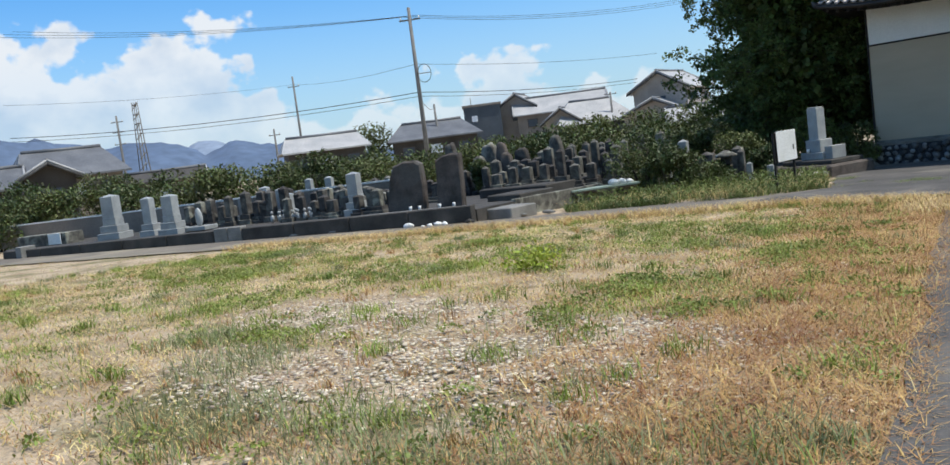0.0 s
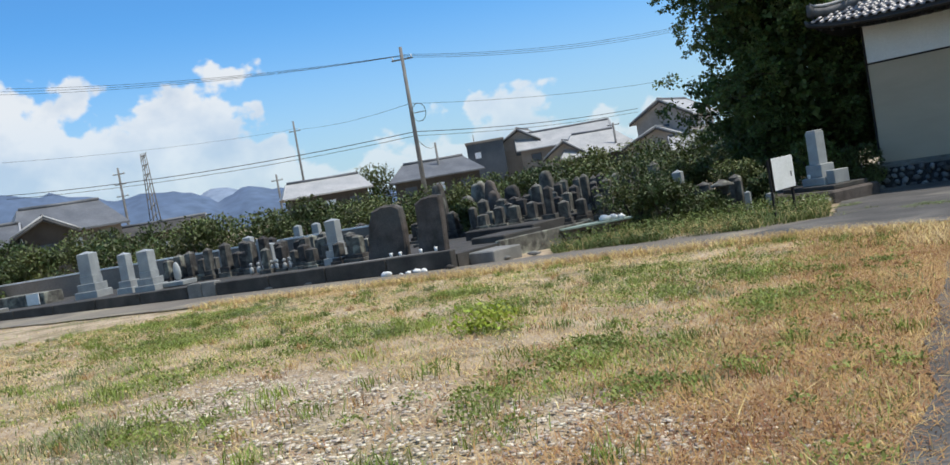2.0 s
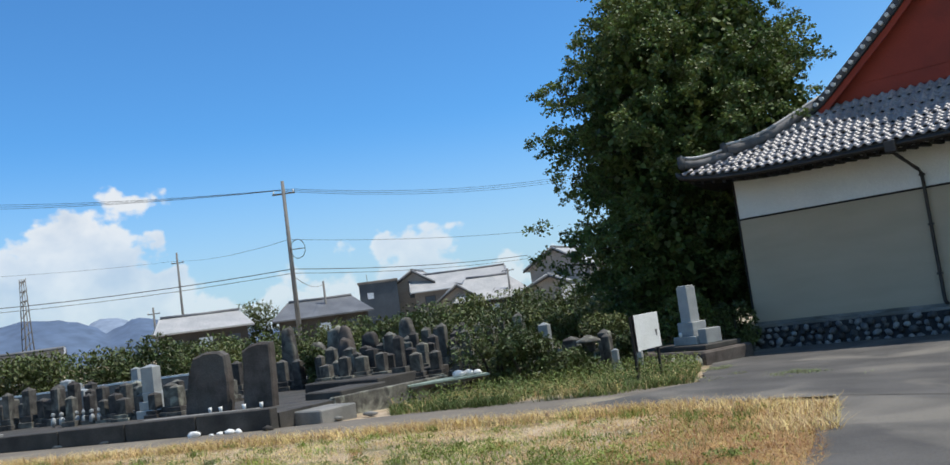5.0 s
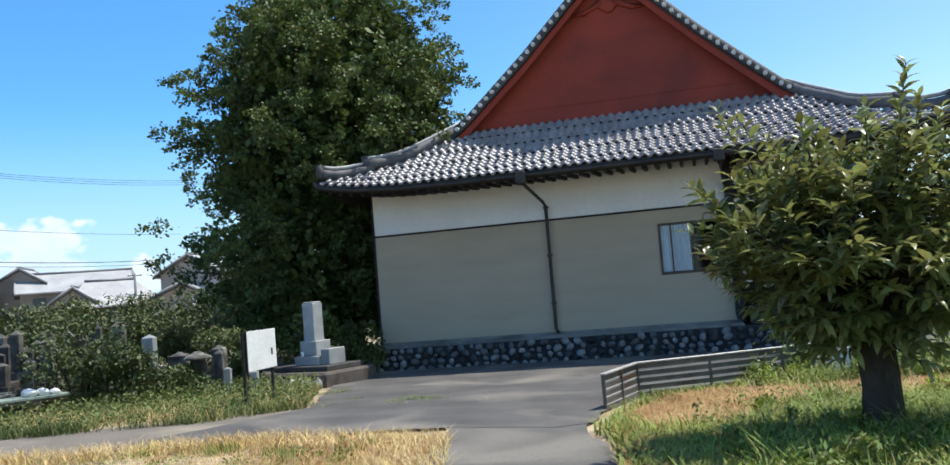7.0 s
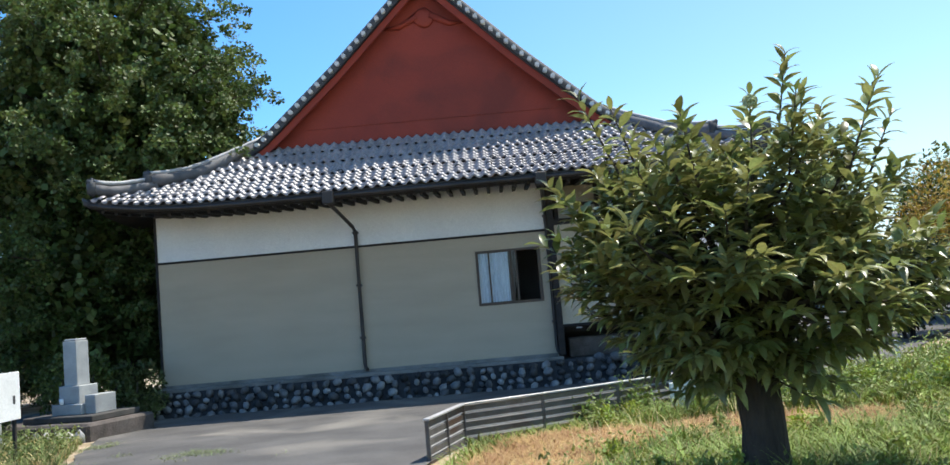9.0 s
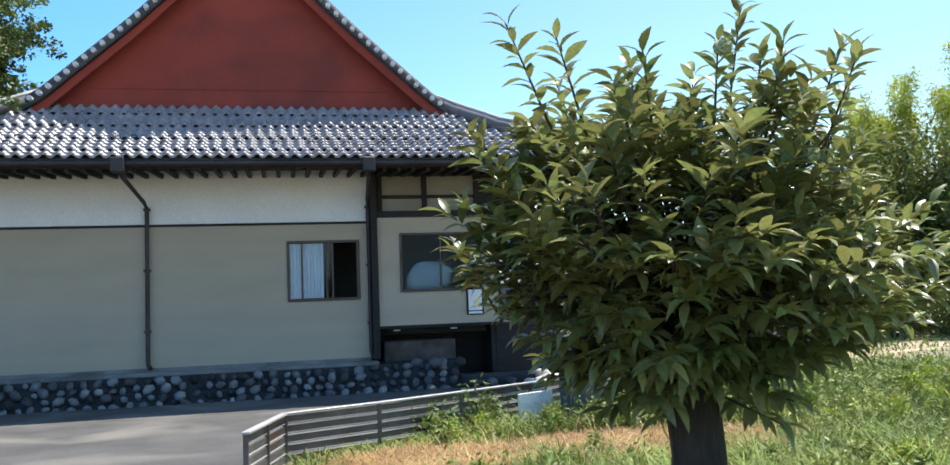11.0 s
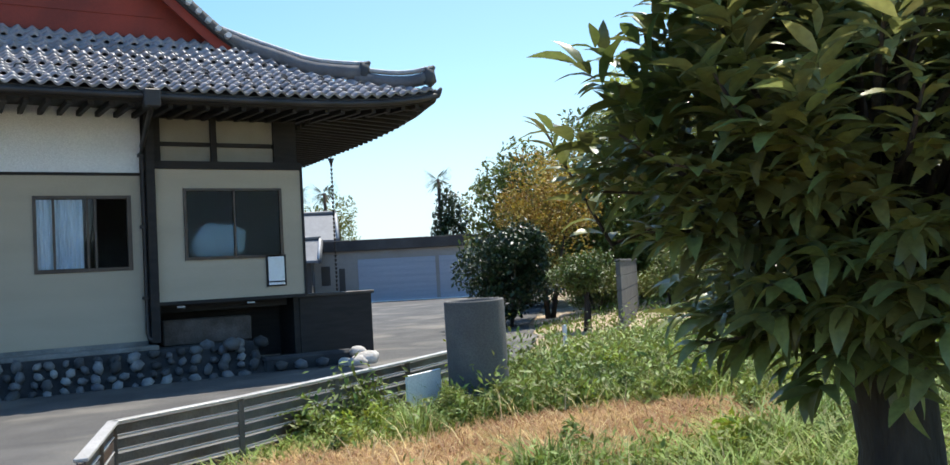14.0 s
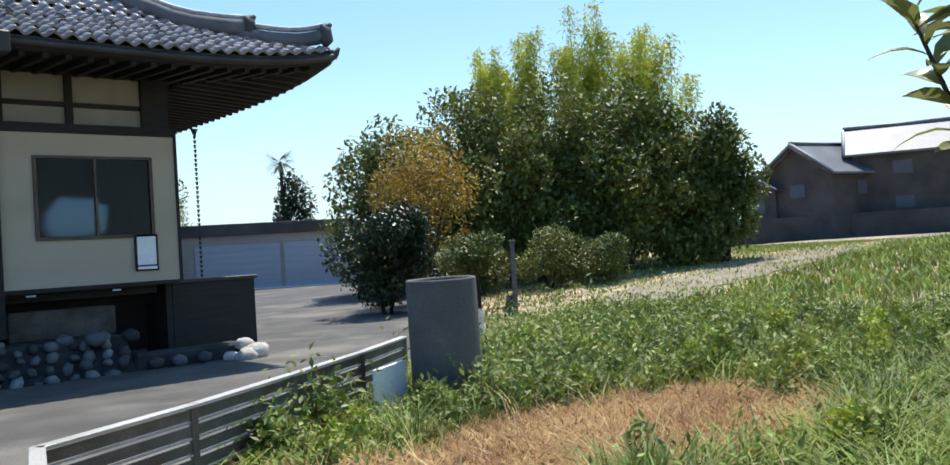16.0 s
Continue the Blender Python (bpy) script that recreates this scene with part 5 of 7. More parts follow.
def grave_slab(x, y, h, w, material, turn, seed, point=0.5, z=TERRACE_Z, label="upright natural brown memorial stone"):
    bm = bmesh.new()
    bmesh.ops.create_icosphere(bm, subdivisions=3, radius=1.0)
    o = Vector((seed * 5.1, seed * 2.3, 0))
    for v in bm.verts:
        c = v.co.copy()
        n = 1 + 0.05 * noise.noise(c * 1.3 + o) + 0.02 * noise.noise(c * 4 + o)
        # push the ball out to a rounded slab, narrower towards its top
        k = 1.0 / max((abs(c.x) ** 5 + abs(c.z) ** 5) ** 0.2, 0.55)
        zz = c.z * k
        wx = 1 - point * 0.42 * max(0.0, zz * 0.5 + 0.5) ** 2
        v.co = Vector((c.x * k * wx * w * 0.5 * n, c.y * w * 0.26 * n, (zz * 0.5 + 0.5) * h * n + 0.06 * h * noise.noise(Vector((c.x * 2, seed, 0))) * max(0, zz)))
    for f in bm.faces:
        f.smooth = True
    ob = part("memorial_stone", bm, material)
    ob.matrix_world = pose(x, y, z - 0.05, 0, 0, turn)
    return tagged(ob, label, "memorial stone", "natural memorial stones")


def hewn_slab(x, y, h, w, d, turn, seed, outline, label):
    """Upright slab of split stone: an uneven outline with chipped, chamfered edges."""
    bm = bmesh.new()
    ring = []
    n = len(outline)
    for k in range(n):
        a, b = outline[k], outline[(k + 1) % n]
        for t in (0.0, 0.33, 0.67):
            px, pz = a[0] + (b[0] - a[0]) * t, a[1] + (b[1] - a[1]) * t
            q = noise.noise(Vector((px * 4, pz * 4, seed * 3.0)))
            ring.append((px * w + 0.02 * q, pz * h + (0.025 * q if pz > 0.05 else 0)))
    cz = h * 0.5
    loops = []
    for s, yy in ((0.93, -d * 0.5), (1.0, -d * 0.34), (1.0, d * 0.34), (0.93, d * 0.5)):
        loops.append([bm.verts.new((px * s, yy + 0.02 * noise.noise(Vector((px * 5, yy * 9, pz * 5 + seed))), cz + (pz - cz) * s)) for px, pz in ring])
    m = len(ring)
    for a, b in zip(loops, loops[1:]):
        for k in range(m):
            bm.faces.new((a[k], a[(k + 1) % m], b[(k + 1) % m], b[k]))
    bm.faces.new(loops[0])
    bm.faces.new(loops[-1][::-1])
    bmesh.ops.triangulate(bm, faces=[f for f in bm.faces if len(f.verts) > 4])
    bmesh.ops.recalc_face_normals(bm, faces=bm.faces[:])
    ob = part("memorial_stone", bm, M_BROWNSTONE)
    ob.matrix_world = pose(x, y, TERRACE_Z - 0.05, 0, 0, turn)
    return tagged(ob, label, "memorial stone", "natural memorial stones")


def build_graveyard():
    # terrace with its kerb
    def kerb_y(x):
        return -15.0 + 0.335 * (x + 5.4)
    back = [(-5.55, -13.2), (-5.42, -14.85), (-22.6, kerb_y(-22.6) + 0.05), (-27.5, -19.5), (-24, -6.5), (-13, -1.5), (-5.5, -4.5)]
    bm = bmesh.new()
    lo = [bm.verts.new((x, y, 0.0)) for x, y in back]
    hi = [bm.verts.new((x, y, TERRACE_Z - 0.02)) for x, y in back]
    bm.faces.new(hi)
    for k in range(len(back)):
        j = (k + 1) % len(back)
        bm.faces.new((lo[k], lo[j], hi[j], hi[k]))
    bmesh.ops.recalc_face_normals(bm, faces=bm.faces[:])
    tagged(part("pavement_terrace", bm, M_KERB), "dark earth and gravel graveyard terrace", "terrace", kind="structure")
    kerb = thing("graveyard_kerb", "long low dark concrete kerb wall of the graveyard", "kerb wall", kind="structure")
    ang = math.degrees(math.atan(0.335))
    x = -5.4
    k = 0
    while x > -21.8:
        n = 1.95 if not (-13.7 < x < -12.2) else 0.55
        ob = part("kerb_block", boxed(-n + 0.02, 0, -0.16, 0.14, -0.55, 0.04 if n > 1 else 0.10, 0.02), M_KERB if n > 1 else M_CONCRETE, kerb)
        ob.location, ob.rotation_euler = (x, kerb_y(x), 0.80), (0, 0, radians(ang))
        x -= n * math.cos(radians(ang))
        k += 1
    ob = part("kerb_pier", boxed(-0.26, 0.26, -0.26, 0.26, -0.5, 0.16, 0.02), M_CONCRETE, kerb)
    ob.location = (-22.1, kerb_y(-22.1), 0.80)
    wall = tagged(part("wall_rear", boxed(-2.3, 19.0, -0.06, 0.06, 0, 0.92, 0.01), M_HOUSEWALL), "grey concrete boundary wall behind the graves", "wall", kind="structure")
    wall.location, wall.rotation_euler = (-31, -18.2, 0.62), (0, 0, radians(25))
    cap = tagged(part("trim_wall_cap", boxed(-2.4, 19.0, -0.09, 0.09, 0, 0.06), M_SIGN), "white coping of the boundary wall", "coping", kind="structure")
    cap.location, cap.rotation_euler = (-31, -18.2, 1.545), (0, 0, radians(25))
    post = tagged(part("boundary_post", boxed(-0.07, 0.07, -0.07, 0.07, -0.2, 1.0, 0.01), M_SIGN), "white painted post at the end of the wall", "post")
    post.location = (-31 - 2.46 * math.cos(radians(25)), -18.2 - 2.46 * math.sin(radians(25)), 0.62)
    board = thing("grave_board", "small white board on a dark stone bay", "board", -25.4, -18.6, 0.60, 22)
    part("bay", boxed(-1.6, 1.0, 0.0, 0.9, 0.0, 0.55, 0.02), M_OLDSTONE, board)
    part("panel", boxed(0.1, 0.75, -0.04, -0.003, 0.12, 0.55, 0.004), M_SIGN, board)
    # steps up at the end of the kerb
    for (x0, x1, y0, y1, z1, m) in ((-5.5, -4.6, -14.4, -13.3, 0.64, M_CONCRETE), (-6.9, -5.6, -12.8, -11.2, 0.88, M_KERB), (-8.6, -5.8, -11.3, -8.4, 0.98, M_KERB)):
        ob = tagged(part("stone_step", boxed(x0, x1, y0, y1, 0.1, z1, 0.03), m), "grey stone platform step among the graves", "step", "graveyard steps")
    low = tagged(part("low_wall", boxed(-0.10, 0.10, -1.9, 1.9, -0.2, 0.70, 0.02), M_OLDSTONE), "low dark concrete wall before the small graves", "low wall")
    low.location, low.rotation_euler = (-5.42, -11.2, 0.06), (0, 0, radians(-6))
    # large natural stones
    hewn_slab(-9.05, -14.0, 1.55, 1.35, 0.30, 20, 1, ((-0.50, 0), (0.46, 0), (0.50, 0.5), (0.47, 0.92), (0.34, 0.99), (0.05, 1.0), (-0.22, 0.93), (-0.36, 0.66), (-0.45, 0.3)), "broad hewn brown memorial slab with a sloping shoulder")
    hewn_slab(-7.62, -13.55, 1.62, 0.92, 0.28, 18, 2, ((-0.50, 0), (0.46, 0), (0.50, 0.45), (0.52, 0.98), (0.20, 1.0), (-0.12, 0.97), (-0.36, 0.90), (-0.40, 0.5)), "tall flat-topped brown memorial slab")
    grave_slab(-12.9, -8.0, 1.95, 0.55, M_OLDSTONE, 15, 3, 0.7, label="tall slim weathered memorial stone")
    grave_slab(-11.2, -8.3, 1.35, 0.86, M_OLDSTONE, 30, 4, 1.3, label="squat rounded grey boulder stone")
    grave_slab(-12.9, -5.8, 1.75, 0.80, M_OLDSTONE, 10, 5, 0.5, label="broad rounded pale memorial stone")
    grave_slab(-11.0, -7.2, 1.75, 0.62, M_BROWNSTONE, 25, 6, 1.2, label="dark pointed natural memorial stone")
    grave_slab(-9.3, -6.1, 1.75, 0.62, M_OLDSTONE, 12, 7, 0.9, label="tall leaning dark memorial stone")
    grave_slab(-9.6, -8.6, 1.35, 0.50, M_BROWNSTONE, 12, 8, 0.4, label="dark upright memorial stone")
    grave_slab(-10.9, -6.2, 1.45, 0.60, M_OLDSTONE, 12, 9, 0.2, label="flat-topped grey memorial stone")
    # light granite family graves
    for x, y, h, w in ((-11.4, -14.1, 1.42, 0.44), (-12.7, -11.0, 1.35, 0.42), (-21.9, -17.4, 1.72, 0.62), (-19.75, -17.0, 1.46, 0.42), (-18.3, -16.9, 1.46, 0.52), (-15.6, -13.8, 0.95, 0.42), (-16.3, -13.6, 1.15, 0.36), (-19.3, -12.3, 1.25, 0.40), (-19.4, -9.0, 1.3, 0.36), (-22.5, -7.8, 1.3, 0.36), (-17.6, -14.4, 1.0, 0.34)):
        grave_pillar(x, y, h, w, M_GRANITE, 20 + (x * 7) % 9, group="granite graves", tiers=3 if w > 0.43 else 2)
    slabg = thing("grave_slab_set", "pale triangular stone stele on a flat granite base", "gravestone", -17.7, -16.2, TERRACE_Z, 20)
    part("base", boxed(-0.5, 0.5, -0.35, 0.35, 0, 0.16, 0.02), M_GRANITE, slabg)
    part("stele", rock(77, 0.16, 0.1, 0.36, 2, 0.1), M_GRANITE, slabg).location = (0, 0, 0.45)
    # rows of old small stones
    rnd = random.Random(9)
    rows = [(-19.2, -15.6, -14.6, -14.1, 11, 0.98), (-14.0, -14.9, -10.3, -13.9, 9, 0.74), (-15.0, -12.6, -10.6, -11.4, 8, 0.85),
            (-9.9, -9.4, -6.6, -8.4, 8, 0.95), (-9.0, -7.6, -5.6, -6.7, 9, 1.0), (-6.2, -10.2, -5.2, -8.6, 4, 0.85), (-8.7, -9.9, -6.4, -9.4, 7, 0.7),
            (-18.5, -12.9, -14.5, -11.8, 8, 0.9), (-17.0, -10.6, -13.6, -9.6, 7, 1.0), (-10.6, -5.3, -6.2, -5.1, 8, 1.15), (-8.2, -10.6, -6.9, -9.9, 4, 0.6),
            (-8.1, -8.7, -5.5, -7.7, 8, 0.95), (-7.6, -6.5, -5.0, -5.8, 7, 1.15), (-12.6, -9.8, -9.9, -9.0, 6, 0.8), (-13.2, -13.4, -11.2, -12.8, 6, 0.7), (-21.0, -14.2, -18.6, -13.4, 6, 0.8)]
    for x0, y0, x1, y1, n, h in rows:
        for k in range(n):
            t = (k + rnd.uniform(-0.2, 0.2)) / max(1, n - 1)
            hh = h * rnd.uniform(0.72, 1.25)
            z = 0.96 if (-8.5 < x0 + (x1 - x0) * t < -5.9 and y0 > -11.2 and y0 < -8.5) else TERRACE_Z
            grave_pillar(x0 + (x1 - x0) * t, y0 + (y1 - y0) * t + rnd.uniform(-0.15, 0.15), hh, rnd.uniform(0.26, 0.36), M_OLDSTONE, 18 + rnd.uniform(-9, 9), z, tiers=rnd.choice((1, 2, 2)))
    # rows of little statues in bibs, kept as plain stones
    for k in range(14):
        x, y = -14.6 + 0.26 * (k % 7) + rnd.uniform(-0.05, 0.05), -15.2 + 0.45 * (k // 7) + 0.08 * (k % 7)
        bm = rock(90 + k, 0.09, 0.08, 0.16, 1, 0.1)
        bmesh.ops.create_icosphere(bm, subdivisions=1, radius=0.065, matrix=Matrix.Translation((0, 0, 0.20)))
        ob = part("small_statue", bm, M_GRANITE)
        ob.location = (x, y, TERRACE_Z + 0.13)
        tagged(ob, "small pale stone figure in a row", "statue", "small stone figures")
    # offering vases on the front graves
    for x, y in ((-8.6, -14.35), (-8.25, -14.3), (-7.6, -14.1), (-7.2, -13.9)):
        ob = part("flower_vase", tubed([(0, 0, 0), (0, 0, 0.10), (0, 0, 0.16)], [0.035, 0.045, 0.05], 8), M_SIGN)
        ob.location = (x, y, TERRACE_Z - 0.02)
        tagged(ob, "small white offering vase on the grave", "vase", "offering vases")
    ledge = tagged(part("grave_ledge", boxed(-1.9, 1.3, -0.30, 0.0, 0, 0.10, 0.015), M_CONCRETE), "pale stone ledge before the memorial stones", "ledge")
    ledge.location, ledge.rotation_euler = (-7.9, -14.75, TERRACE_Z - 0.03), (0, 0, radians(18))
    # rubbish by the kerb
    for k, (x, y, s) in enumerate(((-7.0, -15.95, 0.12), (-6.4, -15.72, 0.07), (-6.2, -15.62, 0.10), (-6.05, -15.5, 0.08), (-6.6, -15.8, 0.05), (-5.3, -15.3, 0.10))):
        ob = part("rubbish_bag", rock(120 + k, s * 1.2, s, s * 0.7, 2, 0.45), M_WHITEPLASTIC if k != 5 else M_KERB)
        ob.location = (x, y, gz(x, y) + s * 0.45)
        tagged(ob, "crumpled white bag lying by the kerb", "bag", "rubbish by the kerb")
    for k, (x, y) in enumerate(((-9.7, -16.5), (-11.0, -16.95), (-14.4, -18.0), (-4.7, -13.9), (-4.2, -13.3))):
        ob = part("flat_stone", rock(140 + k, 0.28, 0.14, 0.06, 1, 0.3), M_CONCRETE)
        ob.location = (x, y, gz(x, y) + 0.04)
        tagged(ob, "flat broken stone on the lane edge", "stone", "loose flat stones")
    # work table
    tb = thing("work_table", "long low table with faded green top among the weeds", "table", -4.85, -9.75, gz(-4.7, -9.8), 55)
    part("tabletop", boxed(-1.1, 1.1, -0.35, 0.35, 0.42, 0.48, 0.008), M_TABLE, tb)
    part("apron", boxed(-1.02, 1.02, -0.30, 0.30, 0.34, 0.42), M_STEEL, tb)
    for x in (-1.0, 0.94):
        for y in (-0.3, 0.24):
            part("leg", boxed(x, x + 0.06, y, y + 0.06, -0.1, 0.34), M_WOOD, tb)
    for k, (u, s) in enumerate(((0.35, 0.15), (0.62, 0.13), (0.85, 0.10))):
        ob = part("white_bundle", rock(150 + k, s * 1.3, s, s * 0.7, 2, 0.35), M_WHITEPLASTIC)
        ob.location = Vector((-4.75, -9.85, gz(-4.7, -9.8) + 0.48 + s * 0.5)) + Vector((math.cos(radians(52)) * u, math.sin(radians(52)) * u, 0))
        tagged(ob, "white plastic bundle on the table", "bundle", "bundles on the table")
    # graves beside the bush, behind the sign
    for x, y, h, w, m in ((-4.44, -5.4, 1.70, 0.36, M_GRANITE), (-3.7, -5.2, 1.15, 0.55, M_OLDSTONE), (-4.0, -6.1, 0.85, 0.45, M_OLDSTONE), (-3.2, -6.0, 0.75, 0.42, M_OLDSTONE), (-2.3, -5.6, 1.15, 0.26, M_OLDSTONE), (-1.8, -6.1, 0.75, 0.20, M_GRANITE), (-1.2, -5.9, 0.62, 0.24, M_GRANITE), (-2.9, -4.6, 1.25, 0.40, M_OLDSTONE), (-5.4, -5.0, 1.3, 0.35, M_GRANITE)):
        grave_pillar(x, y, h, w, m, 12, gz(x, y), "graves beside the bush", 2)
    lantern = thing("stone_lantern", "mossy stone lantern with a broad roof", "lantern", -2.35, -6.5, gz(-2.3, -6.5), 15)
    part("shaft", tubed([(0, 0, 0), (0, 0, 0.7)], [0.13, 0.10], 8), M_OLDSTONE, lantern)
    part("firebox", boxed(-0.15, 0.15, -0.15, 0.15, 0.7, 0.98, 0.02), M_OLDSTONE, lantern)
    part("roof", tubed([(0, 0, 0.96), (0, 0, 1.02), (0, 0, 1.16)], [0.36, 0.34, 0.06], 6), M_OLDSTONE, lantern)


build_graveyard()


# ---------------------------------------------------------------- plants
def shrub(name, label, category, x, y, rx, ry, h, material, n=2600, leaf=0.12, seed=0, group="", lumps=22, z=None, stem=True, slim=0.5, low=0.05):
    rng = np.random.default_rng(100 + seed)
    z0 = gz(x, y) if z is None else z
    th = thing(name, label, category, x, y, z0, 0, group)
    if stem:
        for k in range(3):
            a = k * 2.1 + seed
            part("stem", tubed([(0.1 * math.cos(a), 0.1 * math.sin(a), -0.1), (rx * 0.2 * math.cos(a), ry * 0.2 * math.sin(a), h * 0.35), (rx * 0.45 * math.cos(a), ry * 0.45 * math.sin(a), h * 0.7)], [0.02 + h * 0.016, 0.012 + h * 0.010, 0.01], 6), M_BARK, th)
    c = rng.normal(size=(lumps, 3))
    c /= np.linalg.norm(c, axis=1, keepdims=True)
    c *= rng.uniform(0.45, 0.80, (lumps, 1))
    c[:, 2] = rng.uniform(-0.72, 0.72, lumps)
    c[:, :2] *= np.sqrt(np.clip(1.05 - (np.maximum(c[:, 2:3], 0) / 0.8) ** 2, 0.1, 1))
    pick = rng.integers(0, lumps, n)
    d = rng.normal(size=(n, 3))
    d /= np.linalg.norm(d, axis=1, keepdims=True)
    rad = rng.uniform(0.30, 0.46, lumps)[pick][:, None] * rng.uniform(0.55, 1.08, (n, 1)) ** 0.5
    p = (c[pick] + d * rad)
    p[:, 2] = np.maximum(p[:, 2], -1.0 - 2 * low + rng.uniform(0, 0.1, n))
    p = p * np.array([rx, ry, h * 0.5]) + np.array([0, 0, h * (0.5 + low)])
    v, f = leaf_cards(p, leaf, 0.7, slim=slim, rng=rng)
    mesh_ob("foliage", v, f, material, th)["kind"] = "stuff"
    return th


def crown_reach(z, a):
    """Radius of the ginkgo's crown at height z, towards bearing a."""
    pts = ((0.8, 2.6), (2.2, 4.4), (4.0, 5.4), (5.3, 4.3), (7.2, 5.5), (9.2, 5.2), (11.0, 4.6), (12.5, 3.3), (13.6, 2.0), (14.6, 0.4))
    r = pts[-1][1]
    for (za, ra), (zb, rb) in zip(pts, pts[1:]):
        if z <= zb:
            r = ra + (rb - ra) * max(0.0, (z - za) / (zb - za))
            break
    if 3.6 < z < 4.9 and math.cos(a) < -0.6:
        r = 6.6
    if z < 5.5 and math.cos(a) > 0.2:
        r *= 0.66
    return r


def build_ginkgo():
    x, y = -2.72, 4.0
    rng = np.random.default_rng(5)
    tree = thing("ginkgo_tree", "tall dark green ginkgo tree behind the monument", "tree", x, y, 0.0)
    part("trunk", tubed([(0, 0, -0.2), (0.05, 0, 2.0), (-0.05, 0.05, 6), (0.1, 0, 10.5), (0, 0, 14.2)], [0.50, 0.42, 0.30, 0.16, 0.03], 12), M_BARK, tree)
    pts = []
    for k in range(170):
        z = 1.3 + 12.9 * ((k + 0.5) / 170) ** 0.9
        a = k * 2.39996 + rng.uniform(-0.25, 0.25)
        reach = crown_reach(z, a) * rng.choice((1.0, 0.98, 0.92, 0.84, 0.74)) * rng.uniform(0.93, 1.05)
        rise = rng.uniform(-0.10, 0.22) if z < 9 else rng.uniform(0.1, 0.45)
        o = np.array([math.cos(a), math.sin(a), 0.0])
        root = np.array([0, 0, max(0.9, z - reach * max(rise, 0.12))])
        end = o * reach + np.array([0, 0, z])
        mid = (root + end) * 0.5 + np.array([0, 0, 0.05 * reach])
        part("limb", tubed([root, mid, end], [0.06 + 0.008 * float(reach), 0.045, 0.012], 5), M_BARK, tree)
        # leafy long shoots leave the limb and point outward, more of them towards its end
        n = int(7 + reach * 3.0)
        for j in range(n):
            t = 0.30 + 0.70 * ((j + rng.uniform()) / n) ** 0.8
            q = (1 - t) ** 2 * root + 2 * t * (1 - t) * mid + t * t * end
            spread = 0.26 + 0.07 * reach * t
            q = q + rng.normal(size=3) * np.array([spread, spread, 0.26])
            d = o * 0.9 + rng.normal(size=3) * np.array([0.55, 0.55, 0.38]) + np.array([0, 0, 0.14])
            d /= np.linalg.norm(d)
            ln = rng.uniform(0.45, 1.0)
            m = int(120 * ln)
            u = rng.uniform(0, 1, m)
            w = 0.125 * (1.15 - 0.75 * u)[:, None]
            pts.append(q + d * (u * ln)[:, None] + rng.normal(size=(m, 3)) * w - np.array([0, 0, 0.10]) * (u ** 2)[:, None])
    # shaded inner foliage close to the trunk
    n = 24000
    z = rng.uniform(1.6, 12.8, n)
    a = rng.uniform(0, 2 * np.pi, n)
    r = np.array([crown_reach(zz, aa) for zz, aa in zip(z, a)]) * 0.78 * np.sqrt(rng.uniform(0.05, 1, n))
    v, f = leaf_cards(np.concatenate(pts), 0.115, 0.5, slim=0.9, droop=0.15, rng=rng)
    mesh_ob("crown", v, f, M_GINKGO, tree)["kind"] = "stuff"
    v, f = leaf_cards(np.column_stack([r * np.cos(a), r * np.sin(a), z]), 0.26, 0.4, slim=0.9, rng=rng)
    mesh_ob("inner_crown", v, f, M_GINKGO, tree)["kind"] = "stuff"


build_ginkgo()


def leaf_shape(name, curl, width):
    """One long toothless leaf, folded along its midrib and drooping; 0.22 m long, growing along +x."""
    bm = bmesh.new()
    prof = ((0.0, 0.05), (0.16, 0.60), (0.40, 1.0), (0.66, 0.84), (0.87, 0.40), (1.0, 0.03))
    rows = []
    for t, w in prof:
        x = 0.225 * t
        z = 0.02 * math.sin(t * 3.0) - curl * t * t * 0.225
        rows.append([bm.verts.new((x, s * width * w, z + (0.010 * w if s else 0.0))) for s in (-1, 0, 1)])
    for a, b in zip(rows, rows[1:]):
        for k in range(2):
            bm.faces.new((a[k], b[k], b[k + 1], a[k + 1])).smooth = True
    me = bpy.data.meshes.new(name)
    bm.to_mesh(me)
    bm.free()
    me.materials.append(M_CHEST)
    return me


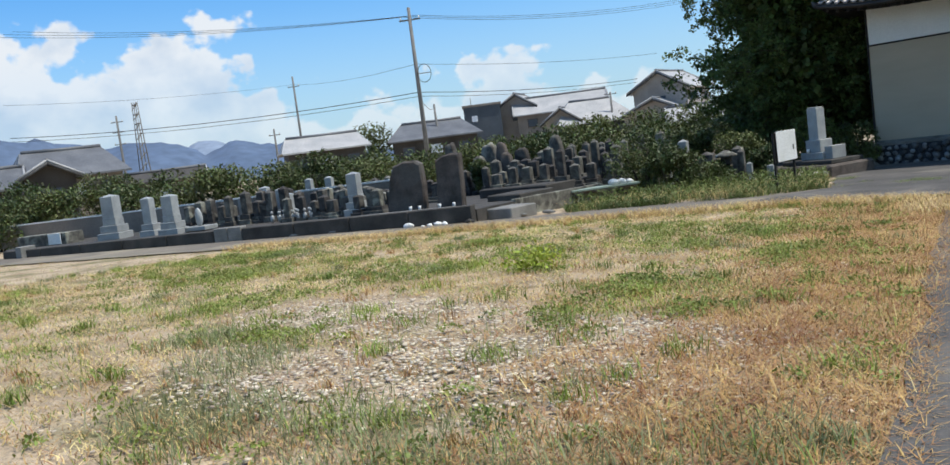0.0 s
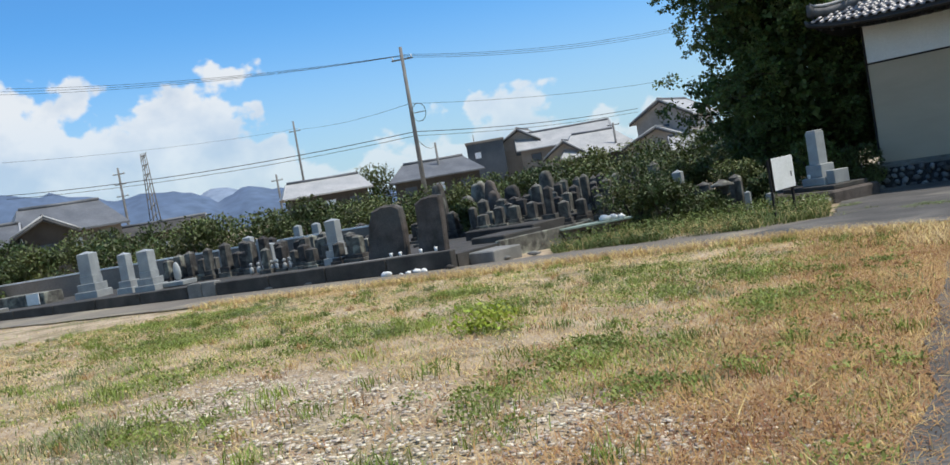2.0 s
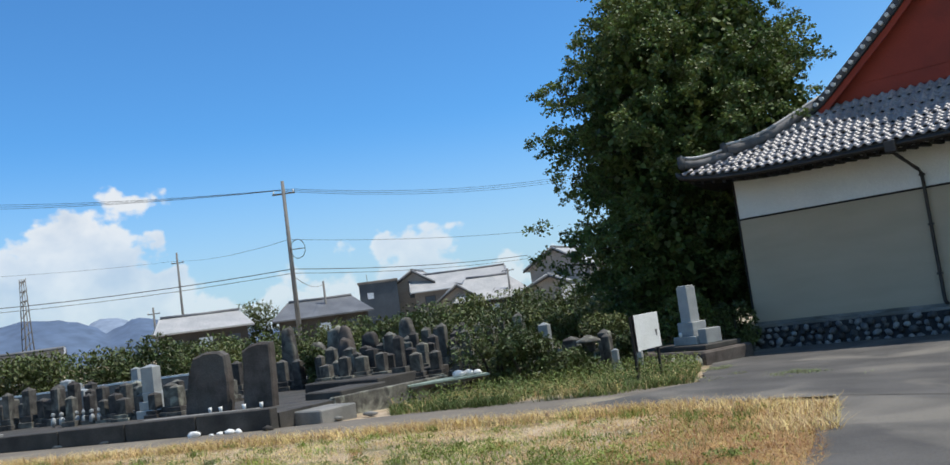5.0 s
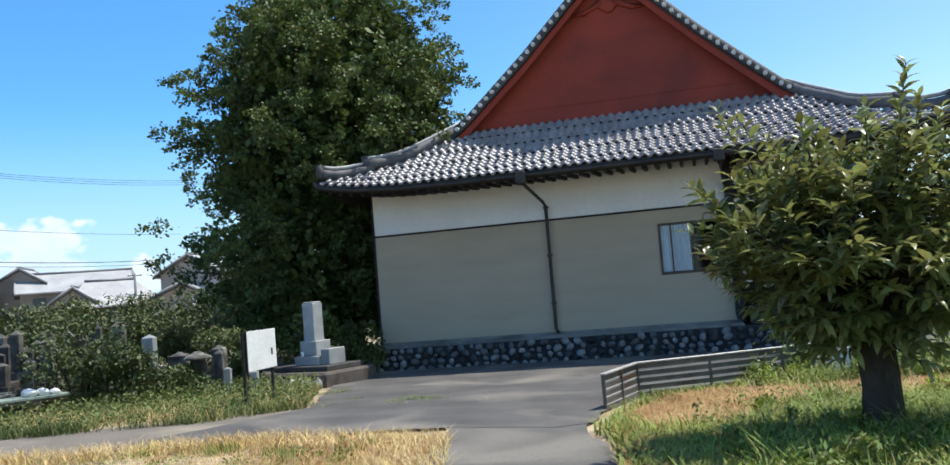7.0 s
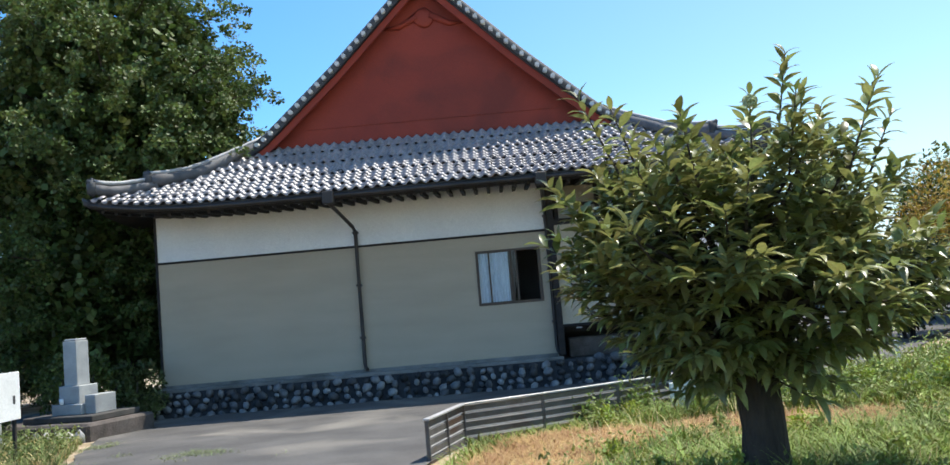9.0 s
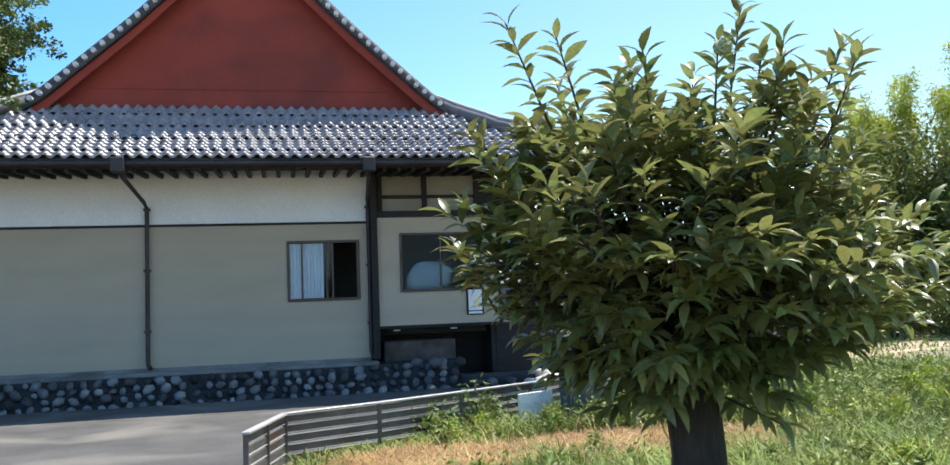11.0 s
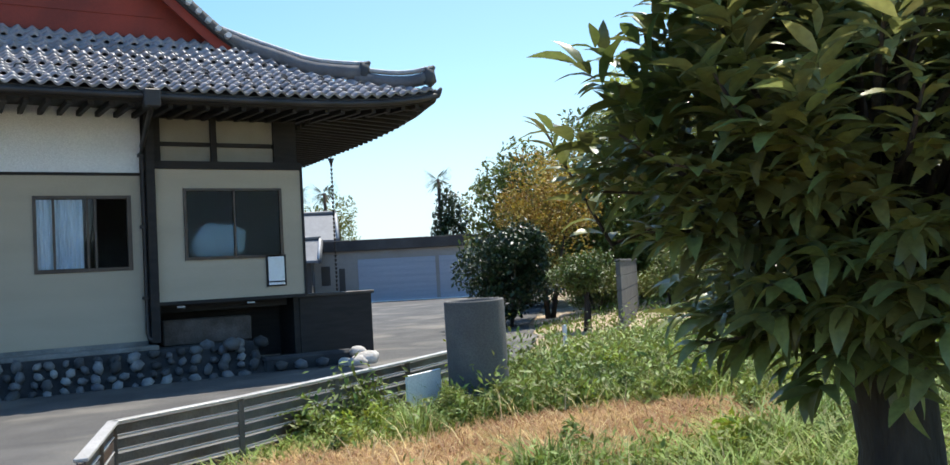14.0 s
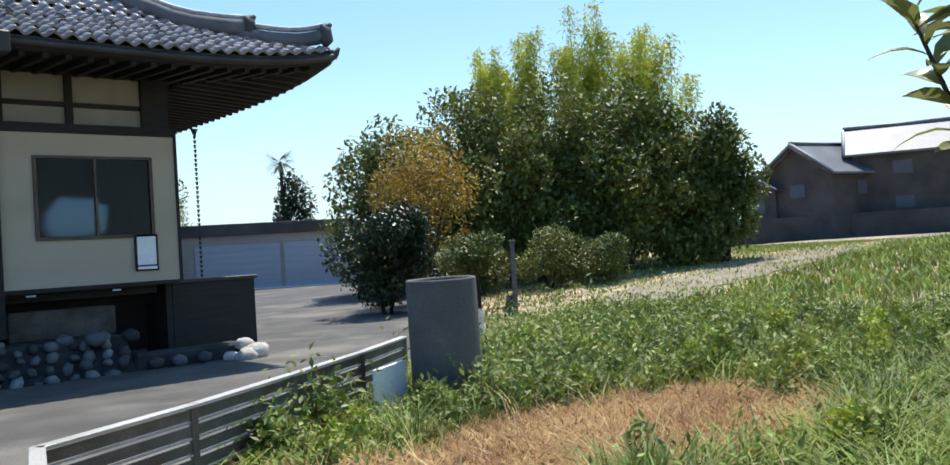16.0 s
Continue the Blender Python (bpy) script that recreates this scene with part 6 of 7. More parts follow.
def build_chestnut():
    rng = np.random.default_rng(21)
    rnd = random.Random(21)
    X, Y = 11.39, -15.52
    Z = gz(X, Y)
    tree = thing("chestnut_tree", "young chestnut tree with long glossy drooping leaves", "tree", X, Y, Z)
    part("trunk", tubed([(0, 0, -0.1), (0.0, 0, 0.15), (0.02, -0.01, 0.55), (0.0, 0.02, 0.95), (0.05, 0.0, 1.35)], [0.30, 0.225, 0.195, 0.20, 0.14], 14), M_BARK, tree, "thick dark ridged trunk")
    meshes = [leaf_shape("leaf", c, w) for c, w in ((0.05, 0.037), (0.2, 0.041), (0.32, 0.036), (0.12, 0.042))]
    data = []
    for me in meshes:
        vv = np.array([v.co[:] for v in me.vertices])
        ff = np.array([list(p.vertices) for p in me.polygons])
        data.append((vv, ff))
    places = []
    centre = Vector((-0.05, 0.02, 2.05))
    nb = 0

    def shoot(root, tip, spread, droop, bend=0.0):
        """A twig whose long leaves stand out all round it and arch over."""
        axis = tip - root
        ln = axis.length
        axis.normalize()
        side = axis.orthogonal().normalized()
        n = max(5, int(ln / 0.033))
        for j in range(n):
            t = (j + 0.6) / n
            p = root.lerp(tip, t) + Vector((0, 0, bend * t * (1 - t)))
            s = Matrix.Rotation(j * 2.4 + rnd.uniform(-0.4, 0.4), 3, axis) @ side
            s.z *= 0.30
            g = s * spread + axis * (0.30 + 0.80 * t * t)
            g.z += rnd.uniform(-0.16, 0.20) - droop
            g.normalize()
            places.append((p, g, rnd.uniform(0.70, 1.08) * (0.80 + 0.25 * math.sin(t * 2.8)), rnd.randrange(4)))

    for k in range(700):
        # shoots fill a broad, uneven, flat-topped crown
        a = k * 2.39996 + rnd.uniform(-0.3, 0.3)
        u = rnd.uniform(-0.95, 1.0)
        rr = math.sqrt(max(0, 1 - abs(u) ** 2.6))
        d = Vector((math.cos(a) * rr, math.sin(a) * rr, u))
        clump = noise.noise(d * 2.8 + Vector((4, 1, 7)))
        lump = 1.0 + 0.34 * clump
        rx, ry = (1.50 if d.x < 0 else 1.56), (1.46 if d.y < 0 else 0.58)
        spread = max(0.0, 0.6 * d.x - 0.8 * d.y) * smooth_step(0.4, -0.2, u)
        rx, ry = rx * (1 + 0.20 * spread), ry * (1 + 0.20 * spread)
        if u < -0.2:
            rx, ry = rx * 0.92, ry * 0.90
        elif u > 0.15 and d.x < 0 and d.y < 0.25:
            rx *= 1.16
        R = Vector((rx, ry, 1.22 if u > 0 else 1.12)) * lump
        depth = rnd.choice((1.0, 1.0, 1.0, 0.96, 0.90, 0.80, 0.62))
        tip = centre + Vector((d.x * R.x, d.y * R.y, d.z * R.z)) * depth
        out = Vector((d.x, d.y, d.z * 0.5 + 0.55 if u > 0.0 else d.z * 0.30 + 0.12)).normalized()
        ln = rnd.uniform(0.32, 0.62)
        root = tip - out * ln
        if depth > 0.8 and nb < 72:
            mid = centre * 0.45 + root * 0.55 + Vector((0, 0, -0.15))
            part("branch", tubed([(0.02, 0, 0.95 + 0.3 * rnd.random()), mid, root, tip], [0.045, 0.026, 0.013, 0.005], 5), M_BARK, tree)
            nb += 1
        shoot(root, tip, 1.0, 0.16 * smooth_step(-0.25, -0.9, u))
    # vigorous upright shoots over the crown
    for x, y, z, ln in ((-1.38, -0.30, 3.62, 0.85), (-1.15, -0.70, 3.40, 0.70), (-0.85, 0.25, 3.35, 0.6), (-0.45, -0.20, 3.40, 0.6), (0.05, -0.6, 3.45, 0.7), (0.62, 0.05, 3.95, 1.1), (0.68, -0.12, 3.55, 0.7),
                        (0.95, 0.2, 3.45, 0.7), (1.35, -0.15, 3.60, 0.85), (1.52, 0.05, 3.30, 0.6), (0.30, 0.3, 3.40, 0.6), (-0.2, 0.45, 3.35, 0.6), (1.0, -0.8, 3.35, 0.7), (0.3, -1.0, 3.35, 0.7), (-0.6, -0.8, 3.30, 0.7), (-1.6, 0.55, 2.15, 0.6)):
        tip = Vector((x, y, z))
        lean = Vector((x * 0.32, y * 0.32, 1.0)).normalized()
        root = tip - lean * ln
        part("branch", tubed([(0.02, 0, 1.2), centre * 0.4 + root * 0.6, root, tip], [0.04, 0.022, 0.012, 0.005], 5), M_BARK, tree)
        shoot(root, tip, 0.95, 0.0)
    order = sorted(range(len(places)), key=lambda i: places[i][0].x * 0.6 + places[i][0].y + rnd.uniform(-0.6, 0.6))
    single = set(order[:280])
    vs, fs, off = [], [], 0
    for i, (p, g, s, m) in enumerate(places):
        up = Vector((rnd.uniform(-0.4, 0.4), rnd.uniform(-0.4, 0.4), 1))
        yv = up.cross(g).normalized()
        zv = g.cross(yv)
        M3 = Matrix((g, yv, zv)).transposed()
        if i in single:
            ob = new("leaf", meshes[m])
            ob.parent = tree
            ob.matrix_local = Matrix.Translation(p) @ M3.to_4x4() @ Matrix.Scale(s, 4)
        else:
            vv, ff = data[m]
            w = (vv * s) @ np.array(M3).T + np.array(p)
            vs.append(w)
            fs.append(ff + off)
            off += len(vv)
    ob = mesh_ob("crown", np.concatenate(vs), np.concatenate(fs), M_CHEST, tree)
    ob["kind"] = "stuff"
    for pl in ob.data.polygons:
        pl.use_smooth = True
    for p in ((0.0, -0.75, 3.35), (0.5, -0.9, 2.6), (-0.9, -0.6, 2.4)):
        bm = bmesh.new()
        bmesh.ops.create_icosphere(bm, subdivisions=3, radius=0.05)
        for v in bm.verts:
            v.co *= 1 + 0.28 * (v.index % 2)
        part("burr", bm, M_BURR, tree, "spiny pale green chestnut burr").location = p


build_chestnut()


def build_shrubs():
    # orchard belt behind the graves
    line = [(-40, -29), (-36, -23.5), (-32, -18.5), (-28.5, -13), (-25.5, -8), (-22, -3.5), (-18, 0.5), (-14, 3.5), (-10, 6.0), (-6.5, 8.0), (-3, 11)]
    k = 0
    for (x0, y0), (x1, y1) in zip(line, line[1:]):
        for t in (0.0, 0.5):
            for row in (0, 1):
                x, y = x0 + (x1 - x0) * t - 2.2 * row + 0.4 * math.sin(k * 3.1), y0 + (y1 - y0) * t + 2.4 * row + 0.4 * math.cos(k * 2.3)
                shrub("orchard_shrub", "rounded leafy orchard shrub behind the graves", "shrub", x, y, 2.2 + 0.5 * math.sin(k * 1.7), 2.0, 2.55 + 0.35 * math.sin(k * 2.9) + 0.3 * row, M_HEDGE, 3600, 0.19, k, "orchard shrubs", 26)
                k += 1
    for j, (x, y, rx, ry, h) in enumerate(((-4.2, -8.4, 1.35, 1.2, 2.05), (-3.3, -8.3, 1.1, 1.0, 1.35), (-5.4, -6.5, 1.1, 1.0, 1.6), (-3.4, -3.6, 1.2, 1.0, 1.6), (-1.9, -5.0, 0.55, 0.5, 1.25), (-1.6, -1.6, 1.0, 0.9, 1.9), (-0.3, -1.2, 0.8, 0.7, 1.5), (-2.6, -7.0, 0.6, 0.6, 0.8), (-10.3, -9.2, 0.45, 0.45, 1.35))):
        shrub("garden_bush", "leafy green bush among the graves", "bush", x, y, rx, ry, h, M_HEDGE if j != 5 else M_BUSH, 3600, 0.115, 60 + j, "bushes among the graves", 16, z=gz(x, y) if j != 8 else TERRACE_Z)
    # right-hand garden
    shrub("camellia_bush", "dense dark green camellia bush beside the yard", "bush", 21.9, 4.6, 1.75, 1.6, 3.0, M_DARKBUSH, 12000, 0.15, 80, lumps=26)
    shrub("yellow_tree", "small tree with yellowing autumn-coloured leaves", "tree", 24.6, 6.3, 2.1, 1.8, 5.0, M_YELLOW, 6500, 0.14, 81, lumps=20, low=0.18)
    tp = shrub("topiary_tree", "small clipped round-topped garden tree", "tree", 22.2, 1.1, 1.05, 0.95, 1.15, M_BUSH, 5000, 0.10, 82, lumps=20, z=gz(22.2, 1.1) + 0.95, stem=False)
    part("trunk", tubed([(0, 0, -1.0), (0.05, 0, -0.4), (0, 0, 0.5)], [0.12, 0.09, 0.05], 8), M_BARK, tp)
    for j, (x, y, rx, h) in enumerate(((26.6, 6.2, 1.7, 1.9), (28.6, 4.6, 1.5, 2.0), (29.9, 3.1, 1.3, 1.55))):
        shrub("clipped_hedge", "low rounded clipped hedge bush on the lawn", "hedge bush", x, y, rx, 1.2, h, M_BUSH, 6000, 0.11, 84 + j, "hedge bushes", 24)
    big = ((27.8, 12.6, 2.8, 6.6), (30.2, 10.6, 3.0, 7.4), (32.6, 8.6, 3.0, 7.3), (34.4, 6.2, 2.9, 6.9), (35.6, 4.2, 2.3, 6.2), (36.2, 2.6, 1.7, 5.4), (31.0, 8.0, 2.4, 5.4), (28.6, 9.8, 2.4, 5.6), (33.4, 5.0, 2.2, 4.8), (35.0, 3.4, 1.7, 3.2), (31.8, 6.6, 2.0, 3.0), (29.4, 8.4, 2.0, 3.2))
    for j, (x, y, r, h) in enumerate(big):
        shrub("evergreen_tree", "broad dense evergreen tree of the garden thicket", "tree", x, y, r, r, h, M_BUSH, 11000, 0.23, 90 + j, "thicket trees", 34)
    # bamboo rising behind them
    rng = np.random.default_rng(8)
    for j, (x, y, h) in enumerate(((34.0, 13.4, 9.6), (35.2, 12.0, 10.2), (36.6, 10.6, 10.4), (37.6, 9.4, 11.0), (38.4, 8.4, 10.6), (39.2, 7.2, 9.6), (38.0, 10.6, 10.8), (36.0, 13.2, 9.8), (39.6, 8.8, 10.2), (34.6, 12.8, 9.9))):
        bmb = thing("bamboo_clump", "tall feathery yellow-green bamboo culms", "bamboo", x, y, gz(x, y), 0, "bamboo culms")
        pts = []
        for c in range(7):
            a, lean = rng.uniform(0, 6.28), rng.uniform(0.3, 1.4)
            hh = h * rng.uniform(0.82, 1.06)
            p0 = np.array([rng.uniform(-0.7, 0.7), rng.uniform(-0.7, 0.7), 0])
            tip = p0 + np.array([math.cos(a) * lean, math.sin(a) * lean, hh])
            midp = p0 + np.array([math.cos(a) * lean * 0.25, math.sin(a) * lean * 0.25, hh * 0.6])
            part("culm", tubed([p0, midp, tip], [0.045, 0.035, 0.008], 5), M_BAMBOO, bmb)
            t = rng.uniform(0.30, 1.0, 900)
            q = (1 - t)[:, None] ** 2 * p0 + (2 * t * (1 - t))[:, None] * midp + (t ** 2)[:, None] * tip
            pts.append(q + rng.normal(size=(900, 3)) * (np.array([0.5, 0.5, 0.25]) * (1.15 - 0.85 * t)[:, None]))
        v, f = leaf_cards(np.concatenate(pts), 0.24, 0.2, slim=0.22, droop=0.6, rng=rng)
        mesh_ob("foliage", v, f, M_BAMBOO, bmb)["kind"] = "stuff"
    shrub("conical_tree", "dark conical evergreen behind the garage", "tree", 39.6, 39.8, 1.7, 1.6, 8.0, M_DARKBUSH, 5000, 0.30, 110, lumps=30)
    shrub("far_tree", "rounded green tree behind the outbuilding", "tree", 37.2, 56.5, 2.6, 2.4, 9.2, M_BUSH, 2600, 0.34, 111)
    shrub("far_tree", "rounded green tree behind the outbuilding", "tree", 33.0, 52.0, 2.0, 2.0, 7.6, M_BUSH, 2200, 0.34, 113)
    shrub("far_tree", "round green tree between the distant houses", "tree", -66, 33, 3.2, 3.2, 6.4, M_HEDGE, 2600, 0.36, 112)
    for j, (x, y, h, lx) in enumerate(((38.8, 40.4, 8.9, 0.0), (29.0, 44.5, 8.0, 0.0), (31.0, 44.0, 8.2, 0.0))):
        palm = thing("palm_tree", "slender fan palm with a ragged crown", "palm", x, y, 0, 0, "palms")
        part("trunk", tubed([(0, 0, -0.2), (0.1, 0, h * 0.5), (0, 0, h)], [0.16, 0.13, 0.12], 7), M_BARK, palm)
        for k in range(13):
            a, up = k * 2.4, 0.9 - 0.14 * k
            bm = bmesh.new()
            for m in range(7):
                b = a + (m - 3) * 0.16
                dv = Vector((math.cos(b), math.sin(b), up - 0.12 * abs(m - 3)))
                w = Vector((-math.sin(b), math.cos(b), 0)) * 0.05
                s0 = Vector((0, 0, h)) + dv * 0.4
                e0 = Vector((0, 0, h)) + dv * 1.05
                bm.faces.new([bm.verts.new(q) for q in (s0 - w, s0 + w, e0)])
            part("frond", bm, M_DARKBUSH, palm).modifiers.new("thick", "SOLIDIFY").thickness = 0.01


build_shrubs()
gw = thing("garden_wall", "plain grey concrete block garden wall beside the lawn", "garden wall", 22.2, -0.35, gz(23.5, 1.5), 46)
for k in range(9):
    for j in range(5):
        part("block", boxed(0.80 * k, 0.80 * k + 0.785, -0.06 - 0.004 * (j % 2), 0.06 + 0.004 * (j % 2), 0.38 * j - 0.1, 0.38 * j + 0.27, 0.008), M_PIPE, gw)
part("coping", boxed(-0.03, 7.22, -0.08, 0.08, 1.80, 1.86, 0.01), M_PIPE, gw)
stake = tagged(part("white_stake", boxed(-0.03, 0.03, -0.03, 0.03, -0.1, 0.62), M_SIGN), "thin white marker stake in the grass", "stake")
stake.location = (17.6, -4.2, gz(17.6, -4.2))


# ---------------------------------------------------------------- buildings in the distance
def house(name, label, x, y, rz, length, depth, eave, ridge, roof, wall, hip=0.0, over=0.6, windows=3, z=0.0, category="house", storey=0):
    """House with its ridge along local x, gabled or hipped, with windows on its front (local -y) and its gable ends."""
    h = thing(name, label, category, x, y, z, rz)
    a, b = length / 2, depth / 2
    bm = bmesh.new()
    box(bm, -a, a, -b, b, -0.3, eave)
    if hip < 0.5:
        for s in (-1, 1):
            v = [bm.verts.new(p) for p in ((s * a, -b, eave), (s * a, b, eave), (s * a, 0, ridge - 0.15))]
            bm.faces.new(v)
    part("wall_shell", bm, wall, h)
    A, B = a + over, b + over
    drop = (ridge - eave) * over / b
    for s in (-1, 1):
        bm = bmesh.new()
        p = [(-A, s * B, eave - drop), (A, s * B, eave - drop), (A - hip, 0, ridge), (-A + hip, 0, ridge)]
        lo = [bm.verts.new(q) for q in p]
        hi = [bm.verts.new((q[0], q[1], q[2] + 0.16)) for q in p]
        bm.faces.new(hi)
        bm.faces.new(lo[::-1])
        for k in range(4):
            bm.faces.new((lo[k], lo[(k + 1) % 4], hi[(k + 1) % 4], hi[k]))
        bmesh.ops.recalc_face_normals(bm, faces=bm.faces[:])
        part("roof_slope", bm, roof, h)
    if hip >= 0.5:
        for s in (-1, 1):
            bm = bmesh.new()
            bm.faces.new([bm.verts.new(q) for q in ((s * A, -B, eave - drop + 0.16), (s * A, B, eave - drop + 0.16), (s * (A - hip), 0, ridge + 0.16))])
            part("hip_slope", bm, roof, h).modifiers.new("thick", "SOLIDIFY").thickness = 0.12
    if hip < 0.5:
        for sx in (-1, 1):
            for sy in (-1, 1):
                part("barge_board", tubed([(sx * (A + 0.03), sy * B, eave - drop + 0.0), (sx * (A + 0.03), 0, ridge + 0.0)], 0.13, 4), M_TILEDARK, h, "dark barge board")
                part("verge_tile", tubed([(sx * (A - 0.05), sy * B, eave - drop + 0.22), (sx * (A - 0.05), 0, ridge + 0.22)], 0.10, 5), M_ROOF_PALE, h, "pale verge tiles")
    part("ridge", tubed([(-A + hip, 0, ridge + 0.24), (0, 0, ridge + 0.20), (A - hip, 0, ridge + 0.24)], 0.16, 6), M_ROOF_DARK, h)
    for fl in range(1 + storey):
        zc = eave - 1.9 - 2.7 * fl
        if zc < 0.2:
            continue
        for k in range(windows):
            cx = -a + length * (k + 0.5) / windows
            w = part("window", boxed(cx - 0.7, cx + 0.7, -b - 0.05, -b + 0.02, zc, zc + 1.1), M_ALU, h)
            part("pane", boxed(cx - 0.62, cx + 0.62, -b - 0.065, -b - 0.05, zc + 0.08, zc + 1.02), M_CURTAIN if k % 2 else M_BLUEWALL, w)
        for s in (-1, 1):
            part("window", boxed(s * a - 0.05, s * a + 0.05, -0.7, 0.7, zc, zc + 1.0), M_BLUEWALL, h)
    return h


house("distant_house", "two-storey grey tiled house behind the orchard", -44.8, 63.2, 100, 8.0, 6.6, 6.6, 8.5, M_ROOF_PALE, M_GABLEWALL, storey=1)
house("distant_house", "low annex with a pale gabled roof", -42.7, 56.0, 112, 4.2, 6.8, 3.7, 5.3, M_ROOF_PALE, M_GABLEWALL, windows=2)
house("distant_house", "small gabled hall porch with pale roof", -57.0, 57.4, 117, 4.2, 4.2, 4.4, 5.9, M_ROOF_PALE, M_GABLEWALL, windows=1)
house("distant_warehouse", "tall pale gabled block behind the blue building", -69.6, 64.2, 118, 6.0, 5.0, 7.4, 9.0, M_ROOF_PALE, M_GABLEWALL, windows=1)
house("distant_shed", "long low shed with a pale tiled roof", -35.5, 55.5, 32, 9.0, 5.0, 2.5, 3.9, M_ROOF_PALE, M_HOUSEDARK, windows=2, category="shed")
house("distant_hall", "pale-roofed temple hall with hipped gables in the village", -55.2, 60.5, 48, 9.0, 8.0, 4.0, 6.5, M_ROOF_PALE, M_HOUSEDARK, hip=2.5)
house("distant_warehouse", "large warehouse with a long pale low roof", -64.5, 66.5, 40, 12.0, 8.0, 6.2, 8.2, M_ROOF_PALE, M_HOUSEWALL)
blue = thing("blue_building", "flat-topped slate blue industrial block", "building", -72.0, 58.8, 0, 43)
part("wall_shell", boxed(-2.6, 2.4, -3, 3, -0.3, 8.0), M_BLUEWALL, blue)
part("parapet", boxed(-2.75, 2.55, -3.15, 3.15, 8.0, 8.3), M_HOUSEWALL, blue)
part("window", boxed(-1.6, -0.8, -3.04, -2.98, 6.0, 6.8), M_CURTAIN, blue)
part("roof_mast", tubed([(-1.5, 0, 8.3), (-1.5, 0, 9.4)], 0.05, 5), M_POLE, blue)
house("distant_house", "grey-blue tiled farmhouse with hipped roof", -59.4, 36.4, 50, 9.0, 6.5, 4.3, 5.8, M_ROOF_DARK, M_HOUSEDARK, hip=1.8)
house("distant_house", "low white-walled house with pale tiled roof", -65.2, 25.6, 60, 8.0, 6.0, 4.4, 5.7, M_ROOF_PALE, M_HOUSEDARK, hip=0.8)
house("distant_house", "large farmhouse with broad grey hipped roof", -66.0, -1.2, 78, 7.5, 8.0, 4.6, 6.6, M_ROOF_DARK, M_HOUSEWALL, hip=1.2)
house("distant_house", "gabled porch wing of the farmhouse with grey tiles", -59.7, -5.0, 160, 4.0, 3.6, 4.4, 5.4, M_ROOF_DARK, M_HOUSEDARK, windows=1)
house("distant_house", "low wing of the farmhouse with grey tiles", -61.9, -9.0, 70, 4.6, 5.0, 4.0, 5.3, M_ROOF_DARK, M_HOUSEDARK)
house("distant_shed", "low shed with dark flat-pitched roof", -66.8, 7.8, 62, 7.0, 4.5, 3.2, 3.9, M_HOUSEDARK, M_HOUSEWALL, category="shed")
house("village_house", "dark timber house with layered grey tiled roofs", 75.0, 17.6, -12, 7.0, 6.4, 5.3, 7.4, M_ROOF_DARK, M_HOUSEDARK, z=0.8, windows=1)
house("village_house", "dark two-storey house with a tiled ridge", 79.0, 13.4, -66, 7.0, 7.0, 6.6, 8.6, M_ROOF_DARK, M_HOUSEDARK, z=0.8, storey=1, windows=1)
house("village_house", "lean-to wing with a grey tiled roof", 74.6, 21.6, -12, 5.0, 3.6, 4.3, 5.2, M_TILEDARK, M_HOUSEDARK, z=0.8, windows=1)
vw = tagged(part("wall_lane", boxed(-9.5, 9.5, -0.15, 0.15, -0.4, 1.7), M_HOUSEDARK), "dark board garden wall before the house", "garden wall", kind="structure")
vw.location, vw.rotation_euler = (72.5, 15.5, 1.0), (0, 0, radians(-66))


def build_garage():
    g = thing("garage", "long flat-roofed garage with pale blue steel shutters", "garage", 28.0, 38.9, 0, -26.2)
    L, D, H = 19.0, 7.0, 3.55
    part("wall_shell", boxed(0, L, 0.05, D, -0.3, H), M_GARAGEWALL, g)
    part("fascia", boxed(-0.3, L + 0.3, -0.25, D + 0.3, H, H + 0.75, 0.03), M_HOUSEDARK, g, "dark flat roof edge")
    for x0, n in ((3.05, 5.3), (8.6, 5.3), (14.1, 4.4)):
        s = part("shutter", boxed(x0, x0 + n, 0.0, 0.045, 0.0, 2.95), M_SHUTTER, g, "pale blue ribbed steel shutter")
        for k in range(14):
            part("slat", boxed(x0 + 0.02, x0 + n - 0.02, -0.018, 0.0, 0.03 + k * 0.205, 0.03 + k * 0.205 + 0.17), M_SHUTTER, s)
    # dark panels on the solid wall, coloured as the unlit insides of openings
    for x0, x1, z0, z1 in ((0.55, 1.15, 1.3, 2.6), (1.75, 2.15, 0.1, 2.4)):
        part("dark_opening_panel", boxed(x0, x1, 0.0, 0.045, z0, z1), M_HOUSEDARK, g)
    part("sill", boxed(3.0, L, -0.3, 0.0, -0.05, 0.07), M_SIGN, g, "pale concrete threshold")
    return g


build_garage()
house("outbuilding", "small outbuilding with a grey tiled roof", 27.6, 43.0, -20, 6.0, 6.0, 4.6, 6.3, M_ROOF_DARK, M_GARAGEWALL, windows=2, category="outbuilding")
house("outbuilding", "gabled porch building with a grey tiled roof", 26.0, 38.6, -24, 3.6, 3.6, 3.2, 4.3, M_ROOF_DARK, M_HOUSEDARK, windows=1, category="outbuilding")


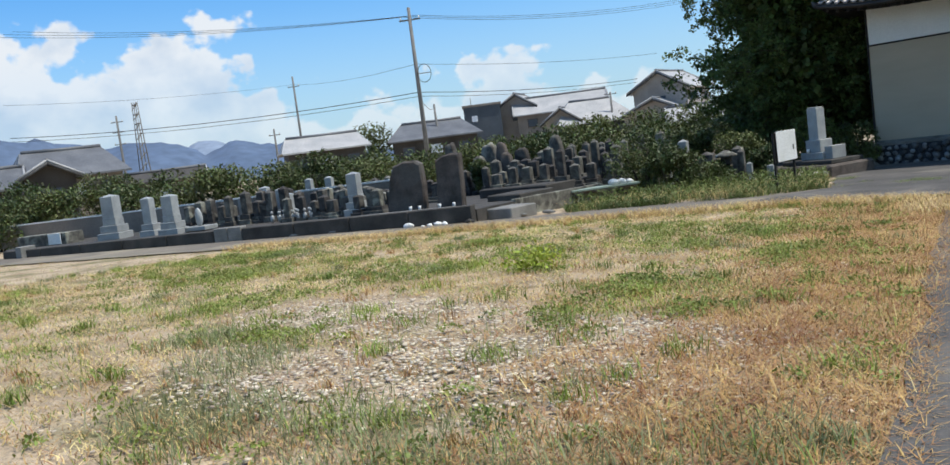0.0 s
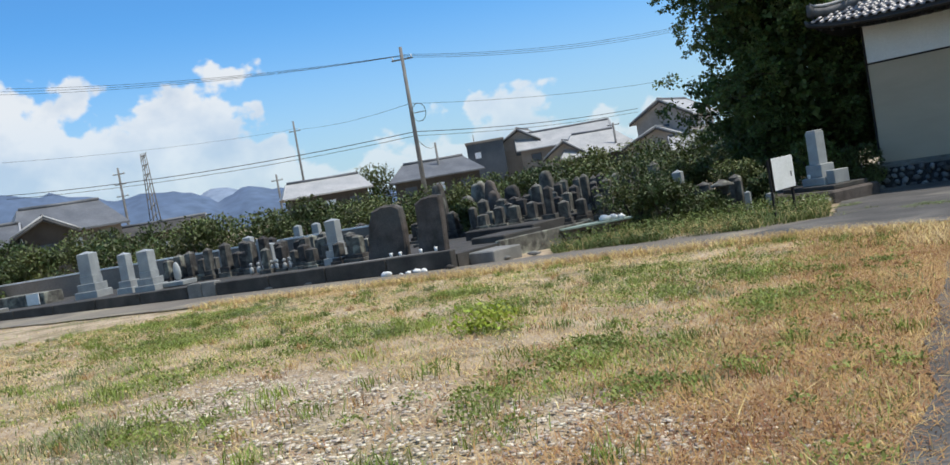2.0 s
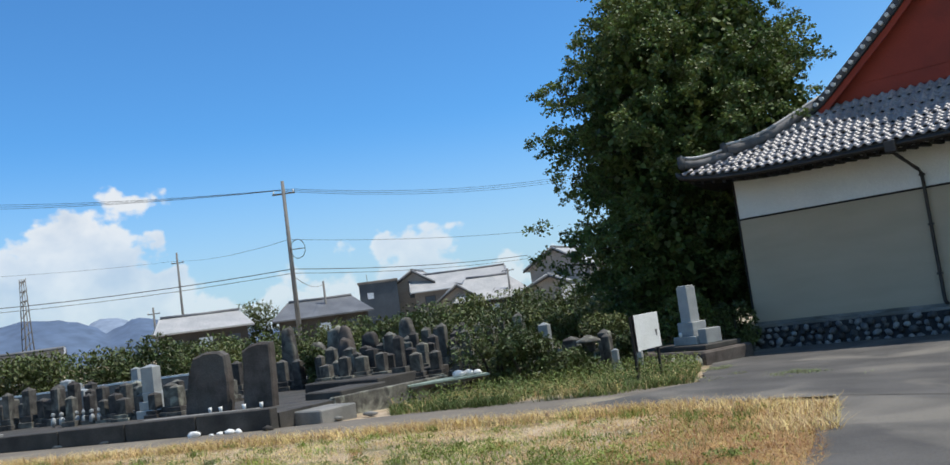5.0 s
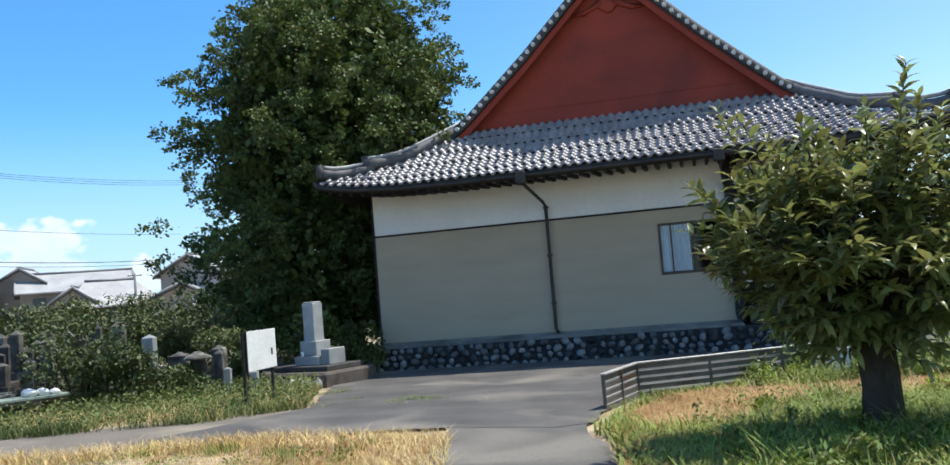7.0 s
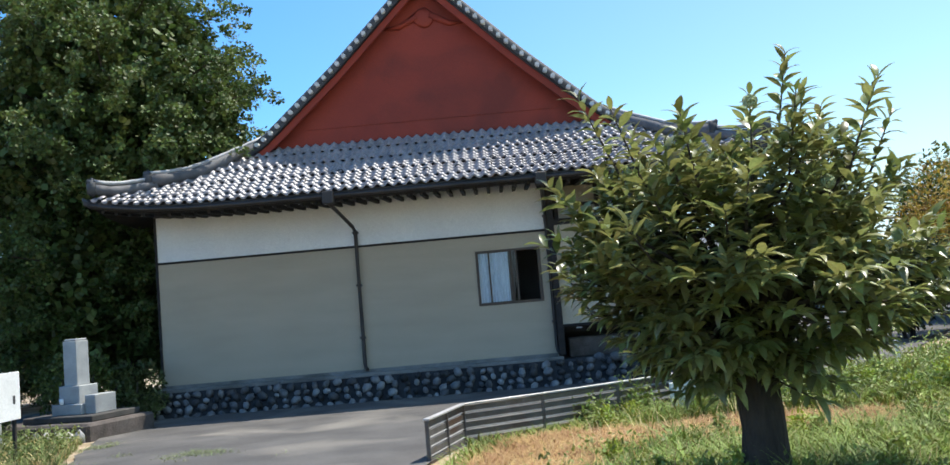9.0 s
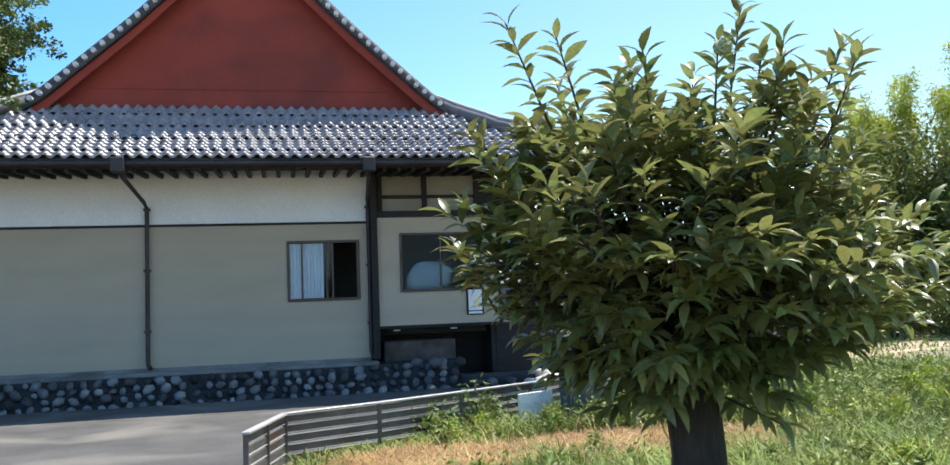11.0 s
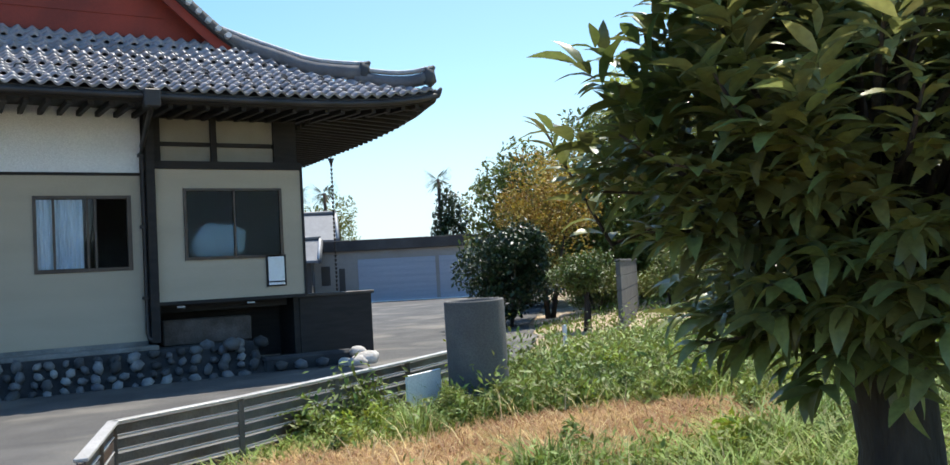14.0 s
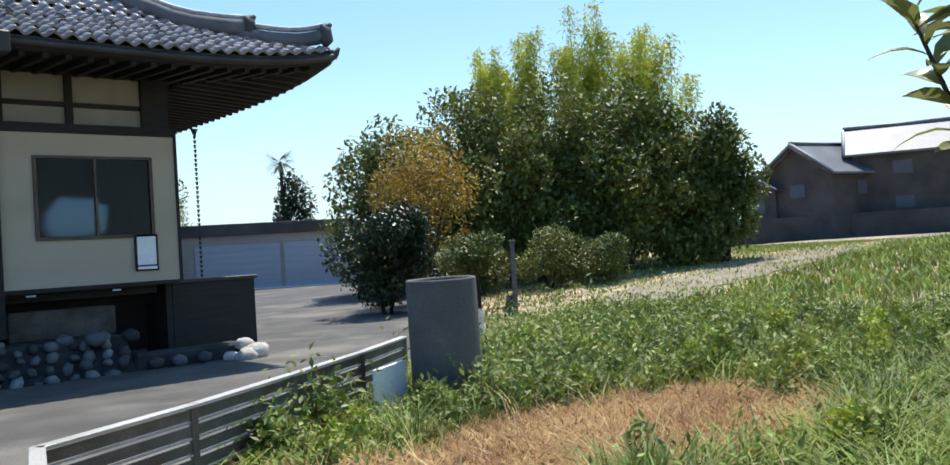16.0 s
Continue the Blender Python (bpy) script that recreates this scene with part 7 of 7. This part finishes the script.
def utility_pole(x, y, h, arms, label, lean=0.0, group="utility poles"):
    p = thing("utility_pole", label, "utility pole", x, y, gz(x, y), 35, group)
    part("shaft", tubed([(0, 0, -0.3), (lean * 0.5, 0, h * 0.5), (lean, 0, h)], [0.19, 0.15, 0.11], 10), M_POLE, p)
    for z in arms:
        part("crossarm", boxed(-0.75, 0.75, -0.05, 0.05, z, z + 0.10), M_POLE, p)
        for k in (-0.65, 0.0, 0.65):
            part("insulator", tubed([(k, 0, z + 0.1), (k, 0, z + 0.28)], [0.05, 0.04], 6), M_SIGN, p)
    return p


main_pole = utility_pole(-33.9, 10.84, 12.6, (11.7,), "tall concrete utility pole with a cable coil")
bm = bmesh.new()
ring = [(0.55 + 0.48 * math.cos(k * 0.3307), -0.15, 8.0 + 0.62 * math.sin(k * 0.3307)) for k in range(20)]
tube(bm, ring, [0.025] * 20, 5, False)
part("cable_coil", bm, M_CABLE, main_pole, "round coil of spare cable")
part("coil_bar", boxed(0.0, 1.0, -0.17, -0.13, 7.98, 8.03), M_POLE, main_pole)
utility_pole(-80.5, 34.0, 14.2, (12.9,), "distant grey utility pole beside a white house")
utility_pole(-90.1, 15.3, 11.6, (10.8, 9.6, 8.2), "distant utility pole with several crossarms")
utility_pole(-81.6, 30.9, 8.0, (7.2,), "small distant utility pole")
utility_pole(-58.2, 36.0, 7.8, (), "thin service pole before the farmhouse")
utility_pole(-51.5, 60.0, 7.2, (6.9,), "thin service pole before the village hall")


def cable(a, b, sag, r=0.016):
    pts = []
    for k in range(15):
        t = k / 14
        p = Vector(a).lerp(Vector(b), t)
        p.z -= sag * 4 * t * (1 - t)
        pts.append(p)
    ob = part("power_cable", tubed(pts, r, 4), M_CABLE)
    tagged(ob, "thin black overhead power cable", "cable", "overhead cables")


P = (-33.9, 10.84)
for dx in (-0.5, 0.0, 0.5):
    cable((P[0] + dx * 0.8, P[1] + dx * 0.6, 12.0), (-61 + dx, -6 + dx, 15.6 + 0.25 * dx), 0.5)
    cable((P[0] + dx * 0.8, P[1] + dx * 0.6, 12.0), (-26.4 + dx, 36 + dx, 12.4 + 0.4 * dx), 0.6)
cable((P[0], P[1], 8.7), (-80.5, 34.0, 13.2), 0.4)
cable((-80.5, 34.0, 13.2), (-80, -0.3, 12.3), 0.4)
cable((P[0], P[1], 8.7), (-29, 34.5, 8.4), 0.3)
for o, r in ((0.0, 0.03), (-0.28, 0.02)):
    cable((P[0], P[1], 6.75 + o), (-61.1, -6.8, 7.7 + o), 0.5, r)
    cable((P[0], P[1], 6.75 + o), (-30.6, 33.5, 6.5 + o), 0.3, r)
cable((P[0], P[1], 6.3), (-58.2, 36.0, 7.5), 0.5, 0.02)

pylon = thing("pylon", "distant lattice steel transmission pylon", "pylon", -259.6, 101.3, 0)
for sx in (-1, 1):
    for sy in (-1, 1):
        part("leg", tubed([(sx * 1.5, sy * 1.5, 0), (sx * 0.8, sy * 0.8, 22), (sx * 0.6, sy * 0.6, 31)], [0.22, 0.18, 0.14], 4), M_POLE, pylon)
for k in range(9):
    z = 3 + 3.2 * k
    w = 1.5 - 0.032 * z if z < 22 else 0.8
    part("brace", tubed([(-w, -w, z), (w, w, z + 2.6)], 0.12, 4), M_POLE, pylon)
    part("brace", tubed([(w, -w, z), (-w, w, z + 2.6)], 0.12, 4), M_POLE, pylon)
for z, w in ((24, 1.6), (27, 1.5), (30, 1.3)):
    part("crossarm", boxed(-w, w, -0.2, 0.2, z, z + 0.4), M_POLE, pylon)


def hills(name, dist, a0, a1, peaks, material, label):
    """Ridge of hills on an arc round the walk; bearings from +y towards -x, in degrees."""
    bm = bmesh.new()
    rows = []
    n = 120
    for k in range(n + 1):
        a = a0 + (a1 - a0) * k / n
        h = sum(p * math.exp(-((a - c) / w) ** 2) for c, w, p in peaks) + 16 * noise.noise(Vector((a * 0.5, dist, 0))) + 6 * noise.noise(Vector((a * 2.5, dist, 4)))
        r = radians(a)
        rows.append([bm.verts.new((-math.sin(r) * dist * f, math.cos(r) * dist * f, hh)) for f, hh in ((0.86, -5), (0.93, max(2, h * 0.55)), (1.0, max(4, h)), (1.1, -5))])
    for a, b in zip(rows, rows[1:]):
        for j in range(3):
            bm.faces.new((a[j], b[j], b[j + 1], a[j + 1])).smooth = True
    bmesh.ops.recalc_face_normals(bm, faces=bm.faces[:])
    tagged(part(name, bm, material), label, "hills", kind="structure")


hills("backdrop_hills", 1500, 40, 100, ((58, 5, 58), (64, 3, 50), (69, 4, 74), (74, 4, 66), (82, 8, 60), (50, 6, 20)), M_HILL, "low wooded hills on the horizon tinted blue with haze")
hills("backdrop_far_hills", 2300, 40, 100, ((60.3, 2.3, 96), (66, 5, 60), (78, 8, 70)), M_HILLFAR, "far hills behind the ridge paled with haze")


# ---------------------------------------------------------------- roof tiles, the front skirt
def tile_mesh():
    """One S-shaped pantile, 0.27 wide and 0.30 long, its lower edge towards -y."""
    bm = bmesh.new()
    prof = []
    for k in range(8):
        u = k / 7
        x = -0.135 + 0.27 * u
        z = 0.045 * math.cos((u - 0.78) * 2 * math.pi) * (1.15 if u > 0.53 else 0.75)
        prof.append((x, z))
    rows = []
    for y, dz in ((-0.15, 0.035), (0.15, 0.0)):
        rows.append([bm.verts.new((x, y, z + dz)) for x, z in prof])
    edge = [bm.verts.new((x, -0.148, z - 0.012)) for x, z in prof]
    for a, b in zip(range(7), range(1, 8)):
        bm.faces.new((rows[0][a], rows[0][b], rows[1][b], rows[1][a])).smooth = True
        bm.faces.new((edge[a], edge[b], rows[0][b], rows[0][a]))
    me = bpy.data.meshes.new("roof_tile")
    bm.to_mesh(me)
    bm.free()
    me.materials.append(M_TILE)
    return me


def build_tiles():
    me = tile_mesh()
    vv = np.array([v.co[:] for v in me.vertices])
    ff = np.array([list(p.vertices) for p in me.polygons])
    vs, fs, off, singles = [], [], 0, 0
    pitch, course = 0.268, 0.262
    q = 0.06
    while q < 3.4:
        ang = math.atan2(roof_z(q + 0.1) - roof_z(q - 0.02 if q > 0.1 else q), 0.12 if q > 0.1 else 0.1)
        half = EAVE_HALF - q - 0.08
        n = int(2 * half / pitch)
        for i in range(n + 1):
            x = CX + (i - n / 2) * pitch
            h = roof_z(q) + lift(x, q) + 0.045
            M4 = Matrix.Translation((x, EAVE_Y + q, h)) @ Matrix.Rotation(ang, 4, "X")
            if x > 9.2 and q < 2.75 and singles < 290:
                ob = new("roof_tile", me)
                ob.parent = HALL
                ob.matrix_local = M4
                singles += 1
            else:
                M3 = np.array(M4.to_3x3())
                vs.append(vv @ M3.T + np.array(M4.translation))
                fs.append(ff + off)
                off += len(vv)
        q += course * math.cos(ang)
    ob = mesh_ob("roof_tiling", np.concatenate(vs), np.concatenate(fs), M_TILE, HALL, "rows of grey pantiles")
    ob["kind"] = "stuff"
    # snow-guard tiles: a small hooped lug on every third tile of two courses
    bm = bmesh.new()
    ring = [(0.075 * math.cos(k * 0.449), 0, 0.07 * math.sin(k * 0.449)) for k in range(8)]
    tube(bm, ring, [0.016] * 8, 5)
    lug = bpy.data.meshes.new("snow_guard")
    bm.to_mesh(lug)
    bm.free()
    lug.materials.append(M_TILEDARK)
    for q, o in ((0.75, 0.0), (1.25, 0.4)):
        x = CX - EAVE_HALF + q + 0.5 + o
        while x < CX + EAVE_HALF - q - 0.4:
            ob = new("snow_guard", lug)
            ob.parent = HALL
            ob.location = (x, EAVE_Y + q, roof_z(q) + lift(x, q) + 0.09)
            x += 0.804


build_tiles()
